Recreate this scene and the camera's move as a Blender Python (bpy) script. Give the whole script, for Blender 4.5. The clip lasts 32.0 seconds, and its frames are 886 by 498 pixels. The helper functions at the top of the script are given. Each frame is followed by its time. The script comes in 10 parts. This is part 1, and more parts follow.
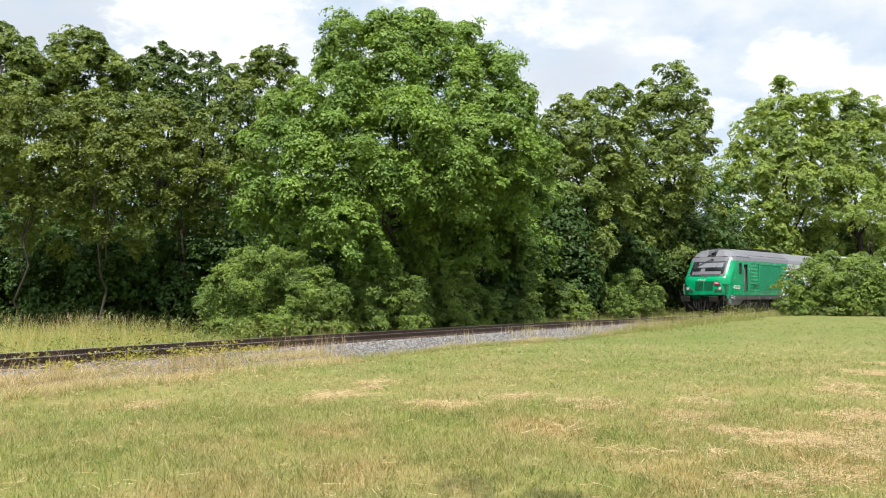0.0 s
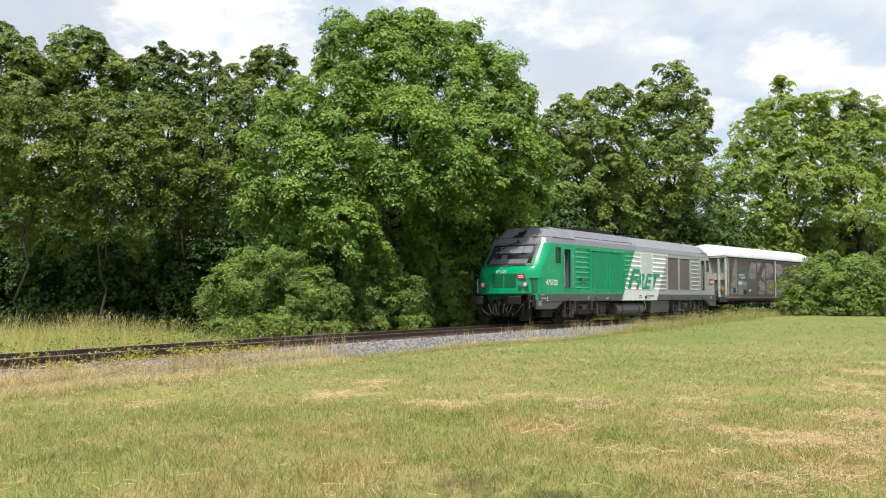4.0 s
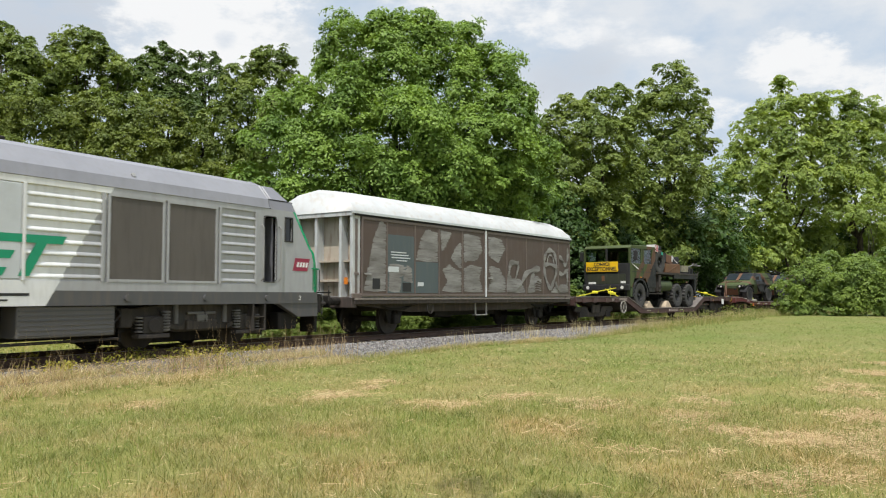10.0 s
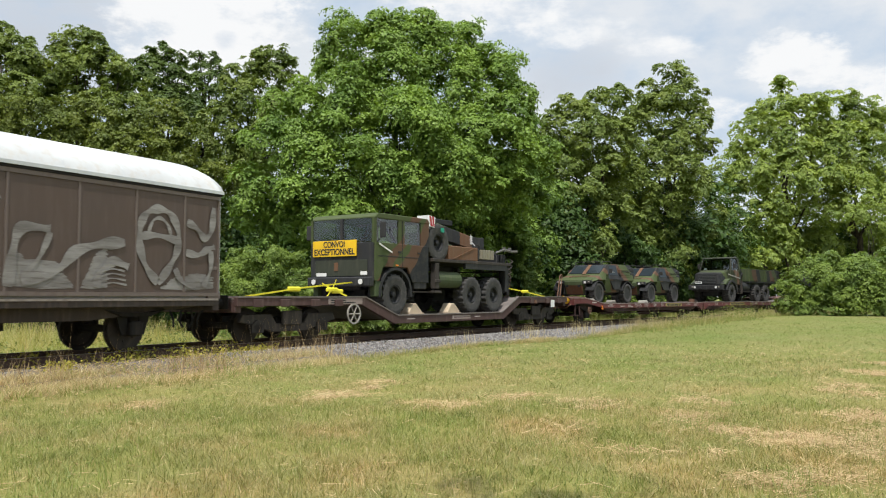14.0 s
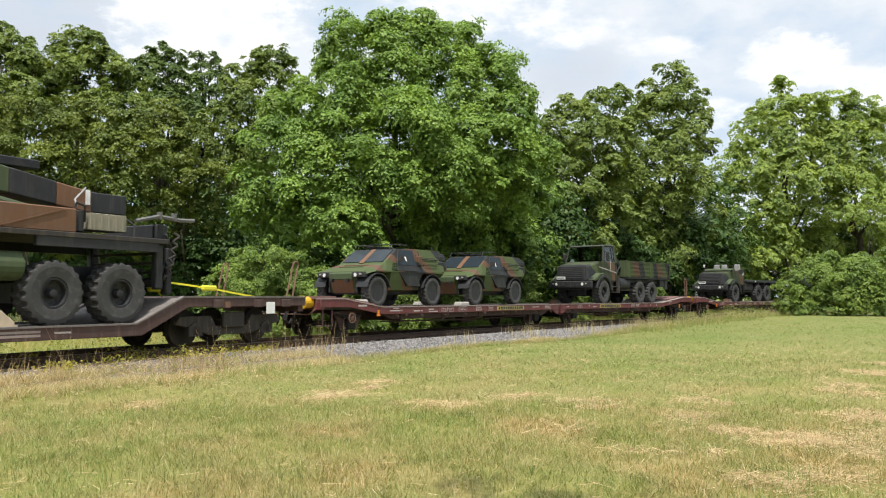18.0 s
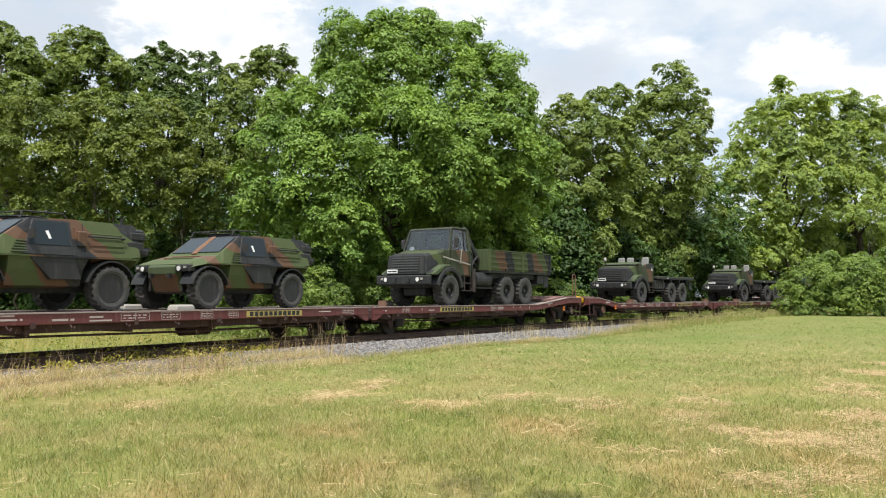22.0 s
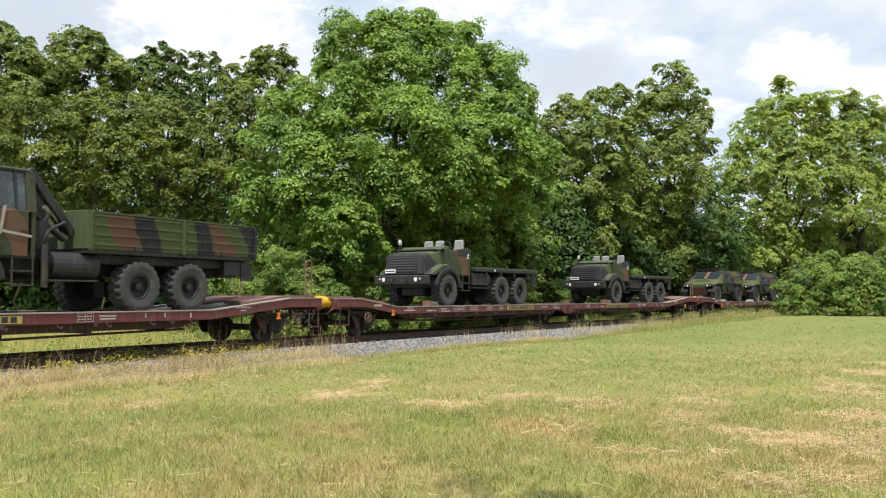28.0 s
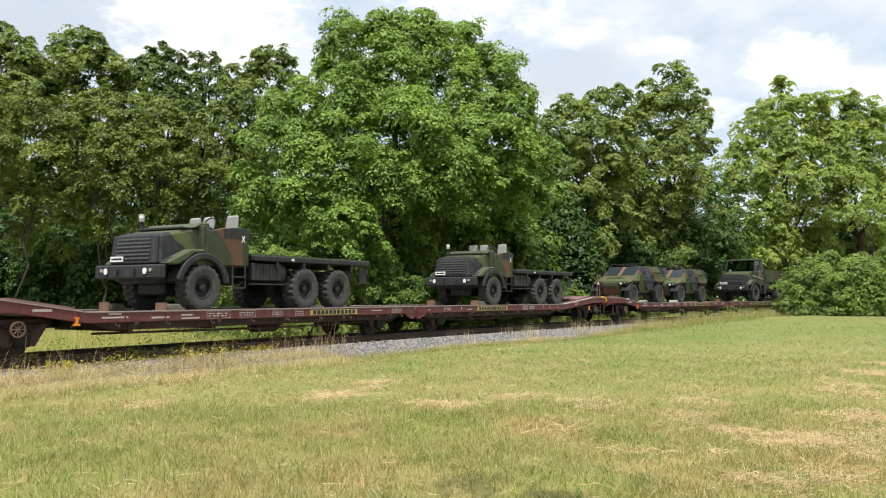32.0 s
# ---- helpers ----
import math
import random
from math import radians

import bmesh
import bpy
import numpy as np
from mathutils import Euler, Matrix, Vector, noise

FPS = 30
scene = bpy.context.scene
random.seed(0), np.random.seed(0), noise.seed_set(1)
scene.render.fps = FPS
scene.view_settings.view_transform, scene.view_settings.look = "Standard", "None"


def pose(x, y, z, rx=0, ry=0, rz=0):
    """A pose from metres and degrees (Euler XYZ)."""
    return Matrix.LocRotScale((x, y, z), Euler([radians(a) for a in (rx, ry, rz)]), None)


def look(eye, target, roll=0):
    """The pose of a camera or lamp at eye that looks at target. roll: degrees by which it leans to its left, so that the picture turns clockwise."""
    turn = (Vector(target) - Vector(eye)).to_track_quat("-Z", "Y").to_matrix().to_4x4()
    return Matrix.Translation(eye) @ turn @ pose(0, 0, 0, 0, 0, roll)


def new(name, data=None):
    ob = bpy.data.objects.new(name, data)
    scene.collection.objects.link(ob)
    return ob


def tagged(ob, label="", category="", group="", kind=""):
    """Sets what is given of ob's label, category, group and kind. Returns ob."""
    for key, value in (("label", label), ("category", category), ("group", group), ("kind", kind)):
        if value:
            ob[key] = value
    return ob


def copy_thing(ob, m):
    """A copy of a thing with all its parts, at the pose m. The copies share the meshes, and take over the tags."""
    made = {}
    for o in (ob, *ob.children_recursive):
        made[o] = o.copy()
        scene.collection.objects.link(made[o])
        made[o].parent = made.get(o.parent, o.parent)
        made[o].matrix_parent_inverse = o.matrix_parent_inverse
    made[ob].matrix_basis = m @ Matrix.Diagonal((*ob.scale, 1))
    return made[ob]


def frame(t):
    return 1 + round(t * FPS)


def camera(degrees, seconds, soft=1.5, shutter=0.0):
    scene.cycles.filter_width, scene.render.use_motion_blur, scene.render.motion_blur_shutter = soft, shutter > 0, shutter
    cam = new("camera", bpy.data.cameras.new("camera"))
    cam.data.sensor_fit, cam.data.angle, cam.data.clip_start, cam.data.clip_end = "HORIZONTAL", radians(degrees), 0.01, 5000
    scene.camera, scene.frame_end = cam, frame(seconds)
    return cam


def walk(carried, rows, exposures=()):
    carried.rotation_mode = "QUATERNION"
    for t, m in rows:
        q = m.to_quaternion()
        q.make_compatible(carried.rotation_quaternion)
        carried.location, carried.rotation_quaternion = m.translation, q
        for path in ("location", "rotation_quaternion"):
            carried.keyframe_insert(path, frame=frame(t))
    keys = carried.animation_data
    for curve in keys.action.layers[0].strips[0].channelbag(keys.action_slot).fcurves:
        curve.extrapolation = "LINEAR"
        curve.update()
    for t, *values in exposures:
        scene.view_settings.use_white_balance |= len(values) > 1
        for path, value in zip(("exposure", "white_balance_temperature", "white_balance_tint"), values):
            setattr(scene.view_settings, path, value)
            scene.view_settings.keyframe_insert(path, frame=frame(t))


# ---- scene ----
cam = camera(55.91, 32.0, soft=1.1, shutter=0.25)
EYE = 1.126
STAND = pose(0, 0, EYE, 90 + 3.2755, 0, 0)
walk(cam, [(0.0, STAND), (32.0, STAND)], exposures=[(0.0, 0.27), (3.0, 0.22), (6.5, 0.02), (13.0, -0.03), (17.0, 0.2), (24.0, 0.22), (32.0, 0.24)])

# ---- sky, sun and exposure ----
SUN_EL, SUN_AZ = radians(65), radians(-171)   # azimuth from +y towards +x
world = bpy.data.worlds.new("sky")
scene.world = world
world.use_nodes = True
wn, wl = world.node_tree.nodes, world.node_tree.links
wn.clear()
w_out = wn.new("ShaderNodeOutputWorld")
w_bg = wn.new("ShaderNodeBackground")
w_sky = wn.new("ShaderNodeTexSky")
w_sky.sky_type = "NISHITA"
w_sky.sun_disc = False
w_sky.sun_elevation, w_sky.sun_rotation = SUN_EL, SUN_AZ
def w_math(op, a, b, c=None):
    """A math node of the sky, its inputs sockets or numbers."""
    n = wn.new("ShaderNodeMath")
    n.operation = op
    for i, v in enumerate((a, b) if c is None else (a, b, c)):
        if isinstance(v, (int, float)):
            n.inputs[i].default_value = v
        else:
            wl.new(v, n.inputs[i])
    return n.outputs[0]


def w_fbm(scale, detail, rough, shift):
    m = wn.new("ShaderNodeMapping")
    m.inputs["Location"].default_value = shift
    m.inputs["Scale"].default_value = (1.0, 1.0, 1.9)
    n = wn.new("ShaderNodeTexNoise")
    n.inputs["Scale"].default_value, n.inputs["Detail"].default_value, n.inputs["Roughness"].default_value = scale, detail, rough
    wl.new(w_co.outputs["Generated"], m.inputs["Vector"])
    wl.new(m.outputs["Vector"], n.inputs["Vector"])
    return n.outputs["Fac"]


def w_mixer(fac, a, b):
    n = wn.new("ShaderNodeMix")
    n.data_type = "RGBA"
    for sock, v in (("Factor", fac), ("A", a), ("B", b)):
        if isinstance(v, tuple):
            n.inputs[sock].default_value = (*v, 1)
        elif isinstance(v, (int, float)):
            n.inputs[sock].default_value = v
        else:
            wl.new(v, n.inputs[sock])
    return n.outputs["Result"]


w_co = wn.new("ShaderNodeTexCoord")
w_sep = wn.new("ShaderNodeSeparateXYZ")
wl.new(w_co.outputs["Generated"], w_sep.inputs[0])
w_y = w_math("MAXIMUM", w_sep.outputs["Y"], 0.02)
w_u, w_v = w_math("DIVIDE", w_sep.outputs["X"], w_y), w_math("DIVIDE", w_sep.outputs["Z"], w_y)
w_rough, w_soft = w_fbm(19.0, 8, 0.62, (3.1, 1.0, 2.0)), w_fbm(7.5, 7, 0.58, (7.3, 3.0, 1.3))


def cloud(u, v, ru, rv, edge, wob, noise):
    """How much a heap of cloud about the direction (u, v) covers the sky, with a billowing edge."""
    du, dv = w_math("MULTIPLY", w_math("SUBTRACT", w_u, u), 1 / ru), w_math("MULTIPLY", w_math("SUBTRACT", w_v, v), 1 / rv)
    q = w_math("SUBTRACT", 1.0, w_math("ADD", w_math("MULTIPLY", du, du), w_math("MULTIPLY", dv, dv)))
    q = w_math("ADD", q, w_math("MULTIPLY", w_math("SUBTRACT", noise, 0.5), wob))
    m = wn.new("ShaderNodeMapRange")
    m.interpolation_type = "SMOOTHSTEP"
    m.inputs["From Min"].default_value, m.inputs["From Max"].default_value = 0.0, edge
    wl.new(q, m.inputs["Value"])
    return m.outputs["Result"]


# pale veil of cloud everywhere, its thinner places a milky blue
w_veil = wn.new("ShaderNodeValToRGB")
w_veil.color_ramp.elements[0].position, w_veil.color_ramp.elements[0].color = 0.36, (6.1, 7.15, 8.4, 1)
w_veil.color_ramp.elements[1].position, w_veil.color_ramp.elements[1].color = 0.60, (8.4, 8.75, 9.1, 1)
wl.new(w_soft, w_veil.inputs["Fac"])
w_high = wn.new("ShaderNodeMapRange")
w_high.interpolation_type = "SMOOTHSTEP"
w_high.inputs["From Min"].default_value, w_high.inputs["From Max"].default_value = 0.36, 0.85
w_high.inputs["To Min"].default_value, w_high.inputs["To Max"].default_value = 1.0, 1.75
wl.new(w_sep.outputs["Z"], w_high.inputs["Value"])   # the cloud veil is brighter high up, towards the sun
w_glow = wn.new("ShaderNodeVectorMath")
w_glow.operation = "SCALE"
wl.new(w_mixer(0.88, w_sky.outputs["Color"], w_veil.outputs["Color"]), w_glow.inputs[0])
wl.new(w_high.outputs["Result"], w_glow.inputs["Scale"])
w_col = w_glow.outputs["Vector"]
GREY, PALE, WHITE = (5.9, 6.4, 7.15), (7.3, 7.8, 8.45), (9.4, 9.5, 9.6)
for u, v, ru, rv, edge, wob, noise, tone in ((-0.50, 0.32, 0.15, 0.12, 1.1, 2.6, w_soft, GREY), (-0.28, 0.33, 0.13, 0.10, 0.8, 3.6, w_rough, WHITE), (-0.265, 0.312, 0.018, 0.014, 1.4, 3.0, w_rough, PALE), (0.04, 0.36, 0.12, 0.05, 1.2, 3.6, w_rough, WHITE),
                                             (0.16, 0.27, 0.09, 0.055, 1.5, 3.0, w_soft, GREY), (0.15, 0.325, 0.09, 0.026, 1.6, 4.0, w_rough, WHITE), (0.27, 0.285, 0.06, 0.05, 1.6, 3.0, w_soft, PALE), (0.26, 0.305, 0.06, 0.02, 1.8, 4.5, w_rough, WHITE),
                                             (0.43, 0.285, 0.065, 0.04, 0.9, 3.6, w_rough, WHITE), (0.335, 0.222, 0.04, 0.024, 1.2, 4.0, w_rough, WHITE), (0.53, 0.25, 0.06, 0.035, 1.2, 4.0, w_rough, WHITE)):
    w_col = w_mixer(cloud(u, v, ru, rv, edge, wob, noise), w_col, tone)
wl.new(w_col, w_bg.inputs["Color"])
w_bg.inputs["Strength"].default_value = 0.1
wl.new(w_bg.outputs["Background"], w_out.inputs["Surface"])

sun = new("sun", bpy.data.lights.new("sun", "SUN"))
sun.data.energy, sun.data.angle, sun.data.color = 4.8, radians(0.6), (1.0, 0.955, 0.88)
SUN_DIR = Vector((math.sin(SUN_AZ) * math.cos(SUN_EL), math.cos(SUN_AZ) * math.cos(SUN_EL), math.sin(SUN_EL)))
sun.matrix_world = look(SUN_DIR * 100, (0, 0, 0))

# ---- the line of the track: an arc, u metres along it, l metres to its far side ----
D0, TH, KAPPA = 29.178, 0.96975, -0.0049646
RAD = 1 / abs(KAPPA)
CEN = Vector((RAD * math.sin(TH), D0 - RAD * math.cos(TH), 0))


def track(u, l=0.0, z=0.0):
    a = TH + KAPPA * u
    return Vector((CEN.x - (RAD + l) * math.sin(a), CEN.y + (RAD + l) * math.cos(a), z))


def smooth01(a, b, x):
    t = np.clip((x - a) / (b - a), 0, 1)
    return t * t * (3 - 2 * t)


def to_ul(x, y):
    dx, dy = x - CEN.x, y - CEN.y
    r = np.hypot(dx, dy)
    ang = np.arctan2(-dx, dy)
    ang = np.where(ang < TH - math.pi, ang + 2 * math.pi, ang)
    return (ang - TH) / KAPPA, r - RAD


def ground_z(u, l):
    z = -0.44 + 0.44 * smooth01(2, 26, u) * smooth01(-45, -6, l)
    z = z + 0.05 * np.sin(u * 0.31 + l * 0.17) * np.sin(l * 0.43 - u * 0.11)
    return z + 0.02 * np.sin(u * 1.3 + 2.0) * np.sin(l * 1.1)


# ---- forms and parts ----
class Form:
    """Collects vertices and faces of one mesh."""

    def __init__(self):
        self.v, self.f = [], []

    def add(self, verts, faces):
        n = len(self.v)
        self.v += [tuple(p) for p in verts]
        self.f += [tuple(i + n for i in q) for q in faces]
        return self

    def box(self, x0, x1, y0, y1, z0, z1):
        return self.add([(x0, y0, z0), (x1, y0, z0), (x1, y1, z0), (x0, y1, z0), (x0, y0, z1), (x1, y0, z1), (x1, y1, z1), (x0, y1, z1)],
                        [(3, 2, 1, 0), (4, 5, 6, 7), (0, 1, 5, 4), (1, 2, 6, 5), (2, 3, 7, 6), (3, 0, 4, 7)])

    def prism(self, poly, y0, y1):
        """poly of (x, z), extruded along y."""
        n = len(poly)
        area = sum(poly[i][0] * poly[(i + 1) % n][1] - poly[(i + 1) % n][0] * poly[i][1] for i in range(n))
        if area < 0:
            poly = poly[::-1]
        vs = [(x, y0, z) for x, z in poly] + [(x, y1, z) for x, z in poly]
        return self.add(vs, [tuple(range(n)), tuple(range(2 * n - 1, n - 1, -1))] + [(i + n, (i + 1) % n + n, (i + 1) % n, i) for i in range(n)])

    def prism_x(self, poly, x0, x1):
        """poly of (y, z), extruded along x."""
        n = len(poly)
        area = sum(poly[i][0] * poly[(i + 1) % n][1] - poly[(i + 1) % n][0] * poly[i][1] for i in range(n))
        if area < 0:
            poly = poly[::-1]
        vs = [(x0, y, z) for y, z in poly] + [(x1, y, z) for y, z in poly]
        return self.add(vs, [tuple(range(n - 1, -1, -1)), tuple(range(n, 2 * n))] + [(i, (i + 1) % n, (i + 1) % n + n, i + n) for i in range(n)])

    def cyl(self, p, q, r, n=12, r2=None):
        p, q = Vector(p), Vector(q)
        ax = (q - p).normalized()
        e = ax.orthogonal().normalized()
        g = ax.cross(e)
        r2 = r if r2 is None else r2
        vs = []
        for c, rr in ((p, r), (q, r2)):
            for i in range(n):
                t = 2 * math.pi * i / n
                vs.append(c + e * (rr * math.cos(t)) + g * (rr * math.sin(t)))
        return self.add(vs, [tuple(range(n - 1, -1, -1)), tuple(range(n, 2 * n))] + [(i, (i + 1) % n, (i + 1) % n + n, i + n) for i in range(n)])

    def turned(self, prof, c, n=20, ring=False):
        """prof of (y, r): a body of revolution about the y axis through c; ring: the profile closes on itself."""
        m = len(prof)
        vs = []
        for y, r in prof:
            for i in range(n):
                t = 2 * math.pi * i / n
                vs.append((c[0] + r * math.cos(t), c[1] + y, c[2] + r * math.sin(t)))
        if ring:
            return self.add(vs, [(j * n + i, (j + 1) % m * n + i, (j + 1) % m * n + (i + 1) % n, j * n + (i + 1) % n) for j in range(m) for i in range(n)])
        fs = [(j * n + i, (j + 1) * n + i, (j + 1) * n + (i + 1) % n, j * n + (i + 1) % n) for j in range(m - 1) for i in range(n)]
        return self.add(vs, fs + [tuple(range(n)), tuple(range(m * n - 1, (m - 1) * n - 1, -1))])

    def tube(self, pts, r, n=6):
        for a, b in zip(pts[:-1], pts[1:]):
            self.cyl(a, b, r, n)
        return self

    def hexa(self, lo, hi):
        """Two quads of four corners each, joined to a solid."""
        return self.add(list(lo) + list(hi), [(3, 2, 1, 0), (4, 5, 6, 7), (0, 1, 5, 4), (1, 2, 6, 5), (2, 3, 7, 6), (3, 0, 4, 7)])

    def mesh(self, name, bevel=0.0, smooth=False, fix=True):
        me = bpy.data.meshes.new(name)
        if bevel or fix:
            bm = bmesh.new()
            vs = [bm.verts.new(p) for p in self.v]
            for q in self.f:
                try:
                    bm.faces.new([vs[i] for i in q])
                except ValueError:
                    pass
            if fix:
                bmesh.ops.recalc_face_normals(bm, faces=bm.faces)
            if bevel:
                es = [e for e in bm.edges if len(e.link_faces) == 2 and e.calc_face_angle(0) > 0.5]
                bmesh.ops.bevel(bm, geom=es, offset=bevel, segments=1, affect="EDGES", clamp_overlap=True)
            bm.to_mesh(me)
            bm.free()
        else:
            me.from_pydata(self.v, [], self.f)
        if smooth:
            me.polygons.foreach_set("use_smooth", [True] * len(me.polygons))
        return me


def part(name, form, material, parent, label="", bevel=0.0, smooth=False, at=None, fix=True):
    me = form if isinstance(form, bpy.types.Mesh) else form.mesh(name, bevel, smooth, fix)
    if not me.materials:
        me.materials.append(material)
    ob = new(name, me)
    ob.parent = parent
    if at:
        ob.location = at
    if label:
        tagged(ob, label)
    return ob


def part2(name, form, material, parent, label="", bevel=0.0, smooth=False, at=None, fix=True):
    """A part on the near side and its twin on the far side."""
    far = Form()
    far.v, far.f = [(x, -y, z) for x, y, z in form.v], [tuple(reversed(q)) for q in form.f]
    part(name, far, material, parent, label, bevel, smooth, at, fix)
    return part(name, form, material, parent, label, bevel, smooth, at, fix)


def thing(name, label, category, group="", kind=""):
    return tagged(new(name), label, category, group, kind)


def mesh_np(name, verts, faces, material, smooth=False):
    """A mesh from arrays: verts (n, 3), faces (m, 3 or 4)."""
    me = bpy.data.meshes.new(name)
    k = faces.shape[1]
    me.vertices.add(len(verts))
    me.vertices.foreach_set("co", np.ascontiguousarray(verts, dtype=np.float32).ravel())
    me.loops.add(faces.size)
    me.loops.foreach_set("vertex_index", np.ascontiguousarray(faces, dtype=np.int32).ravel())
    me.polygons.add(len(faces))
    me.polygons.foreach_set("loop_start", np.arange(0, faces.size, k, dtype=np.int32))
    me.polygons.foreach_set("loop_total", np.full(len(faces), k, dtype=np.int32))
    me.update(calc_edges=True)
    if smooth:
        me.polygons.foreach_set("use_smooth", [True] * len(faces))
    me.materials.append(material)
    return me


def writing(name, text, height, material, parent, m, shear=0.0, label="", stretch=1.0, bold=0.0):
    cu = bpy.data.curves.new(name, "FONT")
    cu.body, cu.size, cu.shear, cu.extrude, cu.offset = text, height, shear, 0.003, bold
    cu.align_x, cu.align_y = "CENTER", "CENTER"
    tmp = new(name, cu)
    me = bpy.data.meshes.new_from_object(tmp.evaluated_get(bpy.context.evaluated_depsgraph_get()))
    bpy.data.objects.remove(tmp)
    for v in me.vertices:
        v.co.x *= stretch
    me.materials.clear()
    me.materials.append(material)
    ob = new(name, me)
    ob.parent, ob.matrix_local = parent, m
    return tagged(ob, label) if label else ob

# ---- materials ----
def node_mat(name, rough=0.7, metal=0.0, spec=0.5):
    mat = bpy.data.materials.new(name)
    mat.use_nodes = True
    nt = mat.node_tree
    bsdf = nt.nodes["Principled BSDF"]
    bsdf.inputs["Roughness"].default_value = rough
    bsdf.inputs["Metallic"].default_value = metal
    bsdf.inputs["Specular IOR Level"].default_value = spec
    return mat, nt, bsdf


def noise_node(nt, scale, detail=4, rough=0.55, coord="Object", stretch=None):
    co = nt.nodes.new("ShaderNodeTexCoord")
    n = nt.nodes.new("ShaderNodeTexNoise")
    n.inputs["Scale"].default_value = scale
    n.inputs["Detail"].default_value = detail
    n.inputs["Roughness"].default_value = rough
    src = co.outputs[coord]
    if stretch:
        mp = nt.nodes.new("ShaderNodeMapping")
        mp.inputs["Scale"].default_value = stretch
        nt.links.new(src, mp.inputs["Vector"])
        src = mp.outputs["Vector"]
    nt.links.new(src, n.inputs["Vector"])
    return n


def ramp_node(nt, src, stops, constant=False):
    r = nt.nodes.new("ShaderNodeValToRGB")
    cr = r.color_ramp
    if constant:
        cr.interpolation = "CONSTANT"
    while len(cr.elements) < len(stops):
        cr.elements.new(0.5)
    for e, (p, c) in zip(cr.elements, stops):
        e.position, e.color = p, (*c, 1) if len(c) == 3 else c
    nt.links.new(src, r.inputs["Fac"])
    return r


def mix_node(nt, fac, a, b, mode="MIX"):
    m = nt.nodes.new("ShaderNodeMix")
    m.data_type, m.blend_type = "RGBA", mode
    for sock, v in (("Factor", fac), ("A", a), ("B", b)):
        if isinstance(v, (int, float)):
            m.inputs[sock].default_value = v
        elif isinstance(v, tuple):
            m.inputs[sock].default_value = (*v, 1)
        else:
            nt.links.new(v, m.inputs[sock])
    return m.outputs["Result"]


def bump_node(nt, bsdf, height, strength=0.3, dist=0.02):
    b = nt.nodes.new("ShaderNodeBump")
    b.inputs["Strength"].default_value = strength
    b.inputs["Distance"].default_value = dist
    nt.links.new(height, b.inputs["Height"])
    nt.links.new(b.outputs["Normal"], bsdf.inputs["Normal"])


def paint(name, colour, rough=0.4, dirt=(0.10, 0.085, 0.07), amount=0.35, spec=0.5, metal=0.0, scale=1.3, streak=True):
    """Painted metal with grime in patches and run-down streaks."""
    mat, nt, b = node_mat(name, rough, metal, spec)
    n1 = noise_node(nt, scale, 6, 0.65)
    n2 = noise_node(nt, 5.0, 4, 0.6, stretch=(1.6, 1.6, 0.22) if streak else None)
    lo = tuple(c * 0.8 for c in colour)
    base = ramp_node(nt, n1.outputs["Fac"], [(0.3, lo), (0.7, colour)]).outputs["Color"]
    f = ramp_node(nt, n2.outputs["Fac"], [(0.5, (0, 0, 0)), (0.78, (amount, amount, amount))]).outputs["Color"]
    nt.links.new(mix_node(nt, f, base, dirt), b.inputs["Base Color"])
    rr = ramp_node(nt, n1.outputs["Fac"], [(0.3, (rough * 0.8,) * 3), (0.75, (min(1, rough * 1.35),) * 3)])
    nt.links.new(rr.outputs["Color"], b.inputs["Roughness"])
    fine = noise_node(nt, 28, 3)
    bump_node(nt, b, fine.outputs["Fac"], 0.06, 0.01)
    return mat


def foliage(name, dark, mid, light, scale=0.75, trans=0.27):
    mat, nt, b = node_mat(name, 0.55, 0, 0.35)
    geo = nt.nodes.new("ShaderNodeNewGeometry")
    n = noise_node(nt, scale, 3, 0.5)
    dark, mid, light = (tuple(1.35 * v for v in c) for c in (dark, mid, light))
    lo, hi = (tuple(0.28 * a + 0.72 * b for a, b in zip(q, mid)) for q in (dark, light))
    c1 = ramp_node(nt, geo.outputs["Random Per Island"], [(0.0, lo), (0.45, mid), (1.0, hi)]).outputs["Color"]
    c2 = ramp_node(nt, n.outputs["Fac"], [(0.3, (0.62, 0.68, 0.66)), (0.7, (1.3, 1.2, 1.0))]).outputs["Color"]
    col = mix_node(nt, 1.0, c1, c2, "MULTIPLY")
    nt.links.new(col, b.inputs["Base Color"])
    tr = nt.nodes.new("ShaderNodeBsdfTranslucent")
    nt.links.new(mix_node(nt, 1.0, col, (1.25, 1.2, 0.55), "MULTIPLY"), tr.inputs["Color"])
    mx = nt.nodes.new("ShaderNodeMixShader")
    mx.inputs["Fac"].default_value = trans
    nt.links.new(b.outputs["BSDF"], mx.inputs[1])
    nt.links.new(tr.outputs["BSDF"], mx.inputs[2])
    nt.links.new(mx.outputs["Shader"], nt.nodes["Material Output"].inputs["Surface"])
    return mat


def bark_mat(name, c0, c1):
    mat, nt, b = node_mat(name, 0.9, 0, 0.2)
    n = noise_node(nt, 6, 6, 0.7, stretch=(1, 1, 0.25))
    nt.links.new(ramp_node(nt, n.outputs["Fac"], [(0.3, c0), (0.7, c1)]).outputs["Color"], b.inputs["Base Color"])
    bump_node(nt, b, n.outputs["Fac"], 0.6, 0.03)
    return mat


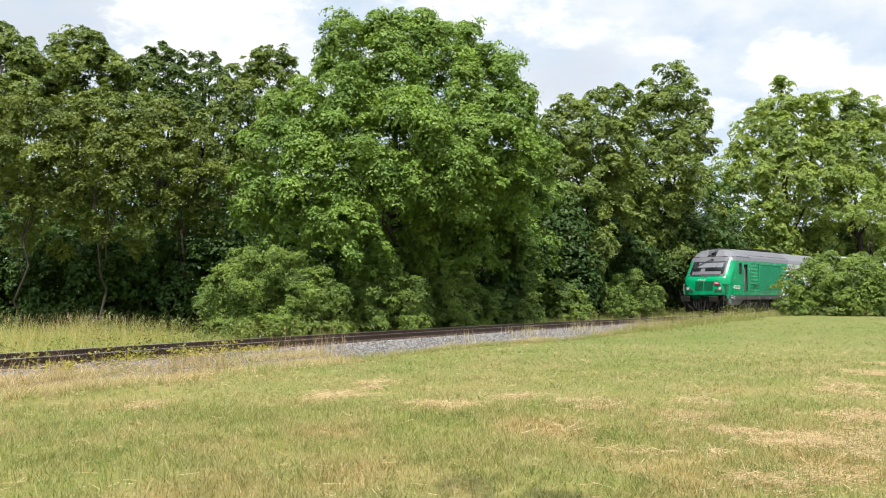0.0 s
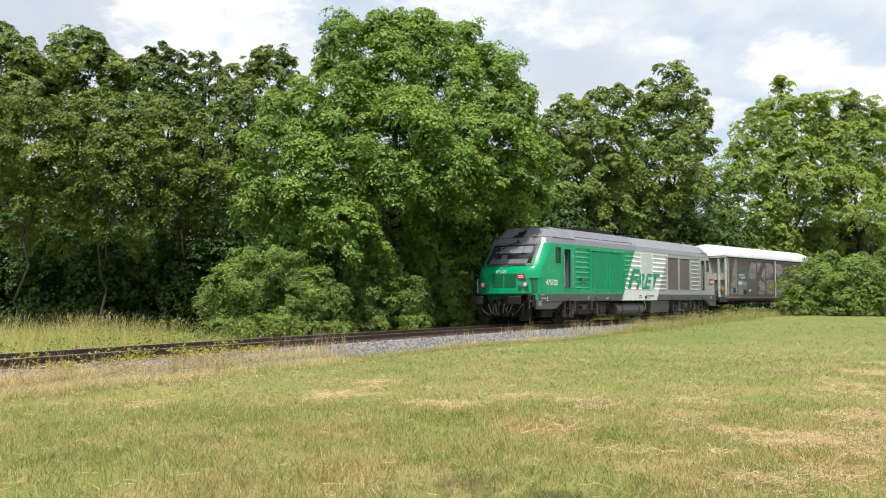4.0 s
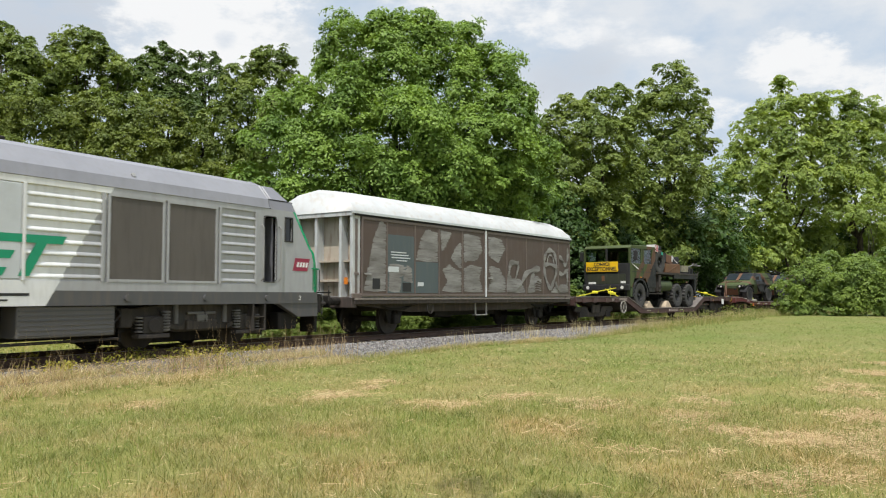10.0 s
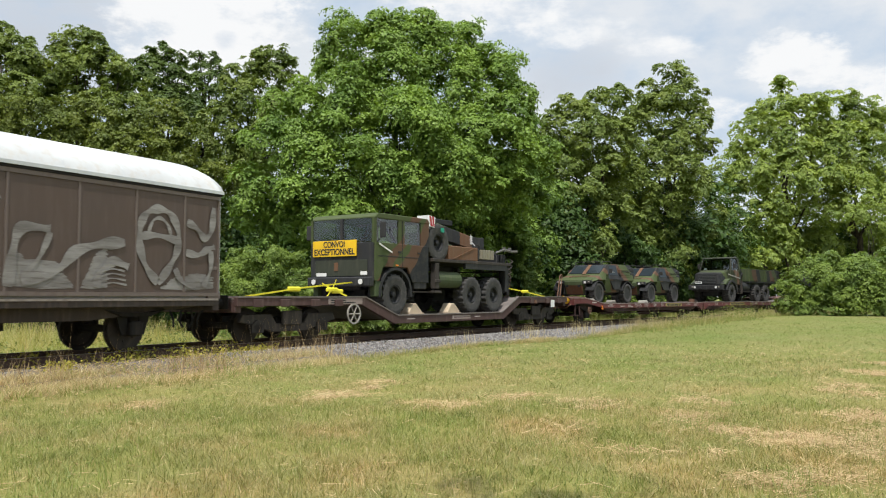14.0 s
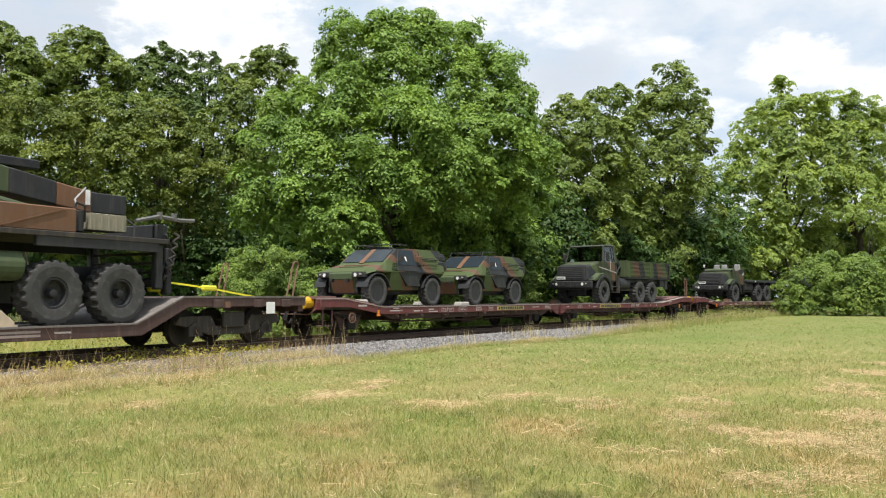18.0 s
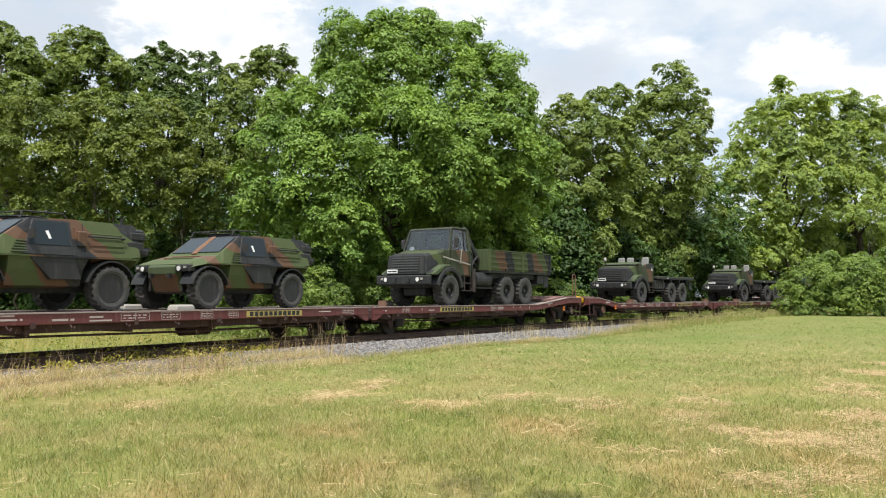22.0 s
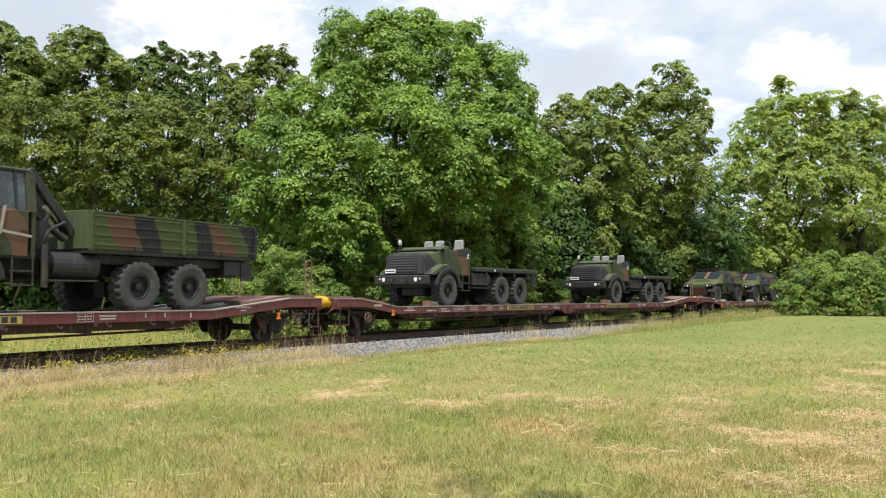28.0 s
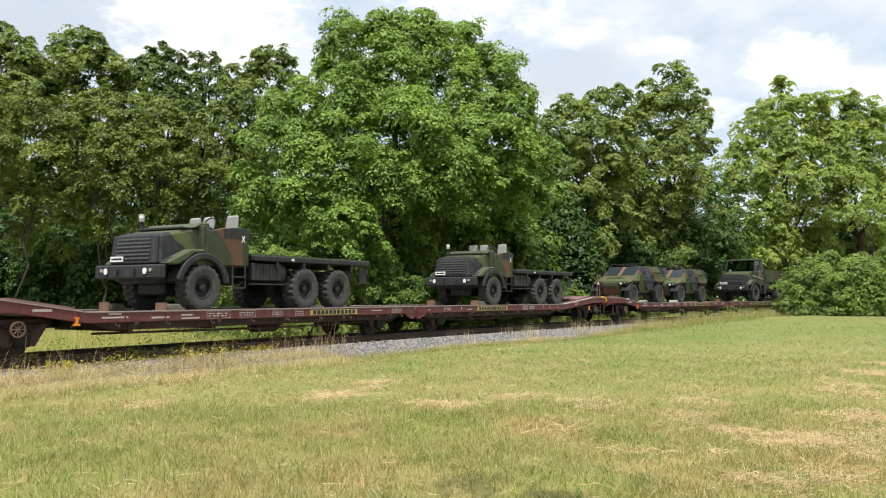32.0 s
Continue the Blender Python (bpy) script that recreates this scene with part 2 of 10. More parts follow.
M = {}
M["leaf_maple"] = foliage("leaf_maple", (0.063, 0.118, 0.020), (0.128, 0.210, 0.041), (0.205, 0.297, 0.070))
M["leaf_ash"] = foliage("leaf_ash", (0.064, 0.097, 0.022), (0.123, 0.172, 0.040), (0.209, 0.255, 0.070))
M["leaf_willow"] = foliage("leaf_willow", (0.055, 0.080, 0.019), (0.109, 0.147, 0.032), (0.198, 0.231, 0.053))
# leaf green darkened to carry the deep shade inside the wood
M["leaf_shaded"] = foliage("leaf_shaded", (0.020, 0.049, 0.011), (0.039, 0.080, 0.0165), (0.07, 0.118, 0.028))
M["leaf_mid"] = foliage("leaf_mid", (0.040, 0.073, 0.018), (0.077, 0.123, 0.030), (0.138, 0.182, 0.051))
M["leaf_pale"] = foliage("leaf_pale", (0.110, 0.165, 0.039), (0.187, 0.253, 0.064), (0.286, 0.341, 0.110), trans=0.36)
M["leaf_bush"] = foliage("leaf_bush", (0.068, 0.115, 0.024), (0.118, 0.18, 0.038), (0.19, 0.245, 0.065))
M["bark"] = bark_mat("bark", (0.03, 0.025, 0.02), (0.10, 0.088, 0.07))
M["bark_dark"] = bark_mat("bark_dark", (0.025, 0.02, 0.016), (0.08, 0.065, 0.05))


def greener_away(nt, c):
    """The grass grows lusher and less dry towards the far end of the meadow."""
    co = nt.nodes.new("ShaderNodeTexCoord")
    sp = nt.nodes.new("ShaderNodeSeparateXYZ")
    nt.links.new(co.outputs["Object"], sp.inputs["Vector"])
    mr = nt.nodes.new("ShaderNodeMapRange")
    mr.inputs["From Min"].default_value, mr.inputs["From Max"].default_value = 11, 30
    nt.links.new(sp.outputs["Y"], mr.inputs["Value"])
    n = noise_node(nt, 0.35, 3, 0.6)
    add = nt.nodes.new("ShaderNodeMath")
    add.operation = "MULTIPLY_ADD"
    nt.links.new(n.outputs["Fac"], add.inputs[0])
    add.inputs[1].default_value = 1.6
    nt.links.new(mr.outputs["Result"], add.inputs[2])
    f = ramp_node(nt, add.outputs["Value"], [(0.6, (1.10, 1.01, 1.03)), (1.0, (0.97, 0.99, 0.95))]).outputs["Color"]
    g = ramp_node(nt, mr.outputs["Result"], [(0.0, (1.0, 1.0, 1.0)), (1.0, (0.74, 0.87, 0.78))]).outputs["Color"]
    return mix_node(nt, 1.0, mix_node(nt, 1.0, c, f, "MULTIPLY"), g, "MULTIPLY")


def grass_ground():
    mat, nt, b = node_mat("meadow", 0.95, 0, 0.15)
    big = noise_node(nt, 0.16, 5, 0.6)
    mid = noise_node(nt, 0.9, 5, 0.6, stretch=(1, 0.6, 1))
    fine = noise_node(nt, 22, 4, 0.7)
    green = ramp_node(nt, fine.outputs["Fac"], [(0.3, (0.145, 0.14, 0.042)), (0.7, (0.285, 0.265, 0.098))]).outputs["Color"]
    straw = ramp_node(nt, fine.outputs["Fac"], [(0.3, (0.19, 0.145, 0.075)), (0.7, (0.40, 0.315, 0.165))]).outputs["Color"]
    f1 = ramp_node(nt, mid.outputs["Fac"], [(0.42, (0, 0, 0)), (0.64, (0.6, 0.6, 0.6))]).outputs["Color"]
    c = mix_node(nt, f1, green, straw)
    f2 = ramp_node(nt, big.outputs["Fac"], [(0.35, (0.86, 0.98, 0.8)), (0.65, (1.12, 1.04, 1.0))]).outputs["Color"]
    nt.links.new(greener_away(nt, mix_node(nt, 1.0, c, f2, "MULTIPLY")), b.inputs["Base Color"])
    bump_node(nt, b, fine.outputs["Fac"], 0.7, 0.05)
    return mat


def blade_mat(name, stops, trans=0.3, rough=0.6, patch=True):
    mat, nt, b = node_mat(name, rough, 0, 0.25)
    geo = nt.nodes.new("ShaderNodeNewGeometry")
    n = noise_node(nt, 0.9, 4, 0.6, stretch=(1, 0.6, 1))
    c = ramp_node(nt, geo.outputs["Random Per Island"], stops).outputs["Color"]
    f = ramp_node(nt, n.outputs["Fac"], [(0.38, (0.80, 0.97, 0.74)), (0.52, (0.97, 1.0, 0.97)), (0.68, (1.2, 1.03, 1.04))] if patch else [(0.3, (0.85, 0.82, 0.8)), (0.7, (1.05, 1.03, 1.0))]).outputs["Color"]
    col = mix_node(nt, 1.0, c, f, "MULTIPLY")
    if name == "blade":
        col = greener_away(nt, col)
        n3 = noise_node(nt, 4.5, 4, 0.65)
        col = mix_node(nt, 1.0, col, ramp_node(nt, n3.outputs["Fac"], [(0.36, (0.55, 0.66, 0.52)), (0.5, (0.86, 0.88, 0.85)), (0.66, (1.08, 1.02, 1.02))]).outputs["Color"], "MULTIPLY")
    nt.links.new(col, b.inputs["Base Color"])
    tr = nt.nodes.new("ShaderNodeBsdfTranslucent")
    nt.links.new(col, tr.inputs["Color"])
    mx = nt.nodes.new("ShaderNodeMixShader")
    mx.inputs["Fac"].default_value = trans
    nt.links.new(b.outputs["BSDF"], mx.inputs[1])
    nt.links.new(tr.outputs["BSDF"], mx.inputs[2])
    nt.links.new(mx.outputs["Shader"], nt.nodes["Material Output"].inputs["Surface"])
    return mat


M["meadow"] = grass_ground()
M["blade"] = blade_mat("blade", [(0.0, (0.181, 0.189, 0.048)), (0.35, (0.291, 0.277, 0.086)), (0.62, (0.382, 0.325, 0.132)), (0.82, (0.449, 0.396, 0.201)), (1.0, (0.573, 0.506, 0.306))])
M["straw"] = blade_mat("straw", [(0.0, (0.28, 0.19, 0.09)), (0.5, (0.50, 0.375, 0.20)), (1.0, (0.70, 0.57, 0.34))], patch=False)
M["dry_stalk"] = blade_mat("dry_stalk", [(0.0, (0.42, 0.35, 0.15)), (0.5, (0.66, 0.55, 0.29)), (1.0, (0.82, 0.73, 0.48))], 0.42, patch=False)
M["tall_grass"] = blade_mat("tall_grass", [(0.0, (0.20, 0.225, 0.06)), (0.5, (0.34, 0.335, 0.105)), (0.8, (0.47, 0.42, 0.18)), (1.0, (0.60, 0.52, 0.29))], 0.4)
M["pale_grass"] = blade_mat("pale_grass", [(0.0, (0.34, 0.32, 0.09)), (0.5, (0.51, 0.46, 0.155)), (0.8, (0.62, 0.54, 0.24)), (1.0, (0.74, 0.65, 0.39))], 0.45)
M["seed_head"] = blade_mat("seed_head", [(0.0, (0.34, 0.23, 0.16)), (0.6, (0.52, 0.40, 0.27)), (1.0, (0.68, 0.57, 0.40))])
M["weed"] = foliage("weed", (0.13, 0.14, 0.025), (0.21, 0.20, 0.035), (0.36, 0.31, 0.04))
M["white_flower"] = blade_mat("white_flower", [(0.0, (0.6, 0.6, 0.5)), (1.0, (0.8, 0.8, 0.72))], patch=False)
M["herb"] = foliage("herb", (0.07, 0.10, 0.022), (0.12, 0.15, 0.036), (0.2, 0.22, 0.065))


def stone_mat():
    mat, nt, b = node_mat("ballast_stone", 0.85, 0, 0.3)
    geo = nt.nodes.new("ShaderNodeNewGeometry")
    n = noise_node(nt, 14, 5, 0.7)
    c = ramp_node(nt, geo.outputs["Random Per Island"], [(0.0, (0.11, 0.105, 0.10)), (0.5, (0.22, 0.212, 0.208)), (1.0, (0.38, 0.37, 0.36))]).outputs["Color"]
    f = ramp_node(nt, n.outputs["Fac"], [(0.3, (0.7, 0.68, 0.66)), (0.7, (1.1, 1.1, 1.1))]).outputs["Color"]
    nt.links.new(mix_node(nt, 1.0, c, f, "MULTIPLY"), b.inputs["Base Color"])
    bump_node(nt, b, n.outputs["Fac"], 0.4, 0.02)
    return mat


def bed_mat():
    mat, nt, b = node_mat("ballast_bed", 0.95, 0, 0.2)
    n = noise_node(nt, 16, 5, 0.75)
    n2 = noise_node(nt, 0.8, 4, 0.6)
    c = ramp_node(nt, n.outputs["Fac"], [(0.3, (0.06, 0.055, 0.05)), (0.5, (0.20, 0.19, 0.18)), (0.72, (0.42, 0.41, 0.40))]).outputs["Color"]
    f = ramp_node(nt, n2.outputs["Fac"], [(0.4, (1, 1, 1)), (0.7, (0.8, 0.72, 0.6))]).outputs["Color"]
    nt.links.new(mix_node(nt, 1.0, c, f, "MULTIPLY"), b.inputs["Base Color"])
    bump_node(nt, b, n.outputs["Fac"], 1.0, 0.06)
    return mat


M["stone"] = stone_mat()
M["bed"] = bed_mat()
M["rail"] = paint("rail", (0.075, 0.045, 0.032), 0.75, (0.13, 0.07, 0.04), 0.6, streak=False)
M["rail_head"] = paint("rail_head", (0.42, 0.40, 0.38), 0.32, (0.2, 0.14, 0.1), 0.4, metal=0.9, streak=False)
M["sleeper"] = paint("sleeper", (0.07, 0.058, 0.048), 0.9, (0.16, 0.13, 0.1), 0.5, streak=False)
# train paints
M["green"] = paint("loco_green", (0.0005, 0.33, 0.135), 0.24, (0.012, 0.18, 0.09), 0.25, spec=0.35)
M["green_dark"] = paint("loco_grille_green", (0.003, 0.29, 0.14), 0.45, (0.02, 0.10, 0.05), 0.3)
# backing green darkened to paint the shade between the grille slats
M["grille_gap_shade"] = paint("grille_gap_shade", (0.003, 0.12, 0.055), 0.6, (0.02, 0.05, 0.03), 0.3)
M["screen_grey"] = paint("screen_frame", (0.13, 0.13, 0.15), 0.5, (0.1, 0.09, 0.09), 0.4)
M["nose_grille"] = paint("nose_grille", (0.004, 0.17, 0.07), 0.5, (0.03, 0.08, 0.05), 0.3)
M["badge_red"] = paint("badge_red", (0.30, 0.014, 0.05), 0.4, (0.2, 0.03, 0.05), 0.2)
M["loco_white"] = paint("loco_white", (0.76, 0.77, 0.77), 0.4, (0.3, 0.29, 0.26), 0.35)
M["loco_silver"] = paint("loco_silver", (0.38, 0.385, 0.395), 0.38, (0.2, 0.19, 0.18), 0.35)
M["panel_pale"] = paint("panel_pale", (0.58, 0.61, 0.63), 0.45, (0.4, 0.4, 0.38), 0.3)
M["roof_grey"] = paint("loco_roof", (0.195, 0.197, 0.222), 0.42, (0.16, 0.15, 0.14), 0.5)
M["roof_pale"] = paint("loco_roof_pale", (0.235, 0.238, 0.262), 0.4, (0.17, 0.16, 0.155), 0.4)
M["sill_grey"] = paint("loco_sill", (0.085, 0.085, 0.088), 0.6, (0.13, 0.105, 0.085), 0.6)
M["grille_brown"] = paint("grille_brown", (0.15, 0.136, 0.122), 0.7, (0.07, 0.06, 0.05), 0.4)
# dusty underframe paint in two copies: dark for shaded gear, lighter for lit
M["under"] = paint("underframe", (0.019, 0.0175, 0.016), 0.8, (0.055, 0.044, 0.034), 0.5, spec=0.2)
M["under_lit"] = paint("underframe_lit", (0.046, 0.041, 0.037), 0.8, (0.12, 0.095, 0.075), 0.7, spec=0.25)
M["tank"] = paint("tank_grey", (0.12, 0.116, 0.112), 0.5, (0.14, 0.12, 0.1), 0.55)
M["wheel"] = paint("wheel_steel", (0.030, 0.024, 0.020), 0.8, (0.08, 0.055, 0.036), 0.5)
M["black"] = paint("black_rubber", (0.022, 0.022, 0.022), 0.75, (0.08, 0.07, 0.06), 0.4)
M["red"] = paint("sign_red", (0.42, 0.022, 0.03), 0.45, (0.2, 0.05, 0.04), 0.2)
M["white"] = paint("white_paint", (0.78, 0.78, 0.77), 0.5, (0.5, 0.48, 0.44), 0.25)
M["letter_green"] = paint("letter_green", (0.003, 0.29, 0.145), 0.4, (0.02, 0.14, 0.08), 0.15)
M["steel"] = paint("bare_steel", (0.42, 0.41, 0.40), 0.45, (0.25, 0.2, 0.16), 0.5, metal=0.6)
M["lamp_glass"] = paint("lamp_glass", (0.7, 0.7, 0.68), 0.12, (0.6, 0.6, 0.55), 0.1)
M["lamp_red"] = paint("lamp_red", (0.13, 0.075, 0.06), 0.2, (0.2, 0.03, 0.02), 0.1)
M["orange"] = paint("orange_paint", (0.75, 0.22, 0.02), 0.5, (0.3, 0.12, 0.04), 0.4)
M["yellow"] = paint("yellow_paint", (0.66, 0.37, 0.015), 0.42, (0.30, 0.17, 0.04), 0.45)
M["sign_yellow"] = paint("sign_yellow", (0.80, 0.50, 0.008), 0.5, (0.6, 0.4, 0.05), 0.2)
M["strap"] = paint("yellow_strap", (0.80, 0.72, 0.03), 0.7, (0.5, 0.45, 0.08), 0.3)
M["wood"] = paint("wood_block", (0.52, 0.42, 0.30), 0.85, (0.3, 0.24, 0.17), 0.5)
M["concrete"] = paint("grey_block", (0.32, 0.30, 0.27), 0.9, (0.26, 0.23, 0.2), 0.5)


def glass_mat(name, tint=(0.02, 0.026, 0.03), rough=0.06, coat=1.0):
    mat, nt, b = node_mat(name, rough, 0, 0.6 * coat)
    b.inputs["Base Color"].default_value = (*tint, 1)
    b.inputs["IOR"].default_value = 1.5
    b.inputs["Coat Weight"].default_value = coat
    b.inputs["Coat Roughness"].default_value = 0.04
    n = noise_node(nt, 3, 3)
    nt.links.new(ramp_node(nt, n.outputs["Fac"], [(0.3, (rough,) * 3), (0.8, (rough + 0.12,) * 3)]).outputs["Color"], b.inputs["Roughness"])
    return mat


def clear_glass(name):
    """Thin tinted pane that mirrors at a slant and shows what lies behind."""
    mat = bpy.data.materials.new(name)
    mat.use_nodes = True
    nt = mat.node_tree
    nt.nodes.clear()
    out, mx = nt.nodes.new("ShaderNodeOutputMaterial"), nt.nodes.new("ShaderNodeMixShader")
    tr, gl, fr = nt.nodes.new("ShaderNodeBsdfTransparent"), nt.nodes.new("ShaderNodeBsdfGlossy"), nt.nodes.new("ShaderNodeFresnel")
    tr.inputs["Color"].default_value = (0.90, 0.94, 0.93, 1)
    gl.inputs["Roughness"].default_value = 0.06
    fr.inputs["IOR"].default_value = 1.9
    nt.links.new(fr.outputs["Fac"], mx.inputs["Fac"])
    nt.links.new(tr.outputs["BSDF"], mx.inputs[1])
    nt.links.new(gl.outputs["BSDF"], mx.inputs[2])
    nt.links.new(mx.outputs["Shader"], out.inputs["Surface"])
    return mat


def cab_glass(name):
    """Clear pane of the lorries: more mirror at a slant, else transparent."""
    mat = clear_glass(name)
    nt = mat.node_tree
    mx = next(n for n in nt.nodes if n.bl_idname == "ShaderNodeMixShader")
    lw = nt.nodes.new("ShaderNodeLayerWeight")
    lw.inputs["Blend"].default_value = 0.35
    rm = ramp_node(nt, lw.outputs["Facing"], [(0.0, (0.07, 0.07, 0.07)), (0.5, (0.12, 0.12, 0.12)), (1.0, (0.6, 0.6, 0.6))])
    nt.links.new(rm.outputs["Color"], mx.inputs["Fac"])
    next(n for n in nt.nodes if n.bl_idname == "ShaderNodeBsdfTransparent").inputs["Color"].default_value = (0.72, 0.77, 0.77, 1)
    return mat


M["glass"] = glass_mat("dark_window_glass")
M["dim_glass"] = glass_mat("cab_side_glass", (0.012, 0.015, 0.017), 0.08, 0.35)
M["inside"] = paint("dark_interior", (0.02, 0.021, 0.022), 0.9, (0.03, 0.03, 0.03), 0.3)
M["blind"] = paint("pale_blind", (0.20, 0.215, 0.24), 0.4, (0.14, 0.14, 0.15), 0.3)

# ---- ground: one sheet round the centre of the curve, out to the horizon ----
def make_ground():
    us = np.concatenate([np.linspace(-620, -60, 40), np.arange(-55, -30, 2.5), np.arange(-30, 60, 0.6), np.arange(60, 140, 2.5), np.linspace(145, 640, 40)])
    ls = np.concatenate([[-200.5, -190, -160, -120, -90, -70, -55, -45, -38, -32], np.arange(-28, -2.7, 0.6), [-2.45, -2.2, 2.2, 2.45], np.arange(2.8, 20, 0.8),
                         [22, 26, 32, 40, 60, 90, 150, 300, 700, 1500, 3000]])
    U, L = np.meshgrid(us, ls, indexing="ij")
    Z = ground_z(U, L)
    Z = np.where(np.abs(L) < 2.3, np.minimum(Z, -0.55), Z)
    Z = np.where(np.abs(L) > 60, -0.42, Z)
    A = TH + KAPPA * U
    V = np.stack([CEN.x - (RAD + L) * np.sin(A), CEN.y + (RAD + L) * np.cos(A), Z], -1).reshape(-1, 3)
    n, m = U.shape
    i, j = np.meshgrid(np.arange(n - 1), np.arange(m - 1), indexing="ij")
    q = (i * m + j).ravel()
    F = np.stack([q, q + m, q + m + 1, q + 1], -1)[:, ::-1]
    ob = new("ground", mesh_np("ground", V, F, M["meadow"], True))
    return tagged(ob, "mown meadow of green and straw-yellow grass beside the railway", "ground", kind="structure")


def strip(prof, us, closed=False):
    """Sweep a profile of (l, z) along the track."""
    vs, fs, k = [], [], len(prof)
    for u in us:
        vs += [track(u, l, z) for l, z in prof]
    for a in range(len(us) - 1):
        for b in range(k if closed else k - 1):
            c = (b + 1) % k
            fs.append((a * k + b, a * k + c, (a + 1) * k + c, (a + 1) * k + b))
    if closed:
        fs += [tuple(range(k))[::-1], tuple(range((len(us) - 1) * k, len(us) * k))]
    return vs, fs


def make_track():
    bed_us = np.arange(-70, 175, 1.0)
    f = Form()
    f.add(*strip([(-2.75, -0.62), (-2.55, -0.47), (-2.1, -0.33), (-1.55, -0.17), (-0.8, -0.185), (0.8, -0.185), (1.55, -0.17), (2.1, -0.33), (2.55, -0.47), (2.75, -0.62)], bed_us))
    bed = new("ballast_bed", f.mesh("ballast_bed"))
    bed.data.materials.append(M["bed"])
    tagged(bed, "grey crushed stone ballast under the railway track", "ballast", kind="structure")
    tr = tagged(new("railway_track"), "single railway track of rusty rails on dark sleepers", "track", kind="structure")
    for side in (-0.7535, 0.7535):
        web = [(-0.07, -0.165), (0.07, -0.165), (0.07, -0.15), (0.012, -0.125), (0.012, -0.04), (0.035, -0.03), (0.035, -0.004), (-0.035, -0.004), (-0.035, -0.03), (-0.012, -0.04), (-0.012, -0.125), (-0.07, -0.15)]
        r = Form().add(*strip([(side + l, z) for l, z in web], np.arange(-70, 175, 1.0), True))
        ob = part("rail", r, M["rail"], tr, "rusty brown steel rail with a worn bright head")
        h = Form().add(*strip([(side - 0.034, -0.004), (side + 0.034, -0.004), (side + 0.028, 0.0), (side - 0.028, 0.0)], np.arange(-70, 175, 1.0), True))
        part("rail_head", h, M["rail_head"], ob)
    sl = Form().box(-0.13, 0.13, -1.3, 1.3, -0.30, -0.155).mesh("sleeper", 0.012)
    sl.materials.append(M["sleeper"])
    ch = Form().box(-0.09, 0.09, -0.16, 0.16, 0, 0.03).mesh("rail_chair", 0.006)
    ch.materials.append(M["rail"])
    for i in range(150):
        u = -30 + i * 0.62
        s = part("sleeper", sl, None, tr)
        s.matrix_local = Matrix.Translation(track(u)) @ Matrix.Rotation(TH + KAPPA * u, 4, "Z")
        if u < 12:
            for y in (-0.7535, 0.7535):
                part("rail_chair", ch, None, s, at=(0, y, -0.157))
    # loose stones on both shoulders
    rng = np.random.default_rng(3)
    base = np.array([(1, 0, 0), (-1, 0, 0), (0, 1, 0), (0, -1, 0), (0, 0, 1), (0, 0, -1)], float)
    tri = np.array([(0, 2, 4), (2, 1, 4), (1, 3, 4), (3, 0, 4), (2, 0, 5), (1, 2, 5), (3, 1, 5), (0, 3, 5)])
    n = 17000
    u = -11.5 + 30 * rng.random(n) ** 1.2
    l = np.where(rng.random(n) < 0.86, -2.65 + 1.25 * rng.random(n), -0.6 + 3.2 * rng.random(n))
    z = np.interp(np.abs(l), [0, 0.8, 1.55, 2.1, 2.55, 2.75], [-0.185, -0.185, -0.17, -0.33, -0.45, -0.5]) + 0.012
    A = TH + KAPPA * u
    P = np.stack([CEN.x - (RAD + l) * np.sin(A), CEN.y + (RAD + l) * np.cos(A), z], -1)
    S = rng.uniform(0.018, 0.045, (n, 1, 1)) * rng.uniform(0.6, 1.2, (n, 6, 1))
    ang = rng.uniform(0, 6.28, n)
    R = np.stack([np.stack([np.cos(ang), -np.sin(ang), 0 * ang], -1), np.stack([np.sin(ang), np.cos(ang), 0 * ang], -1), np.stack([0 * ang, 0 * ang, 1 + 0 * ang], -1)], 1)
    V = np.einsum("nij,nkj->nki", R, base[None] * S) + P[:, None, :]
    F = (tri[None] + 6 * np.arange(n)[:, None, None]).reshape(-1, 3)
    tagged(new("ballast_stones", mesh_np("ballast_stones", V.reshape(-1, 3), F, M["stone"])), "loose grey crushed stones on the track shoulder", "stones", kind="stuff")


def blades(name, P, H, W, lean, material, rng, label, category, bend=0.35, group=""):
    """Grass blades: a bent three-sided strip at each place of P, of height H and width W."""
    n = len(P)
    a = rng.uniform(0, 2 * math.pi, n)
    d = np.stack([np.cos(a), np.sin(a), 0 * a], -1)
    b = rng.uniform(0, 2 * math.pi, n)
    out = np.stack([np.cos(b), np.sin(b), 0 * b], -1) * (lean * H * rng.uniform(0.1, 1.0, n))[:, None]
    up = np.zeros((n, 3))
    up[:, 2] = H
    w = d * W[:, None] * 0.5
    if W.mean() > 0.009:
        V = np.stack([P - w, P + w, P + up + out], 1)
        return tagged(new(name, mesh_np(name, V.reshape(-1, 3), np.arange(3 * n).reshape(-1, 3), material)), label, category, kind="stuff")
    mid = P + up * 0.6 + out * bend
    V = np.stack([P - w, P + w, mid + w * 0.75, mid - w * 0.75, P + up + out], 1)
    k = 5 * np.arange(n)[:, None]
    F = np.concatenate([k + np.array([[0, 1, 2]]), k + np.array([[0, 2, 3]]), k + np.array([[3, 2, 4]])])
    return tagged(new(name, mesh_np(name, V.reshape(-1, 3), F, material)), label, category, kind="stuff")


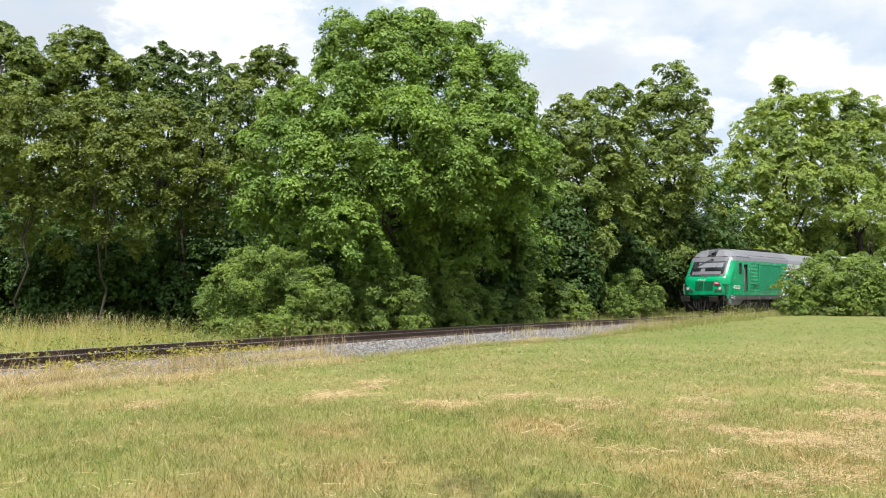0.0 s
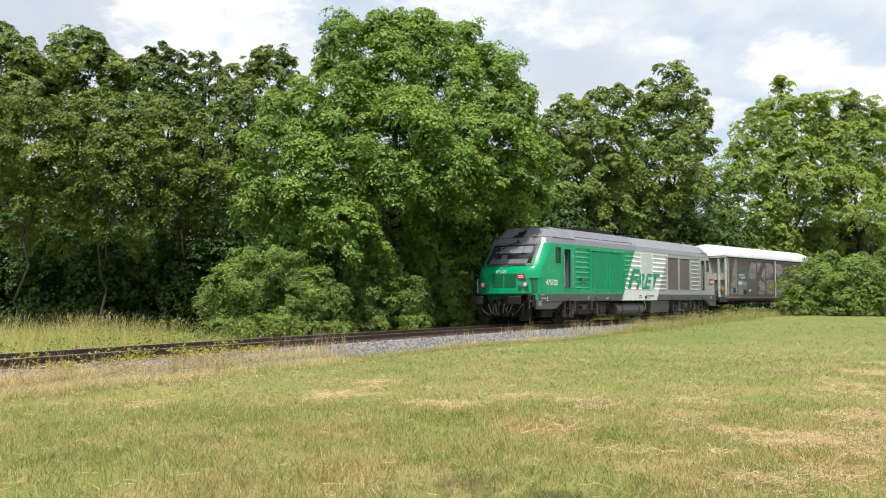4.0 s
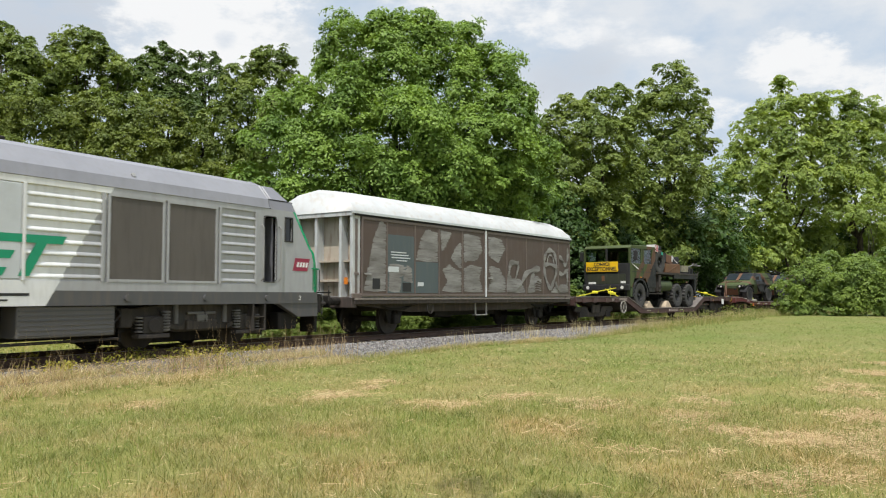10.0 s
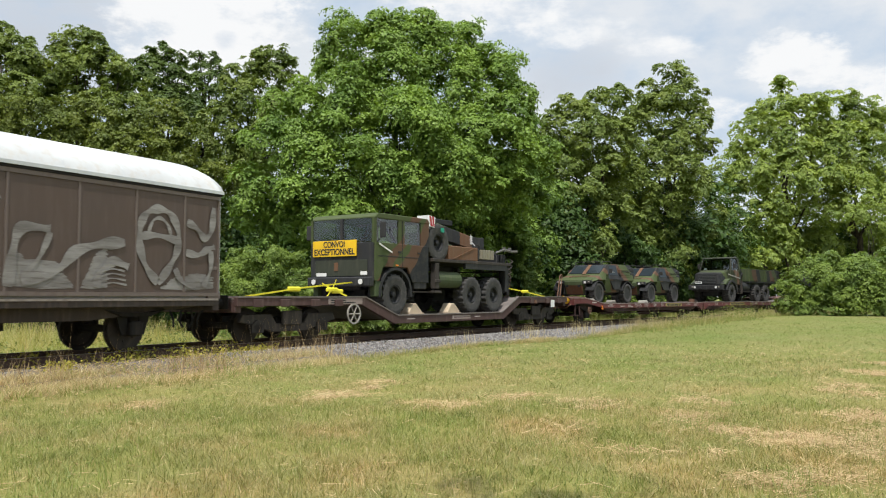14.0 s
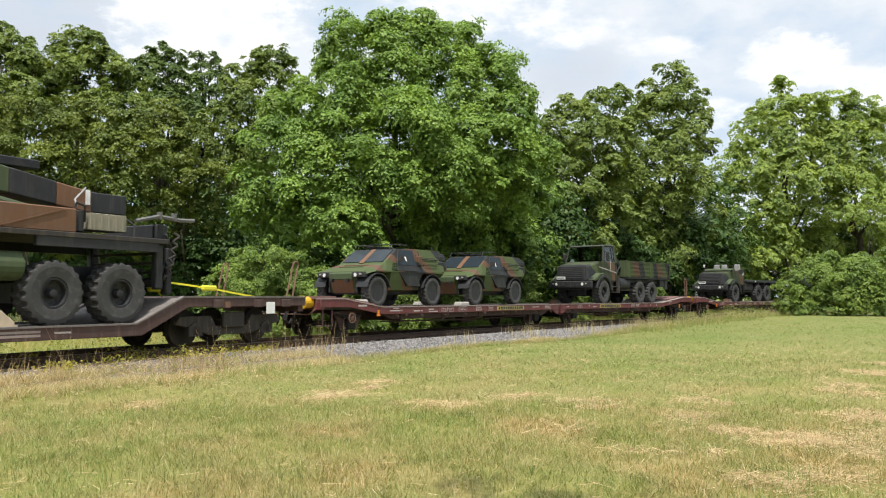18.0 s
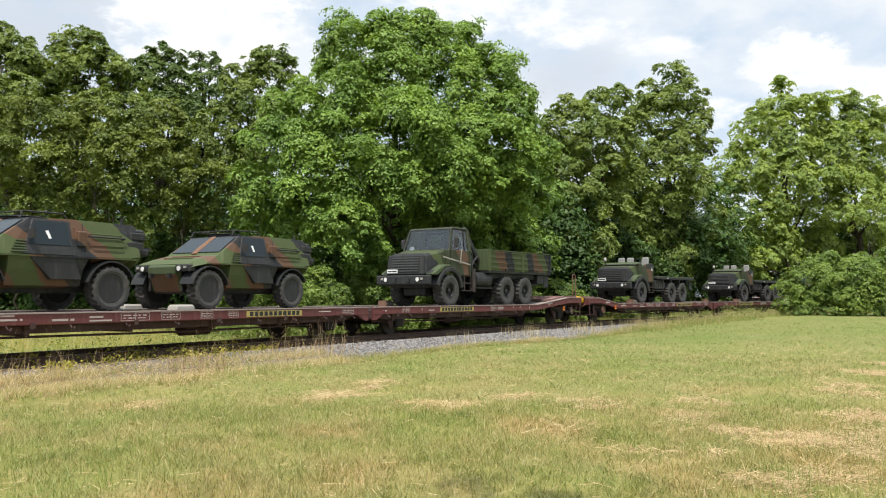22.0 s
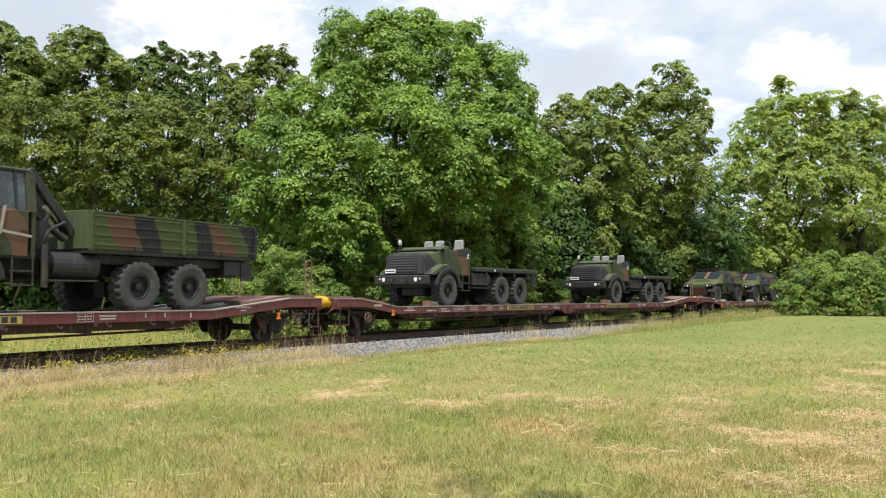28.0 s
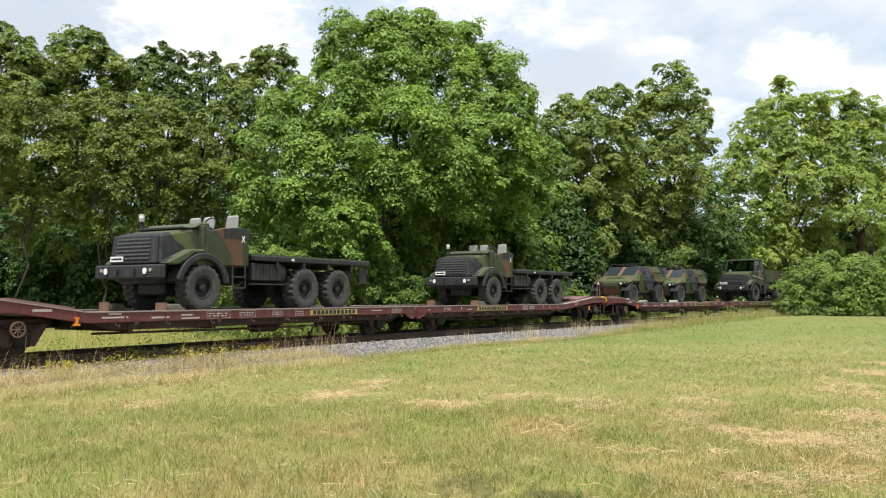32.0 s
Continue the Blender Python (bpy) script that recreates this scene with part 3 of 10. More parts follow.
def scatter_wedge(n, y0, y1, rng, power=1.0):
    """Places on the meadow before the camera between two distances."""
    y = (y0 ** 2 + (y1 ** 2 - y0 ** 2) * rng.random(n) ** power) ** 0.5
    x = (rng.random(n) * 1.16 - 0.58) * y
    u, l = to_ul(x, y)
    ok = l < -2.75
    x, y, u, l = x[ok], y[ok], u[ok], l[ok]
    return np.stack([x, y, ground_z(u, l) - 0.005], -1)


def patchy(P, s, seed):
    """A soft value from 0 to 1 over the ground, in patches of about s metres."""
    x, y = P[:, 0] / s, P[:, 1] / s
    v = np.sin(x * 1.7 + seed) * np.sin(y * 2.1 + 1.3 * seed) + 0.7 * np.sin(x * 3.9 - y * 1.1 + 2 * seed) * np.sin(y * 3.3 + x * 0.7) + 0.4 * np.sin(x * 7.7 + y * 6.1)
    return 0.5 + 0.28 * v


def make_grass():
    rng = np.random.default_rng(7)
    for name, n, y0, y1, h, w in (("meadow_grass", 160000, 5.0, 13.5, 0.075, 0.0055), ("meadow_grass", 135000, 10.0, 25, 0.07, 0.0092), ("meadow_grass", 85000, 18, 52, 0.06, 0.02)):
        P = scatter_wedge(n, y0, y1, rng)
        # the three widths of blade pass into one another
        far = np.hypot(P[:, 0], P[:, 1])
        ease = np.clip((far - y0) / (0.3 * y0 if y0 > 5 else 0.01), 0, 1) * np.clip((y1 - far) / (0.25 * y1), 0, 1)
        P = P[rng.random(len(P)) < ease]
        v = patchy(P, 0.9, 1.0)
        tuft = patchy(P, 0.17, 4.0)
        keep = rng.random(len(P)) < (0.45 + 0.75 * v) * (0.35 + 1.0 * tuft)
        P, v = P[keep], v[keep]
        H = h * (0.45 + 0.8 * v) * rng.uniform(0.4, 1.5, len(P))
        blades(name, P, H, w * rng.uniform(0.6, 1.4, len(P)), 2.3, M["blade"], rng, "short mown meadow grass, green mixed with dry straw blades", "grass")
    # upright pale blades in loose tufts over the mown sward
    for n, y0, y1, w in ((26000, 5.0, 12.0, 0.006), (16000, 10.0, 24.0, 0.0092)):
        P = scatter_wedge(n, y0, y1, rng)
        P = P[rng.random(len(P)) < 0.15 + 1.1 * patchy(P, 0.35, 7.0)]
        blades("meadow_tufts", P, 0.115 * rng.uniform(0.45, 1.25, len(P)), w * rng.uniform(0.7, 1.3, len(P)), 0.75, M["tall_grass"], rng, "upright pale grass blades standing out of the mown sward", "grass")
    # dry cut straw lying in wisps
    spots = [(2.3, 12.3, 0.55, 0.8, 2.2), (3.3, 10.8, 0.40, 0.8, 4), (3.7, 12.0, 0.3, 0.5, 1), (4.1, 9.3, 0.75, 0.7, 8), (5.4, 10.9, 0.6, 0.9, 4), (8.7, 16.9, 0.5, 1.0, 3), (-1.9, 13.6, 0.5, 1.0, 2), (-1.2, 15.4, 0.5, 0.8, 1),
             (4.5, 8.6, 0.5, 0.6, 4), (3.0, 7.1, 0.8, 0.5, 2.5), (2.3, 8.4, 0.6, 0.5, 1), (-4.3, 11.9, 0.4, 0.5, 0.5), (0.9, 13.2, 0.6, 0.8, 0.8), (10.5, 19.5, 0.7, 1.0, 1.5), (1.6, 10.2, 0.6, 0.8, 0.7), (-0.3, 12.2, 0.5, 0.7, 0.7), (6.6, 13.9, 0.5, 0.7, 3), (5.0, 9.6, 0.4, 0.4, 4)]
    pts = []
    for x, y, rx, ry, k in spots:
        for j in range(int(2 + 1.6 * k)):
            cx, cy = rng.normal(0, 0.42, 2) * (rx, ry)
            m = int(rng.uniform(50, 220))
            q = rng.normal(0, 1, (m, 2)) * rng.uniform(0.07, 0.26, 2) * (1.2, 1.0)
            pts.append(np.stack([x + cx + q[:, 0], y + cy + q[:, 1]], -1))
    m = 7000
    y = (30 + 700 * rng.random(m)) ** 0.5
    pts.append(np.stack([(rng.random(m) * 1.16 - 0.58) * y, y], -1))
    m = 16000
    A = TH + KAPPA * rng.uniform(-24, -8.3, m)
    R = RAD + rng.normal(-2.35, 0.5, m)
    pts.append(np.stack([CEN.x - R * np.sin(A), CEN.y + R * np.cos(A)], -1))
    Q = np.concatenate(pts)
    u, l = to_ul(Q[:, 0], Q[:, 1])
    n = len(Q)
    bed = np.interp(np.abs(l), [1.55, 2.1, 2.55, 2.75], [-0.17, -0.33, -0.47, -0.62])
    z = np.where(np.abs(l) < 2.75, np.maximum(bed, ground_z(u, l)), ground_z(u, l)) + rng.uniform(0.0, 0.05, n)
    a = rng.normal(0.0, 0.95, n)
    ln = rng.uniform(0.03, 0.10, n)
    d = np.stack([np.cos(a) * ln, np.sin(a) * ln, rng.normal(0, 0.02, n)], -1)
    c = np.stack([Q[:, 0], Q[:, 1], z], -1)
    wv = np.stack([-np.sin(a), np.cos(a), 0.6 + 0 * a], -1) * rng.uniform(0.0012, 0.003, n)[:, None]
    V = np.stack([c - d - wv, c + d - wv, c + d + wv, c - d + wv], 1).reshape(-1, 3)
    F = (4 * np.arange(n)[:, None] + np.arange(4)[None])
    tagged(new("cut_straw", mesh_np("cut_straw", V, F, M["straw"])), "wisps of dry yellow cut straw lying on the meadow", "straw", kind="stuff")

    # standing dry grass and weeds along the near side of the track
    def along(n, u0, u1, l0, l1, clump=0.0):
        u = rng.uniform(u0, u1, n)
        l = rng.uniform(l0, l1, n)
        if clump:
            cu = rng.uniform(u0, u1, max(4, int((u1 - u0) * 1.2)))
            u = cu[rng.integers(0, len(cu), n)] + rng.normal(0, clump, n)
        A = TH + KAPPA * u
        z = np.where(np.abs(l) < 2.3, -0.3, ground_z(u, l))
        return np.stack([CEN.x - (RAD + l) * np.sin(A), CEN.y + (RAD + l) * np.cos(A), z], -1)

    jobs = (("dry_grass", 6000, -24, -8.0, -3.2, -1.8, 0.20, 0.014, "dry_stalk", 2.6), ("dry_grass", 3600, -26, -13, -3.2, -1.9, 0.18, 0.013, "dry_stalk", 2.2), ("dry_grass", 5600, -26, -8.5, -3.6, -1.9, 0.18, 0.012, "tall_grass", 0.9), ("dry_grass", 340, -21, -8, -2.7, -1.6, 0.85, 0.010, "straw", 0.6), ("dry_grass", 900, -22, -8.5, -2.6, -1.7, 0.45, 0.012, "straw", 0.8),
            ("dry_grass", 2600, 8, 40, -3.2, -2.1, 0.55, 0.012, "dry_stalk", 0.4), ("dry_grass", 5000, 9, 30, -2.9, -2.2, 0.2, 0.014, "tall_grass", 0.7), ("dry_grass", 8000, -12, 14, -3.2, -2.35, 0.15, 0.01, "tall_grass", 0.9),
            ("dry_grass", 4500, -5, 14, -2.9, -2.4, 0.2, 0.012, "dry_stalk", 0.8), ("dry_grass", 8000, 9, 60, -4.2, -2.2, 0.3, 0.016, "tall_grass", 0.6), ("dry_grass", 420, -2, 16, -2.5, -1.5, 0.5, 0.009, "dry_stalk", 0.35),
            ("track_grass", 4200, -28, -8, -0.6, 0.6, 0.2, 0.012, "tall_grass", 0.7),
            ("tall_grass", 30000, -40, 16, 2.4, 7.5, 0.13, 0.016, "pale_grass", 1.6), ("tall_grass", 14000, -40, -2, 5.0, 9, 0.30, 0.014, "pale_grass", 0.8), ("tall_grass", 8000, 10, 60, 2.3, 4.2, 0.40, 0.018, "tall_grass", 0.5),
            ("tall_grass", 16000, -9, 15, 3.2, 6.6, 0.24, 0.014, "pale_grass", 0.9), ("tall_grass", 17000, -42, -4, 6.5, 12.5, 0.72, 0.014, "pale_grass", 0.75), ("tall_grass", 9000, -42, -4, 9, 14, 0.95, 0.012, "pale_grass", 0.5))
    for name, n, u0, u1, l0, l1, h, w, mat, lean in jobs:
        P = along(n, u0, u1, l0, l1, 0.45 if mat in ("dry_stalk", "straw") else 0)
        v = patchy(P, 2.0, 3.0)
        H = h * rng.uniform(0.5, 1.3, len(P)) * (0.6 + 0.6 * v)
        blades(name, P, H, w * rng.uniform(0.6, 1.4, len(P)), lean, M[mat], rng, "standing dry yellow grass along the track" if name == "dry_grass" else "tall wild grass beside the rails", "grass")
    # reddish seed heads over the tall grass beyond the rails
    P = along(2300, -40, -4, 8, 14)
    P[:, 2] += rng.uniform(0.35, 0.85, len(P))
    blades("seed_heads", P, rng.uniform(0.12, 0.26, len(P)), rng.uniform(0.012, 0.035, len(P)), 0.5, M["seed_head"], rng, "reddish brown seed heads of tall grass by the wood", "grass")

    # leafy weeds: yellow-green between the rails, green herbs farther along
    def weeds(name, n, u0, u1, l0, l1, h, size, mat, label, clumps):
        cu, cl = rng.uniform(u0, u1, clumps), rng.uniform(l0, l1, clumps)
        k = rng.integers(0, clumps, n)
        u, l = cu[k] + rng.normal(0, 0.22, n), cl[k] + rng.normal(0, 0.16, n)
        hh = (h * rng.uniform(0.5, 1.2, clumps))[k] * rng.random(n)
        A = TH + KAPPA * u
        z = np.where(np.abs(l) < 2.3, -0.25, ground_z(u, l)) + hh
        C = np.stack([CEN.x - (RAD + l) * np.sin(A), CEN.y + (RAD + l) * np.cos(A), z], -1)
        V, F = leaf_quads(C, rng.normal(0, 1, (n, 3)) * (0.8, 0.8, 0.4) + (0, -0.2, 0.9), size * rng.uniform(0.6, 1.4, n), rng)
        tagged(new(name, mesh_np(name, V, F, M[mat])), label, "weeds", kind="stuff")

    weeds("yellow_weeds", 7000, -24, -9.5, -1.7, -0.6, 0.30, 0.05, "weed", "low yellow-green flowering weeds growing over the rail", 52)
    weeds("yellow_weeds", 1500, -26, -12, -0.5, 0.6, 0.15, 0.05, "weed", "low yellow-green weeds between the rails", 30)
    weeds("green_herbs", 5200, 12, 60, -4.4, -2.3, 0.7, 0.055, "herb", "green herbs and nettles beside the track", 90)
    weeds("green_herbs", 7000, -9, 16, 3.3, 5.2, 0.85, 0.07, "herb", "green herbs and brambles in front of the bushes", 80)
    weeds("white_flowers", 900, -8, 14, 2.6, 4.4, 0.22, 0.035, "white_flower", "scattered small white flowers in the grass", 120)
    weeds("green_herbs", 4200, 10, 50, 2.4, 4.0, 0.6, 0.08, "herb", "green herbs at the foot of the wood", 70)
    weeds("green_herbs", 3500, -34, -4, 3.0, 11.0, 0.5, 0.07, "herb", "green herbs in the tall grass beyond the rails", 60)


# ---- trees ----
def leaf_quads(C, N, size, rng):
    """Folded four-cornered leaves at C, facing along N."""
    n = len(C)
    N = N / np.linalg.norm(N, axis=1, keepdims=True)
    R = rng.normal(0, 1, (n, 3))
    T = np.cross(N, R)
    T /= np.linalg.norm(T, axis=1, keepdims=True) + 1e-9
    S = np.cross(N, T)
    s = np.asarray(size)[:, None]
    V = np.stack([C - T * s * 0.5, C + S * s * 0.36 + N * s * 0.10, C + T * s * 0.55 - N * s * 0.06, C - S * s * 0.36 + N * s * 0.10], 1).reshape(-1, 3)
    F = 4 * np.arange(n)[:, None] + np.arange(4)[None]
    return V, F


def leaf_tris(C, N, size, rng):
    """Small pointed leaves for crowns, three-cornered, facing along N."""
    n = len(C)
    N = N / np.linalg.norm(N, axis=1, keepdims=True)
    T = np.cross(N, rng.normal(0, 1, (n, 3)))
    T /= np.linalg.norm(T, axis=1, keepdims=True) + 1e-9
    S = np.cross(N, T)
    s = np.asarray(size)[:, None]
    V = np.stack([C - T * s * 0.5 + S * s * 0.42, C - T * s * 0.5 - S * s * 0.42, C + T * s * 0.7], 1).reshape(-1, 3)
    return V, np.arange(3 * n).reshape(-1, 3)


def crown_mesh(name, lobes, clusters, per, leaf, spread, material, rng, floor=0.2, inner=0.25, up=1.15, ragged=0.16, below=0.22):
    """Leaves in drooping tufts over a set of lobes (x, y, z, rx, ry, rz)."""
    lob = np.array(lobes, float)
    area = (lob[:, 3] * lob[:, 5]) ** 0.9
    k = rng.choice(len(lob), clusters, p=area / area.sum())
    d = rng.normal(0, 1, (clusters, 3))
    d[:, 2] = np.abs(d[:, 2]) * np.where(rng.random(clusters) < 1 - below, 1, -0.7)
    d /= np.linalg.norm(d, axis=1, keepdims=True)
    deep = rng.random(clusters) < inner
    r = np.where(deep, rng.uniform(0.35, 0.85, clusters), rng.uniform(0.86, 1.06, clusters) + np.where(rng.random(clusters) < ragged, rng.uniform(0.05, 2.1 * ragged, clusters), 0))
    C = lob[k, :3] + d * lob[k, 3:] * r[:, None]
    N = d / lob[k, 3:]
    N /= np.linalg.norm(N, axis=1, keepdims=True)
    N = N + np.array([0, 0, up])
    N /= np.linalg.norm(N, axis=1, keepdims=True)
    # spread of each tuft
    sp = spread * rng.uniform(0.6, 1.35, clusters)
    n = clusters * per
    i = np.repeat(np.arange(clusters), per)
    a, b = np.cross(N, rng.normal(0, 1, (clusters, 3))), None
    a /= np.linalg.norm(a, axis=1, keepdims=True)
    b = np.cross(N, a)
    q = rng.normal(0, 0.5, (n, 2)) * sp[i][:, None]
    dist2 = (q ** 2).sum(1)
    P = C[i] + a[i] * q[:, :1] + b[i] * q[:, 1:] - N[i] * (0.32 * dist2 / sp[i])[:, None] + rng.normal(0, 0.11, (n, 3)) * sp[i][:, None]
    LN = N[i] + (a[i] * q[:, :1] + b[i] * q[:, 1:]) * (0.8 / sp[i])[:, None] + rng.normal(0, 0.24, (n, 3))
    ok = P[:, 2] > floor
    V, F = leaf_tris(P[ok], LN[ok], leaf * rng.uniform(0.6, 1.3, ok.sum()), rng)
    return mesh_np(name, V, F, material)


def limb_form(p, q, r0, r1, rng, segs=5, sway=0.12):
    f = Form()
    p, q = Vector(p), Vector(q)
    pts = [p.lerp(q, i / segs) + (Vector(rng.normal(0, sway, 3)) * (q - p).length * 0.12 if 0 < i < segs else Vector()) for i in range(segs + 1)]
    n, vs, fs = 7, [], []
    for i, c in enumerate(pts):
        ax = (pts[min(i + 1, segs)] - pts[max(i - 1, 0)]).normalized()
        e = ax.orthogonal().normalized()
        g = ax.cross(e)
        r = r0 + (r1 - r0) * i / segs
        vs += [c + (e * math.cos(6.2832 * j / n) + g * math.sin(6.2832 * j / n)) * r for j in range(n)]
    fs = [(i * n + j, i * n + (j + 1) % n, (i + 1) * n + (j + 1) % n, (i + 1) * n + j) for i in range(segs) for j in range(n)]
    return f.add(vs, fs + [tuple(range(n))[::-1], tuple(range(segs * n, segs * n + n))])


def tree(name, label, X, Y, height, radius, seed, leafmat, clusters, per=34, leaf=0.2, spread=0.6, lobes=None, low=0.12, trunk_r=None, bark="bark_dark", limbs=6, lobe_n=12, category="tree", slim=1.0, ragged=0.16, below=0.22, swell=1.0):
    rng = np.random.default_rng(seed)
    u, l = to_ul(np.array(X), np.array(Y))
    t = thing(name, label, category)
    t.location = (X, Y, float(ground_z(u, l)) - 0.05)
    if lobes is None:
        lobes = []
        for i in range(lobe_n):
            h = low + (0.93 - low) * ((i + 0.5) / lobe_n)
            w = math.sin(min(1.0, (1 - h) * 1.75 + 0.12) * math.pi / 2) * (0.7 + 0.3 * min(1, h / 0.35))
            a = i * 2.4 + rng.uniform(-0.5, 0.5)
            rr = radius * w * (0.5 if i < lobe_n - 1 else 0.1)
            s = (radius * w * rng.uniform(0.42, 0.62) + 0.25) * swell
            lobes.append((math.cos(a) * rr, math.sin(a) * rr * slim, h * height, s, s * slim, s * rng.uniform(0.75, 1.05)))
        top = max(z + rz for _, _, z, _, _, rz in lobes)
        lobes = [(x, y, z * height / top, a, b, c) for x, y, z, a, b, c in lobes]
    tr = trunk_r or 0.018 * height
    part("trunk", limb_form((0, 0, -0.1), (rng.normal(0, 0.2), rng.normal(0, 0.2), height * 0.62), tr, tr * 0.45, rng, 6, 0.3), M[bark], t, smooth=True)
    for i in range(limbs):
        x, y, z, a, b, c = lobes[int(rng.integers(0, len(lobes)))]
        h0 = rng.uniform(0.15, 0.5) * height
        part("limb", limb_form((0, 0, min(h0, z * 0.8)), (x * 0.95, y * 0.95, z), tr * 0.45, tr * 0.1, rng), M[bark], t, smooth=True)
    part("crown", crown_mesh("crown", lobes, clusters, per, leaf, spread, M[leafmat], rng, ragged=ragged, below=below), M[leafmat], t)
    return t


def tuft_crown(name, lobes, leaf, dens, material, rng, floor=0.25, sub=20, loose=0.08):
    """Leaves in drooping tufts on small clumps, the clumps set over round lobes (x, y, z, r, density)."""
    lob = np.array(lobes, float)
    V, per = [], 34
    for x, y, z, r, k in lob:
        d = rng.normal(0, 1, (sub, 3)) + (0, 0, 0.35)
        d /= np.linalg.norm(d, axis=1, keepdims=True)
        cs = np.array([x, y, z]) + d * r * rng.uniform(0.35, 0.92, (sub, 1)) * (1.08, 1.08, 0.85)
        rs = r * rng.uniform(0.24, 0.46, sub)
        m = max(6, int(0.86 * dens * k * (r / leaf) ** 2 / per))
        i = rng.integers(0, sub, m)
        e = rng.normal(0, 1, (m, 3)) + 0.75 * d[i] + (0, 0, 0.45)
        e /= np.linalg.norm(e, axis=1, keepdims=True)
        reach = np.where(rng.random(m) < 0.14, rng.uniform(0.3, 0.8, m), rng.uniform(0.88, 1.08, m))
        reach = np.where(rng.random(m) < 0.07, rng.uniform(1.1, 1.5, m), reach)
        C = cs[i] + e * (rs[i] * reach)[:, None]
        # tufts buried deep in another lobe are not needed
        q = np.linalg.norm(C[:, None, :] - lob[None, :, :3], axis=2) / lob[None, :, 3]
        C, e, i = C[q.min(1) > 0.55], e[q.min(1) > 0.55], i[q.min(1) > 0.55]
        m = len(C)
        if not m:
            continue
        N = e + (0, 0, 1.15)
        N /= np.linalg.norm(N, axis=1, keepdims=True)
        sp = np.clip(rs[i] * rng.uniform(0.4, 0.8, m), leaf * 1.8, 0.6)
        a = np.cross(N, rng.normal(0, 1, (m, 3)))
        a /= np.linalg.norm(a, axis=1, keepdims=True)
        b = np.cross(N, a)
        j = np.repeat(np.arange(m), per)
        w = rng.normal(0, 0.5, (m * per, 2)) * sp[j][:, None]
        P = C[j] + a[j] * w[:, :1] + b[j] * w[:, 1:] - N[j] * (0.28 * (w ** 2).sum(1) / sp[j])[:, None] + rng.normal(0, loose, (m * per, 3)) * sp[j][:, None]
        LN = N[j] + (a[j] * w[:, :1] + b[j] * w[:, 1:]) * (0.9 / sp[j])[:, None] + rng.normal(0, 5 * loose, (m * per, 3))
        ok = P[:, 2] > floor
        v, _ = leaf_tris(P[ok], LN[ok], leaf * rng.uniform(0.6, 1.3, ok.sum()), rng)
        V.append(v)
    V = np.concatenate(V)
    return mesh_np(name, V, np.arange(len(V)).reshape(-1, 3), material)


def grown(name, label, X, Y, leafmat, leaf, dens, lobes, category="tree", limbs=7):
    """A tree or bush whose crown fills the given lobes (x, y, z, r) about its foot."""
    rng = np.random.default_rng(int(abs(X) * 131 + Y * 17))
    u, l = to_ul(np.array(X), np.array(Y))
    t = thing(name, label, category, "trees of the wood" if category == "tree" else "bushes by the track")
    t.location = (X, Y, float(ground_z(u, l)) - 0.05)
    top = max(q[2] for q in lobes)
    tr = 0.05 if category == "bush" else (0.0065 if name in ("willow_tree", "sapling") else 0.018) * top
    bark = "bark" if name in ("willow_tree", "sapling") else "bark_dark"
    part("trunk", limb_form((0, 0, -0.1), (rng.normal(0, 0.25), rng.normal(0, 0.2), top * (0.5 if category == "bush" else 0.72)), tr, tr * 0.35, rng, 7, 0.35), M[bark], t, smooth=True)
    for x, y, z, r in sorted(lobes, key=lambda q: -q[3])[:limbs]:
        part("limb", limb_form((0, 0, min(0.45 * top, z * 0.6)), (x * 0.9, y * 0.9, z), tr * 0.42, tr * 0.12, rng), M[bark], t, smooth=True)
    if name == "willow_tree":
        # the lower branches are thin and stand back in the shade
        lobes = [(x, y, z, r) if z > 6.5 else (x, y + 0.5 * (6.5 - z), z, r * (1 - 0.11 * (6.5 - z))) for x, y, z, r in lobes]
    full = [(x, y, z, r, 1.0 if name != "willow_tree" or z > 6.5 else 0.7) for x, y, z, r in lobes] + [(x * 0.9, -0.8 * y + 0.2, z, r, 0.3) for x, y, z, r in lobes if y < -0.5]
    if category == "bush":
        full += [(x, y - 0.25 * r, 0.55 * r, 0.9 * r, 0.8) for x, y, z, r in lobes if z - r > 0.15]
    part("crown", tuft_crown("crown", full, leaf, dens, M[leafmat], rng, 0.06 if category == "bush" else 0.25, loose=0.11 if name == "willow_tree" else 0.08), M[leafmat], t)
    return t


def px_place(px, dist):
    return (px - 784) / 1477.3 * dist


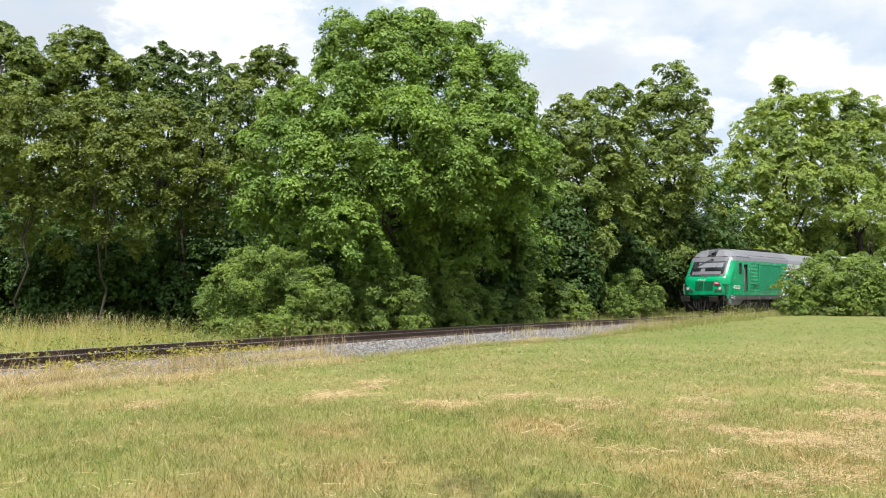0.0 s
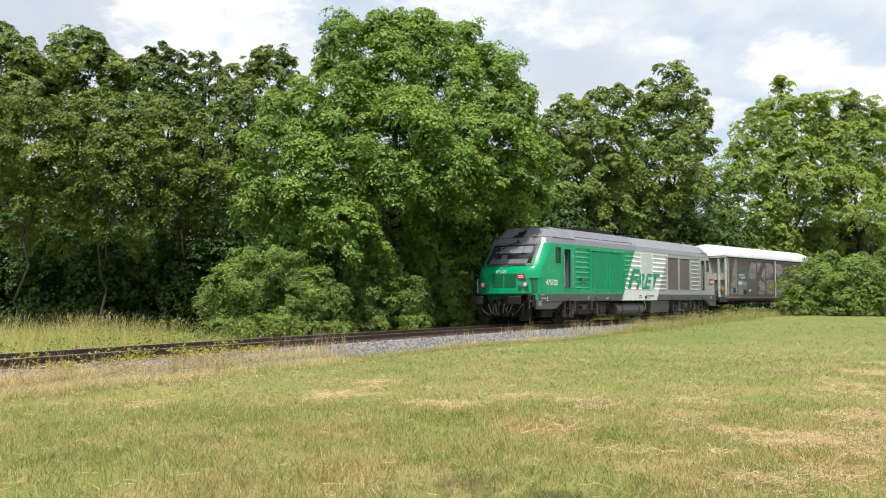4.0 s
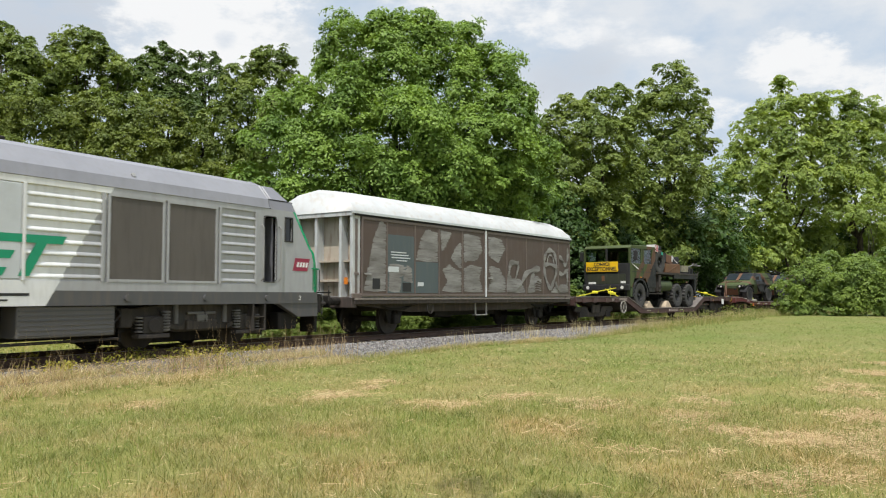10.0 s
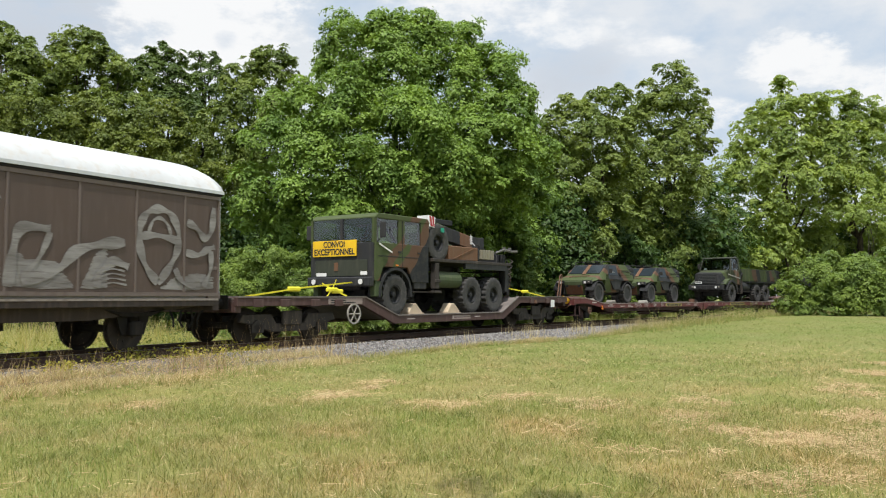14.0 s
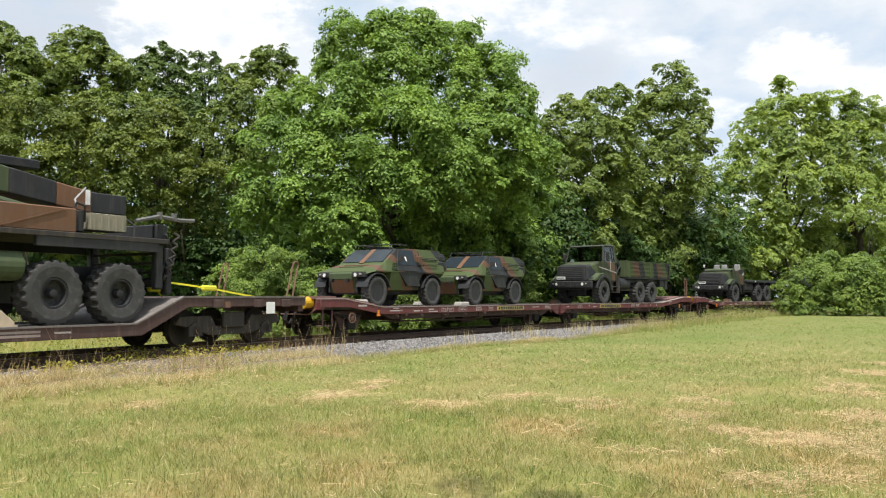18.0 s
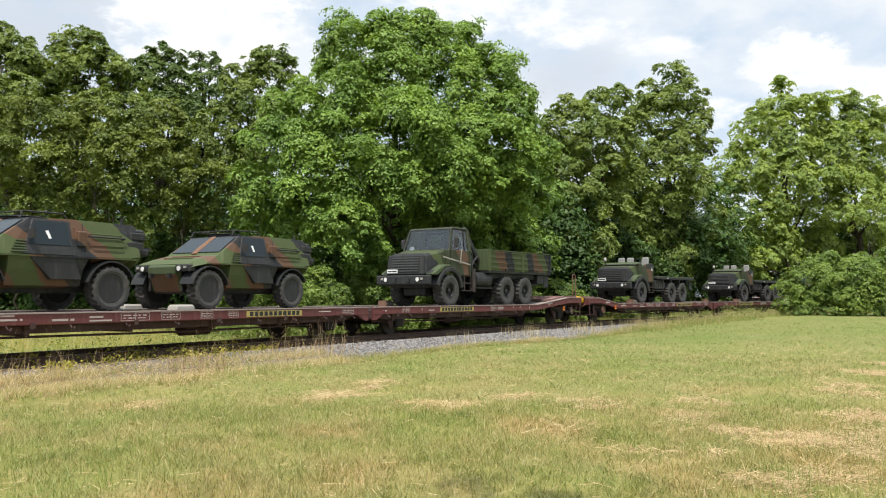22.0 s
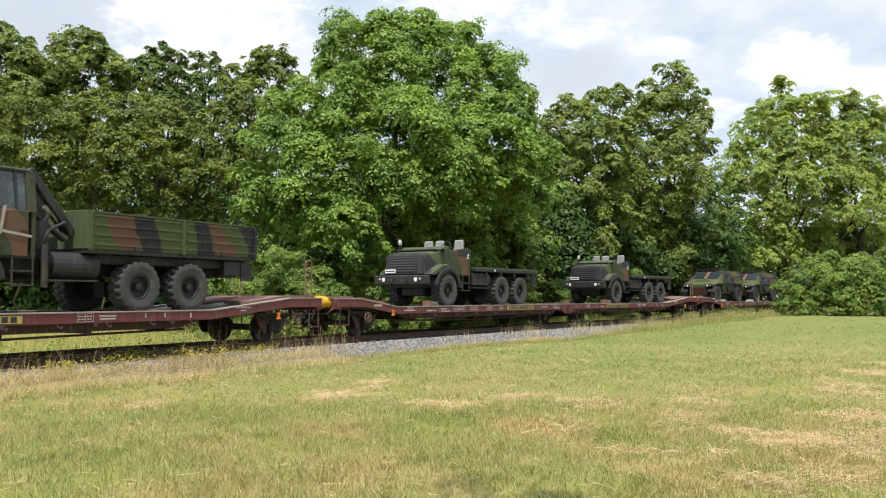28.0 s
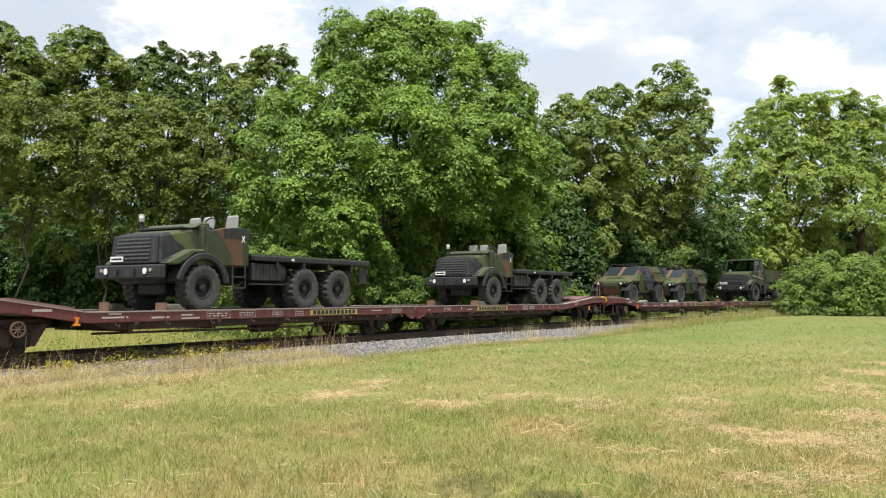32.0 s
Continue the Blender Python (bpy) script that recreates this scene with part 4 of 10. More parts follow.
def make_trees():
    # shade tree behind the viewer
    tree("shade_tree", "leafy green tree that shades the near edge of the meadow", -0.2, -1.9, 14.0, 4.6, 9, "leaf_ash", 300, 30, 0.16, 0.6, limbs=6, low=0.52, lobe_n=9)
    grown("maple_tree", "large round-crowned maple with dense bright green leaves in tufts", -1.90, 36, "leaf_maple", 0.107, 62,
          [(-1.6, -1, 12.15, 1.62), (0.2, -0.8, 12.35, 1.62), (2.2, -0.6, 12.15, 1.44), (-2.5, -1.2, 11.45, 1.17), (3.8, -1.1, 10.85, 1.61), (4.7, -2, 9.05, 1.31),
          (-0.3, -2, 10.35, 1.85), (1.9, -2.1, 9.95, 1.85), (-2, -2.6, 9.25, 1.68), (-3.9, -2.6, 8.95, 1.35), (4.1, -3.1, 7.55, 1.57), (2.3, -3.5, 7.65, 1.88),
          (0.2, -3.7, 7.85, 1.87), (-2.7, -3.4, 7.45, 1.7), (-4.7, -3.3, 7.45, 1.31), (-1.2, -4.1, 6.15, 1.67), (-4.8, -3.7, 5.85, 1.22), (1.3, -1.2, 6.25, 1.67),
          (3.9, 2.3, 6.35, 1.67), (-3.3, -4.1, 5.3, 1.3), (-5.6, -3, 4.9, 0.94), (-1.8, -4.5, 4.4, 1.19), (-4, -3.5, 4, 1.01), (-1.2, -4.4, 3.4, 1.07), (5.3, -1.6, 7.4, 1.25), (5.5, -1.4, 6, 1.15),
          (2.8, -3.7, 6, 1.25), (1, -4.1, 6.1, 1.2), (4.3, -3, 6.1, 1.15)], "tree")
    grown("broadleaf_tree", "tall broadleaf tree with an open dark green crown", 9.15, 49, "leaf_ash", 0.138, 52,
          [(0.1, -0.3, 12.6, 1.19), (1.1, 0.1, 13.1, 0.86), (-1.4, -1, 11.5, 1.3), (-2, -0.4, 12.4, 0.79), (-0.7, -1.5, 10.3, 1.61), (0.8, -0.8, 10.3, 1.44),
          (-2.9, -1, 10.6, 1.3), (-2.2, -1.7, 8.8, 1.67), (0.1, -1.7, 8.2, 1.66), (-4, -1.7, 8.5, 1.34), (-1.3, -2.3, 6.5, 1.58), (-3.3, -2.3, 6.3, 1.52),
          (0.6, -1.2, 5.9, 1.42), (-2.1, -2.8, 4.2, 1.44), (-0.5, -2.5, 3.6, 1.39)], "tree")
    grown("broadleaf_tree", "tall narrow broadleaf tree with an open dull green crown", 15.12, 55, "leaf_ash", 0.146, 50,
          [(-0.1, -0.4, 15.6, 1.33), (-1.4, -0.5, 14.6, 0.96), (0.9, -0.9, 14.4, 1.25), (-0.9, -1, 13, 1.75), (1.4, -1, 12.6, 1.1), (-2.3, -0.9, 12.6, 1.17),
          (0.1, -2, 10.8, 1.72), (-1.9, -2.3, 10, 1.64), (1.6, -1.9, 10.6, 0.93), (-0.7, -2.8, 8.3, 1.84), (-2.8, -2.9, 7.7, 1.62), (1, -2.4, 8.2, 1.35),
          (-1.3, -1.8, 6.1, 1.87), (1.8, 1.4, 6, 1.76), (-3.3, -3, 4.9, 1.41), (-0.8, -1.5, 3.7, 1.67)], "tree")
    grown("pale_tree", "airy tree with pale yellow-green leaves beyond the railway", 28.95, 70, "leaf_pale", 0.198, 50,
          [(-0.1, -0.6, 18.9, 0.92), (-1, -1.3, 16.8, 1.61), (1.4, -1.3, 16.5, 1.91), (-2.7, -1.7, 15.2, 1.6), (-4.3, -2.4, 13.3, 1.29), (-0.7, -2.3, 14, 2.28),
          (2, -1.8, 13.3, 2.39), (-3.7, -2.8, 11.3, 2.16), (-1.2, -3.3, 10.6, 2.44), (-5.4, -2.9, 9.9, 1.47), (1.4, -3, 9.7, 2.26), (-3.3, -3.9, 7.5, 2.06),
          (-5.7, -3.6, 6.8, 1.8), (0.5, -0.7, 6.8, 2.16), (-4.5, -4, 4.8, 1.79)], "tree")
    grown("pale_tree", "airy tree with pale yellow-green leaves beyond the railway", 35.37, 71, "leaf_pale", 0.198, 50,
          [(-0.3, -0.4, 18.3, 0.82), (-1.7, -0.6, 17.2, 1.65), (0.1, -1.5, 16.3, 1.73), (2.3, -1.4, 15.6, 1.84), (-1.6, -2.4, 13.9, 2.2), (1, -2.4, 12.8, 2.31),
          (-3.2, -3.2, 10.6, 2.28), (-0.7, -3.6, 9, 2.28), (2.7, -2.4, 10.6, 2.51), (1.8, 5.4, 7, 2.59), (9.1, 11.4, 6.6, 2.79), (-3.2, 0.3, 5.8, 1.93)], "tree")
    grown("ash_tree", "tall slender woodland tree with dull green leaves", -17.87, 41, "leaf_ash", 0.116, 55,
          [(0.1, -0.3, 14.45, 0.62), (0.7, -0.5, 13.95, 0.74), (-0.3, -0.7, 13.55, 1.04), (1.2, -0.6, 12.95, 1.04), (-1.4, -0.5, 13.05, 1.16), (0.4, -0.8, 12.25, 1.4),
          (2.1, -0.5, 12.15, 1.16), (-1, -0.7, 11.55, 1.4), (1, -0.6, 10.75, 1.47), (2.5, -0.5, 10.65, 1.16)], "tree")
    grown("ash_tree", "tall slender woodland tree with dull green leaves", -20.82, 40, "leaf_ash", 0.116, 55,
          [(-0.6, -0.2, 14.45, 0.6), (0.2, -0.6, 13.75, 0.59), (0.8, -0.3, 13.25, 1.09), (-0.3, -0.8, 12.65, 1.19), (1.1, -0.4, 11.95, 1.32), (0.3, -1.1, 10.95, 1.42),
          (-2.1, -0.4, 12.55, 1.8), (-1.5, -0.9, 9.8, 1.59)], "tree")
    grown("ash_tree", "narrow dark green tree rising out of the wood", -15.07, 44, "leaf_mid", 0.12, 55,
          [(-0, -0.1, 14.75, 0.54), (-0.5, -0.1, 14.25, 0.66), (0.6, -0.4, 14.05, 0.73), (-1.4, -0, 14.05, 0.4), (0.1, -0.4, 13.15, 1.19), (1.2, -0.5, 12.95, 0.86),
          (-0.8, -0.5, 12.75, 1.12), (0.4, -0.6, 11.65, 1.44), (1.5, -0.3, 11.35, 1.19)], "tree")
    grown("ash_tree", "narrow dark green tree rising out of the wood", -13.43, 47, "leaf_mid", 0.129, 45,
          [(-0.6, 0.2, 15.35, 0.43), (0.3, -0.3, 15.05, 0.46), (-0.1, -0.3, 14.25, 0.78), (0.7, -0.3, 14.05, 0.57), (-0.7, -0.1, 13.65, 0.78), (0.4, -0.6, 12.85, 0.99),
          (-0.4, -0.5, 11.95, 1.2)], "tree")
    grown("ash_tree", "tall woodland tree with greyish green leaves", -9.37, 43, "leaf_ash", 0.12, 55,
          [(0.6, -0.2, 14.05, 0.72), (-0.6, -0.1, 13.75, 0.84), (1.3, -0.2, 13.65, 0.52), (-1.3, -0.4, 12.95, 0.77), (0.3, -0.4, 12.65, 1.29), (1.4, -0.3, 12.25, 1.04),
          (-0.8, -0.9, 11.55, 1.28), (0.9, -0.9, 10.75, 1.34), (-1.7, -0.7, 10.45, 1.22), (-0.2, -0.9, 9.6, 1.26), (-1.9, -0.7, 8.7, 1.14), (-0.5, -1.1, 7.9, 1.08)], "tree")
    grown("willow_tree", "bushy willow with yellowish green leaves and leaning grey stems", -17.12, 34, "leaf_willow", 0.095, 57,
          [(0.3, -0.2, 9, 1.05), (-1, 0, 8.8, 1.01), (1.2, 0.1, 8.3, 1.06), (-0.1, -0.5, 7.4, 1.18), (1.2, -0.5, 6.7, 1.13), (-0.7, -0.5, 6, 1.18),
          (0.6, -0.7, 5.3, 1.13), (1.8, -0.5, 5, 1), (-0.4, -0.5, 4.1, 1.04), (1, -0.4, 3.5, 0.87)], "tree")
    grown("willow_tree", "bushy willow with yellowish green leaves and leaning grey stems", -13.99, 34.5, "leaf_willow", 0.095, 57,
          [(-0.8, 0.2, 9, 1.03), (0.7, -0.3, 8.6, 0.93), (-1.2, -0, 7.7, 1.03), (0.1, -0.3, 7.4, 1.11), (1.5, -0.5, 7.5, 0.97), (-0.5, -0.5, 6.1, 1.11),
          (1, -0.5, 6, 1.06), (1.9, -0.1, 6.4, 0.93), (0.5, -0.8, 4.8, 1.05), (1.7, -0.7, 4.6, 0.96), (-0.7, -0.4, 4.4, 0.92), (0.8, -0.3, 3.6, 0.74)], "tree")
    grown("willow_tree", "bushy willow with dull green leaves at the edge of the wood", -11.50, 37, "leaf_willow", 0.103, 55,
          [(-0.8, 0.2, 9.2, 1.11), (0.6, -0.3, 8.5, 0.99), (-1.2, -0.1, 7.7, 1.05), (0.1, -0.3, 7, 1.14), (1.4, -0.4, 6.7, 0.89), (-0.5, -0.4, 5.6, 1.09),
          (0.8, -0.4, 5.4, 1.04), (-0.4, -0.1, 4.3, 0.95), (1.4, -0.5, 4.5, 0.79)], "tree")
    grown("bush", "dense light green bush with arching twigs at the wood's edge", -6.86, 30.8, "leaf_bush", 0.059, 55,
          [(-0.5, -0.1, 2.9, 0.58), (0.4, -0.7, 2.8, 0.78), (-0.9, -1, 2.1, 0.77), (1.2, -0.5, 2.5, 0.74), (0, -1.1, 1.9, 0.85), (1.2, -1.1, 1.6, 0.8),
          (-1.4, -0.7, 1.3, 0.57), (2.1, -1, 2, 0.77), (2, -0.9, 1.3, 0.69), (2.9, -0.6, 1.5, 0.7), (-0.5, -0.7, 1.2, 0.57)], "bush")
    grown("bush", "dark green arching shrubs in the shade beyond the rails", -2.10, 33, "leaf_bush", 0.063, 50,
          [(-1.1, -0.5, 1.9, 0.75), (0, -0.2, 2.2, 0.8), (-1.5, -0.7, 1.1, 0.61), (-0.4, -0.8, 1.2, 0.78), (0.9, -0.4, 1.6, 0.84), (0.7, -0.5, 0.9, 0.53)], "bush")
    grown("bush", "dark green arching shrubs in the shade beyond the rails", 0.15, 36, "leaf_bush", 0.066, 50,
          [(-0.6, -0.1, 2.4, 0.88), (0.5, -0.7, 1.8, 0.86), (-0.1, -0.9, 1.3, 0.86), (1.3, 0, 1.3, 0.78), (-1, -0.6, 1.1, 0.58)], "bush")
    grown("bush", "upright bright green bush at the edge of the wood", 3.82, 40, "leaf_bush", 0.07, 55,
          [(-0, -0.2, 3.1, 0.75), (-0.3, -0.6, 2.2, 0.96), (0.5, 0, 1.8, 0.87), (-0.9, -0.9, 1.4, 0.79), (0, -0.9, 1, 0.74)], "bush")
    grown("bush", "low green bush at the edge of the wood", 6.29, 43, "leaf_bush", 0.077, 50,
          [(-0.4, 0.2, 1.4, 0.88), (0.6, 0.2, 1.1, 0.82), (-0.1, -0.3, 0.7, 0.58)], "bush")
    grown("bush", "low green bush at the edge of the wood", 10.37, 47, "leaf_bush", 0.084, 50,
          [(-0.9, -0.5, 1.3, 0.82), (0.7, 1.6, 1.8, 1.05), (1.9, 2.7, 1.3, 0.87), (-0, 0, 0.8, 0.64)], "bush")
    grown("bush", "spreading green bush on the grass bank beside the track", 22.32, 49.5, "leaf_bush", 0.103, 57,
          [(-2, -1.2, 1.4, 0.79), (-0.9, -0.6, 2.2, 1.13), (0.5, -0.4, 2.5, 1.2), (-2.3, -0.8, 0.7, 0.53), (-0.3, -1, 1, 1.05), (1.7, -0.2, 2.3, 1.27),
          (-1.2, -0.8, 0.7, 0.73), (0.9, -0.8, 0.8, 0.99)], "bush")
    grown("bush", "spreading green bush on the grass bank beside the track", 25.93, 50, "leaf_bush", 0.103, 57,
          [(-1, -0.6, 2.6, 1.27), (0.8, 0.1, 2.9, 1.42), (-0.9, -1.4, 1.1, 1.12), (1.3, -0.7, 1.4, 1.4), (-1.8, -0.8, 0.7, 0.8)], "bush")
    grown("sapling", "young thin-stemmed tree with pale green leaves above the bushes", 28.85, 56, "leaf_pale", 0.146, 27,
          [(0, 0, 8.6, 1.14), (-1.3, -1, 6.8, 1.04), (0.2, -0.7, 6.4, 1.2), (10.2, 20.6, 6.1, 1.76), (13.8, 23.5, 5.8, 1.83), (6.4, 16.6, 5.1, 1.18)], "tree")
    grown("maple_tree", "shaded lower maple branches hanging beside the main trunk", 1.42, 37.5, "leaf_maple", 0.107, 50,
          [(-1, -1.1, 4.8, 1.38), (1.1, 1.1, 4.8, 1.36), (-2, -1.3, 4.1, 1.23), (-0, -0.7, 3.5, 1.2), (2.3, 2.4, 5.1, 1.24), (1.6, 1.3, 3.5, 1.1),
          (-3, -0.9, 4.7, 1.09), (-3.5, -1.3, 3.3, 1.08), (-1.5, -1.3, 2.9, 0.98), (3.4, 3.9, 6.5, 1.23), (3.2, 3.5, 4.2, 1.16)], "tree")
    grown("ash_tree", "small tree filling the wood's edge, shade put into its leaf colour", -11.83, 38.5, "leaf_shaded", 0.116, 55,
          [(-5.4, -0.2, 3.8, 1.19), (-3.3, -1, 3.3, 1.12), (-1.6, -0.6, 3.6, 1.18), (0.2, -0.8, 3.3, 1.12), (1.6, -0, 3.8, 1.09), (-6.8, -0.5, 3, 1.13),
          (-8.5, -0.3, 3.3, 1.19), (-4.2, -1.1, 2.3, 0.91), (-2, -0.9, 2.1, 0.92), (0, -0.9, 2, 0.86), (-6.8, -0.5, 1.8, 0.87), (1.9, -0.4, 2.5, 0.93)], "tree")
    grown("broadleaf_tree", "tree behind the line, shade put into its leaf colour", 12.18, 52, "leaf_shaded", 0.146, 50,
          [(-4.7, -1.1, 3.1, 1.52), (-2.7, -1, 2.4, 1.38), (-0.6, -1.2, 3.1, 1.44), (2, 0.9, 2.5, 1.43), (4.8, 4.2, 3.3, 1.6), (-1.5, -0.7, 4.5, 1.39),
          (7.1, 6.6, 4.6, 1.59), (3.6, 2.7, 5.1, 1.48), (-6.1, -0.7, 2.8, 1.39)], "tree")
    grown("pale_tree", "low pale green trees behind the bushes", 27.52, 66, "leaf_pale", 0.189, 50,
          [(-5.7, -0, 6.8, 1.52), (-5.4, -1.4, 4.5, 1.66), (-3.4, -1.8, 3.6, 1.56), (0.8, 1.8, 4.2, 1.93), (5.4, 6, 3.9, 1.95), (-0.8, 0.2, 5.4, 1.79),
          (10.7, 10.7, 4, 2.18), (15.2, 14.3, 3.6, 2.28), (-6.3, -0.9, 3.2, 1.32)], "tree")
    # trees, most with shade in the leaf colour, that fill the wood behind the first row, and those past the view's
    # edges
    rows = [(955, 48, 9.5, 2.8, "leaf_shaded"), (1120, 57, 11.5, 3.0, "leaf_shaded"), (890, 46, 9.6, 2.8, "leaf_shaded"), (640, 47, 9.5, 3.2, "leaf_shaded"), (760, 48, 9.8, 3.2, "leaf_shaded"), (560, 46, 9.5, 3.0, "leaf_shaded"),
            (985, 46.5, 7.2, 2.3, "leaf_shaded"), (1250, 62, 10.0, 3.0, "leaf_shaded"), (100, 46, 11.5, 3.4, "leaf_mid"), (225, 47, 11.5, 3.4, "leaf_mid"), (335, 48, 11.5, 3.2, "leaf_mid"), (430, 47, 11.0, 3.0, "leaf_mid"), (-30, 46, 12.0, 3.6, "leaf_mid"), (-170, 38, 13.0, 3.6, "leaf_ash"), (1660, 70, 16.0, 4.4, "leaf_pale"), (1180, 56, 7.0, 2.6, "leaf_shaded"), (860, 41, 6.4, 2.2, "leaf_shaded"), (800, 40.5, 5.0, 2.0, "leaf_shaded"), (1345, 72, 7.5, 2.6, "leaf_shaded"), (1405, 74, 8.0, 2.8, "leaf_shaded"), (1470, 76, 7.5, 2.8, "leaf_shaded")]
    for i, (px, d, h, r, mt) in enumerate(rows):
        tree("broadleaf_tree", "broadleaf tree filling the depth of the wood, most with shade in the leaf colour", px_place(px, d), d, h, r, 70 + i, mt, 320, 48, 0.18, 0.72, limbs=5, low=0.10, lobe_n=12, ragged=0.11, swell=1.2)
    # far woods behind, shade put into their leaf colour, seen through the gaps
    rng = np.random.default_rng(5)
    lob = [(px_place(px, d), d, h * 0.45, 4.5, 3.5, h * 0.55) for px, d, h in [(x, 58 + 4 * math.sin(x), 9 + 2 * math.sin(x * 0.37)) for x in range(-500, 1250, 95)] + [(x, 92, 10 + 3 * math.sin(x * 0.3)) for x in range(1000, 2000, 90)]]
    # more woods added out of view, round behind the viewer
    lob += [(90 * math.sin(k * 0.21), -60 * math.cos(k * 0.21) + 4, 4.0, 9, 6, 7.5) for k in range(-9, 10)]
    tagged(new("far_woods", crown_mesh("far_woods", lob, 2700, 38, 0.3, 1.26, M["leaf_shaded"], rng, floor=-0.4)), "dense far woods with shade put into the leaf colour", "woods", kind="stuff")
    # undergrowth at the foot of the wood, its shade put into the leaf colour
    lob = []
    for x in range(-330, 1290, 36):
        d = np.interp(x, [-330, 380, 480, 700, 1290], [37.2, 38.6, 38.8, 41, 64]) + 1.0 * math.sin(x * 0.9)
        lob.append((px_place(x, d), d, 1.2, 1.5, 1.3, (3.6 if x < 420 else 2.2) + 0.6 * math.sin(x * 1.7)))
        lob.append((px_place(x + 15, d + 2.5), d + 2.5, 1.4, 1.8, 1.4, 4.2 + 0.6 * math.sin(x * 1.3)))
    tagged(new("undergrowth", crown_mesh("undergrowth", lob, 4600, 52, 0.14, 0.55, M["leaf_shaded"], rng, floor=-0.4, below=0.45)), "undergrowth along the edge of the wood, shade put into its leaf colour", "shrubs", kind="stuff")


make_ground()
make_track()
make_trees()
make_grass()

# ---- the train: x runs back along each vehicle, the side seen is y < 0 ----
MOVERS, ROLLERS = [], []


def wheelset_mesh(r):
    prof = [(-0.80, 0.06), (-0.80, 0.11), (-0.79, r * 0.86), (-0.785, r), (-0.70, r * 1.0), (-0.695, r * 1.055), (-0.665, r * 1.055), (-0.66, r * 0.9), (-0.70, r * 0.82), (-0.71, r * 0.35), (-0.64, 0.13), (-0.62, 0.08), (0.62, 0.08),
            (0.64, 0.13), (0.71, r * 0.35), (0.70, r * 0.82), (0.66, r * 0.9), (0.665, r * 1.055), (0.695, r * 1.055), (0.70, r), (0.785, r), (0.79, r * 0.86), (0.80, 0.11), (0.80, 0.06)]
    return prof


def wheelset(parent, x, r):
    """One axle with its two wheels; it rolls."""
    f = Form().turned(wheelset_mesh(r), (0, 0, 0), 24)
    # crank bosses so that the turning shows
    for k in range(6):
        a = k * math.pi / 3
        f.cyl((math.cos(a) * r * 0.55, -0.81, math.sin(a) * r * 0.55), (math.cos(a) * r * 0.55, -0.77, math.sin(a) * r * 0.55), r * 0.08, 6)
    ob = part("wheelset", f, M["wheel"], parent, "steel wheelset with worn treads", at=(x, 0, r), smooth=False)
    ROLLERS.append((ob, r))
    return ob


def buffer_pair(parent, x, z, out, size=0.24):
    """Two side buffers at x; out is the way they point (-1 or 1)."""
    for y in (-0.875, 0.875):
        f = Form().cyl((x, y, z), (x + out * 0.34, y, z), 0.11, 14).cyl((x + out * 0.30, y, z), (x + out * 0.55, y, z), 0.085, 12)
        b = part("buffer", f, M["under"], parent)
        h = Form().hexa([(x + out * 0.55, y - size, z - 0.17), (x + out * 0.55, y + size, z - 0.17), (x + out * 0.55, y + size, z + 0.17), (x + out * 0.55, y - size, z + 0.17)],
                        [(x + out * 0.60, y - size * 0.92, z - 0.15), (x + out * 0.60, y + size * 0.92, z - 0.15), (x + out * 0.60, y + size * 0.92, z + 0.15), (x + out * 0.60, y - size * 0.92, z + 0.15)])
        part("buffer_head", h, M["under"], b, bevel=0.02)
    c = Form().box(min(x, x + out * 0.28), max(x, x + out * 0.28), -0.05, 0.05, z - 0.06, z + 0.06).tube([(x + out * 0.25, 0, z), (x + out * 0.35, 0.02, z - 0.25), (x + out * 0.33, 0, z - 0.45)], 0.03)
    part("coupling_hook", c, M["under"], parent, bevel=0.01)
    for y in (-0.35, 0.4):
        part("brake_hose", Form().tube([(x, y, z - 0.12), (x + out * 0.18, y * 0.95, z - 0.2), (x + out * 0.26, y * 0.85, z - 0.42), (x + out * 0.2, y * 0.7, z - 0.6)], 0.025), M["black"], parent)


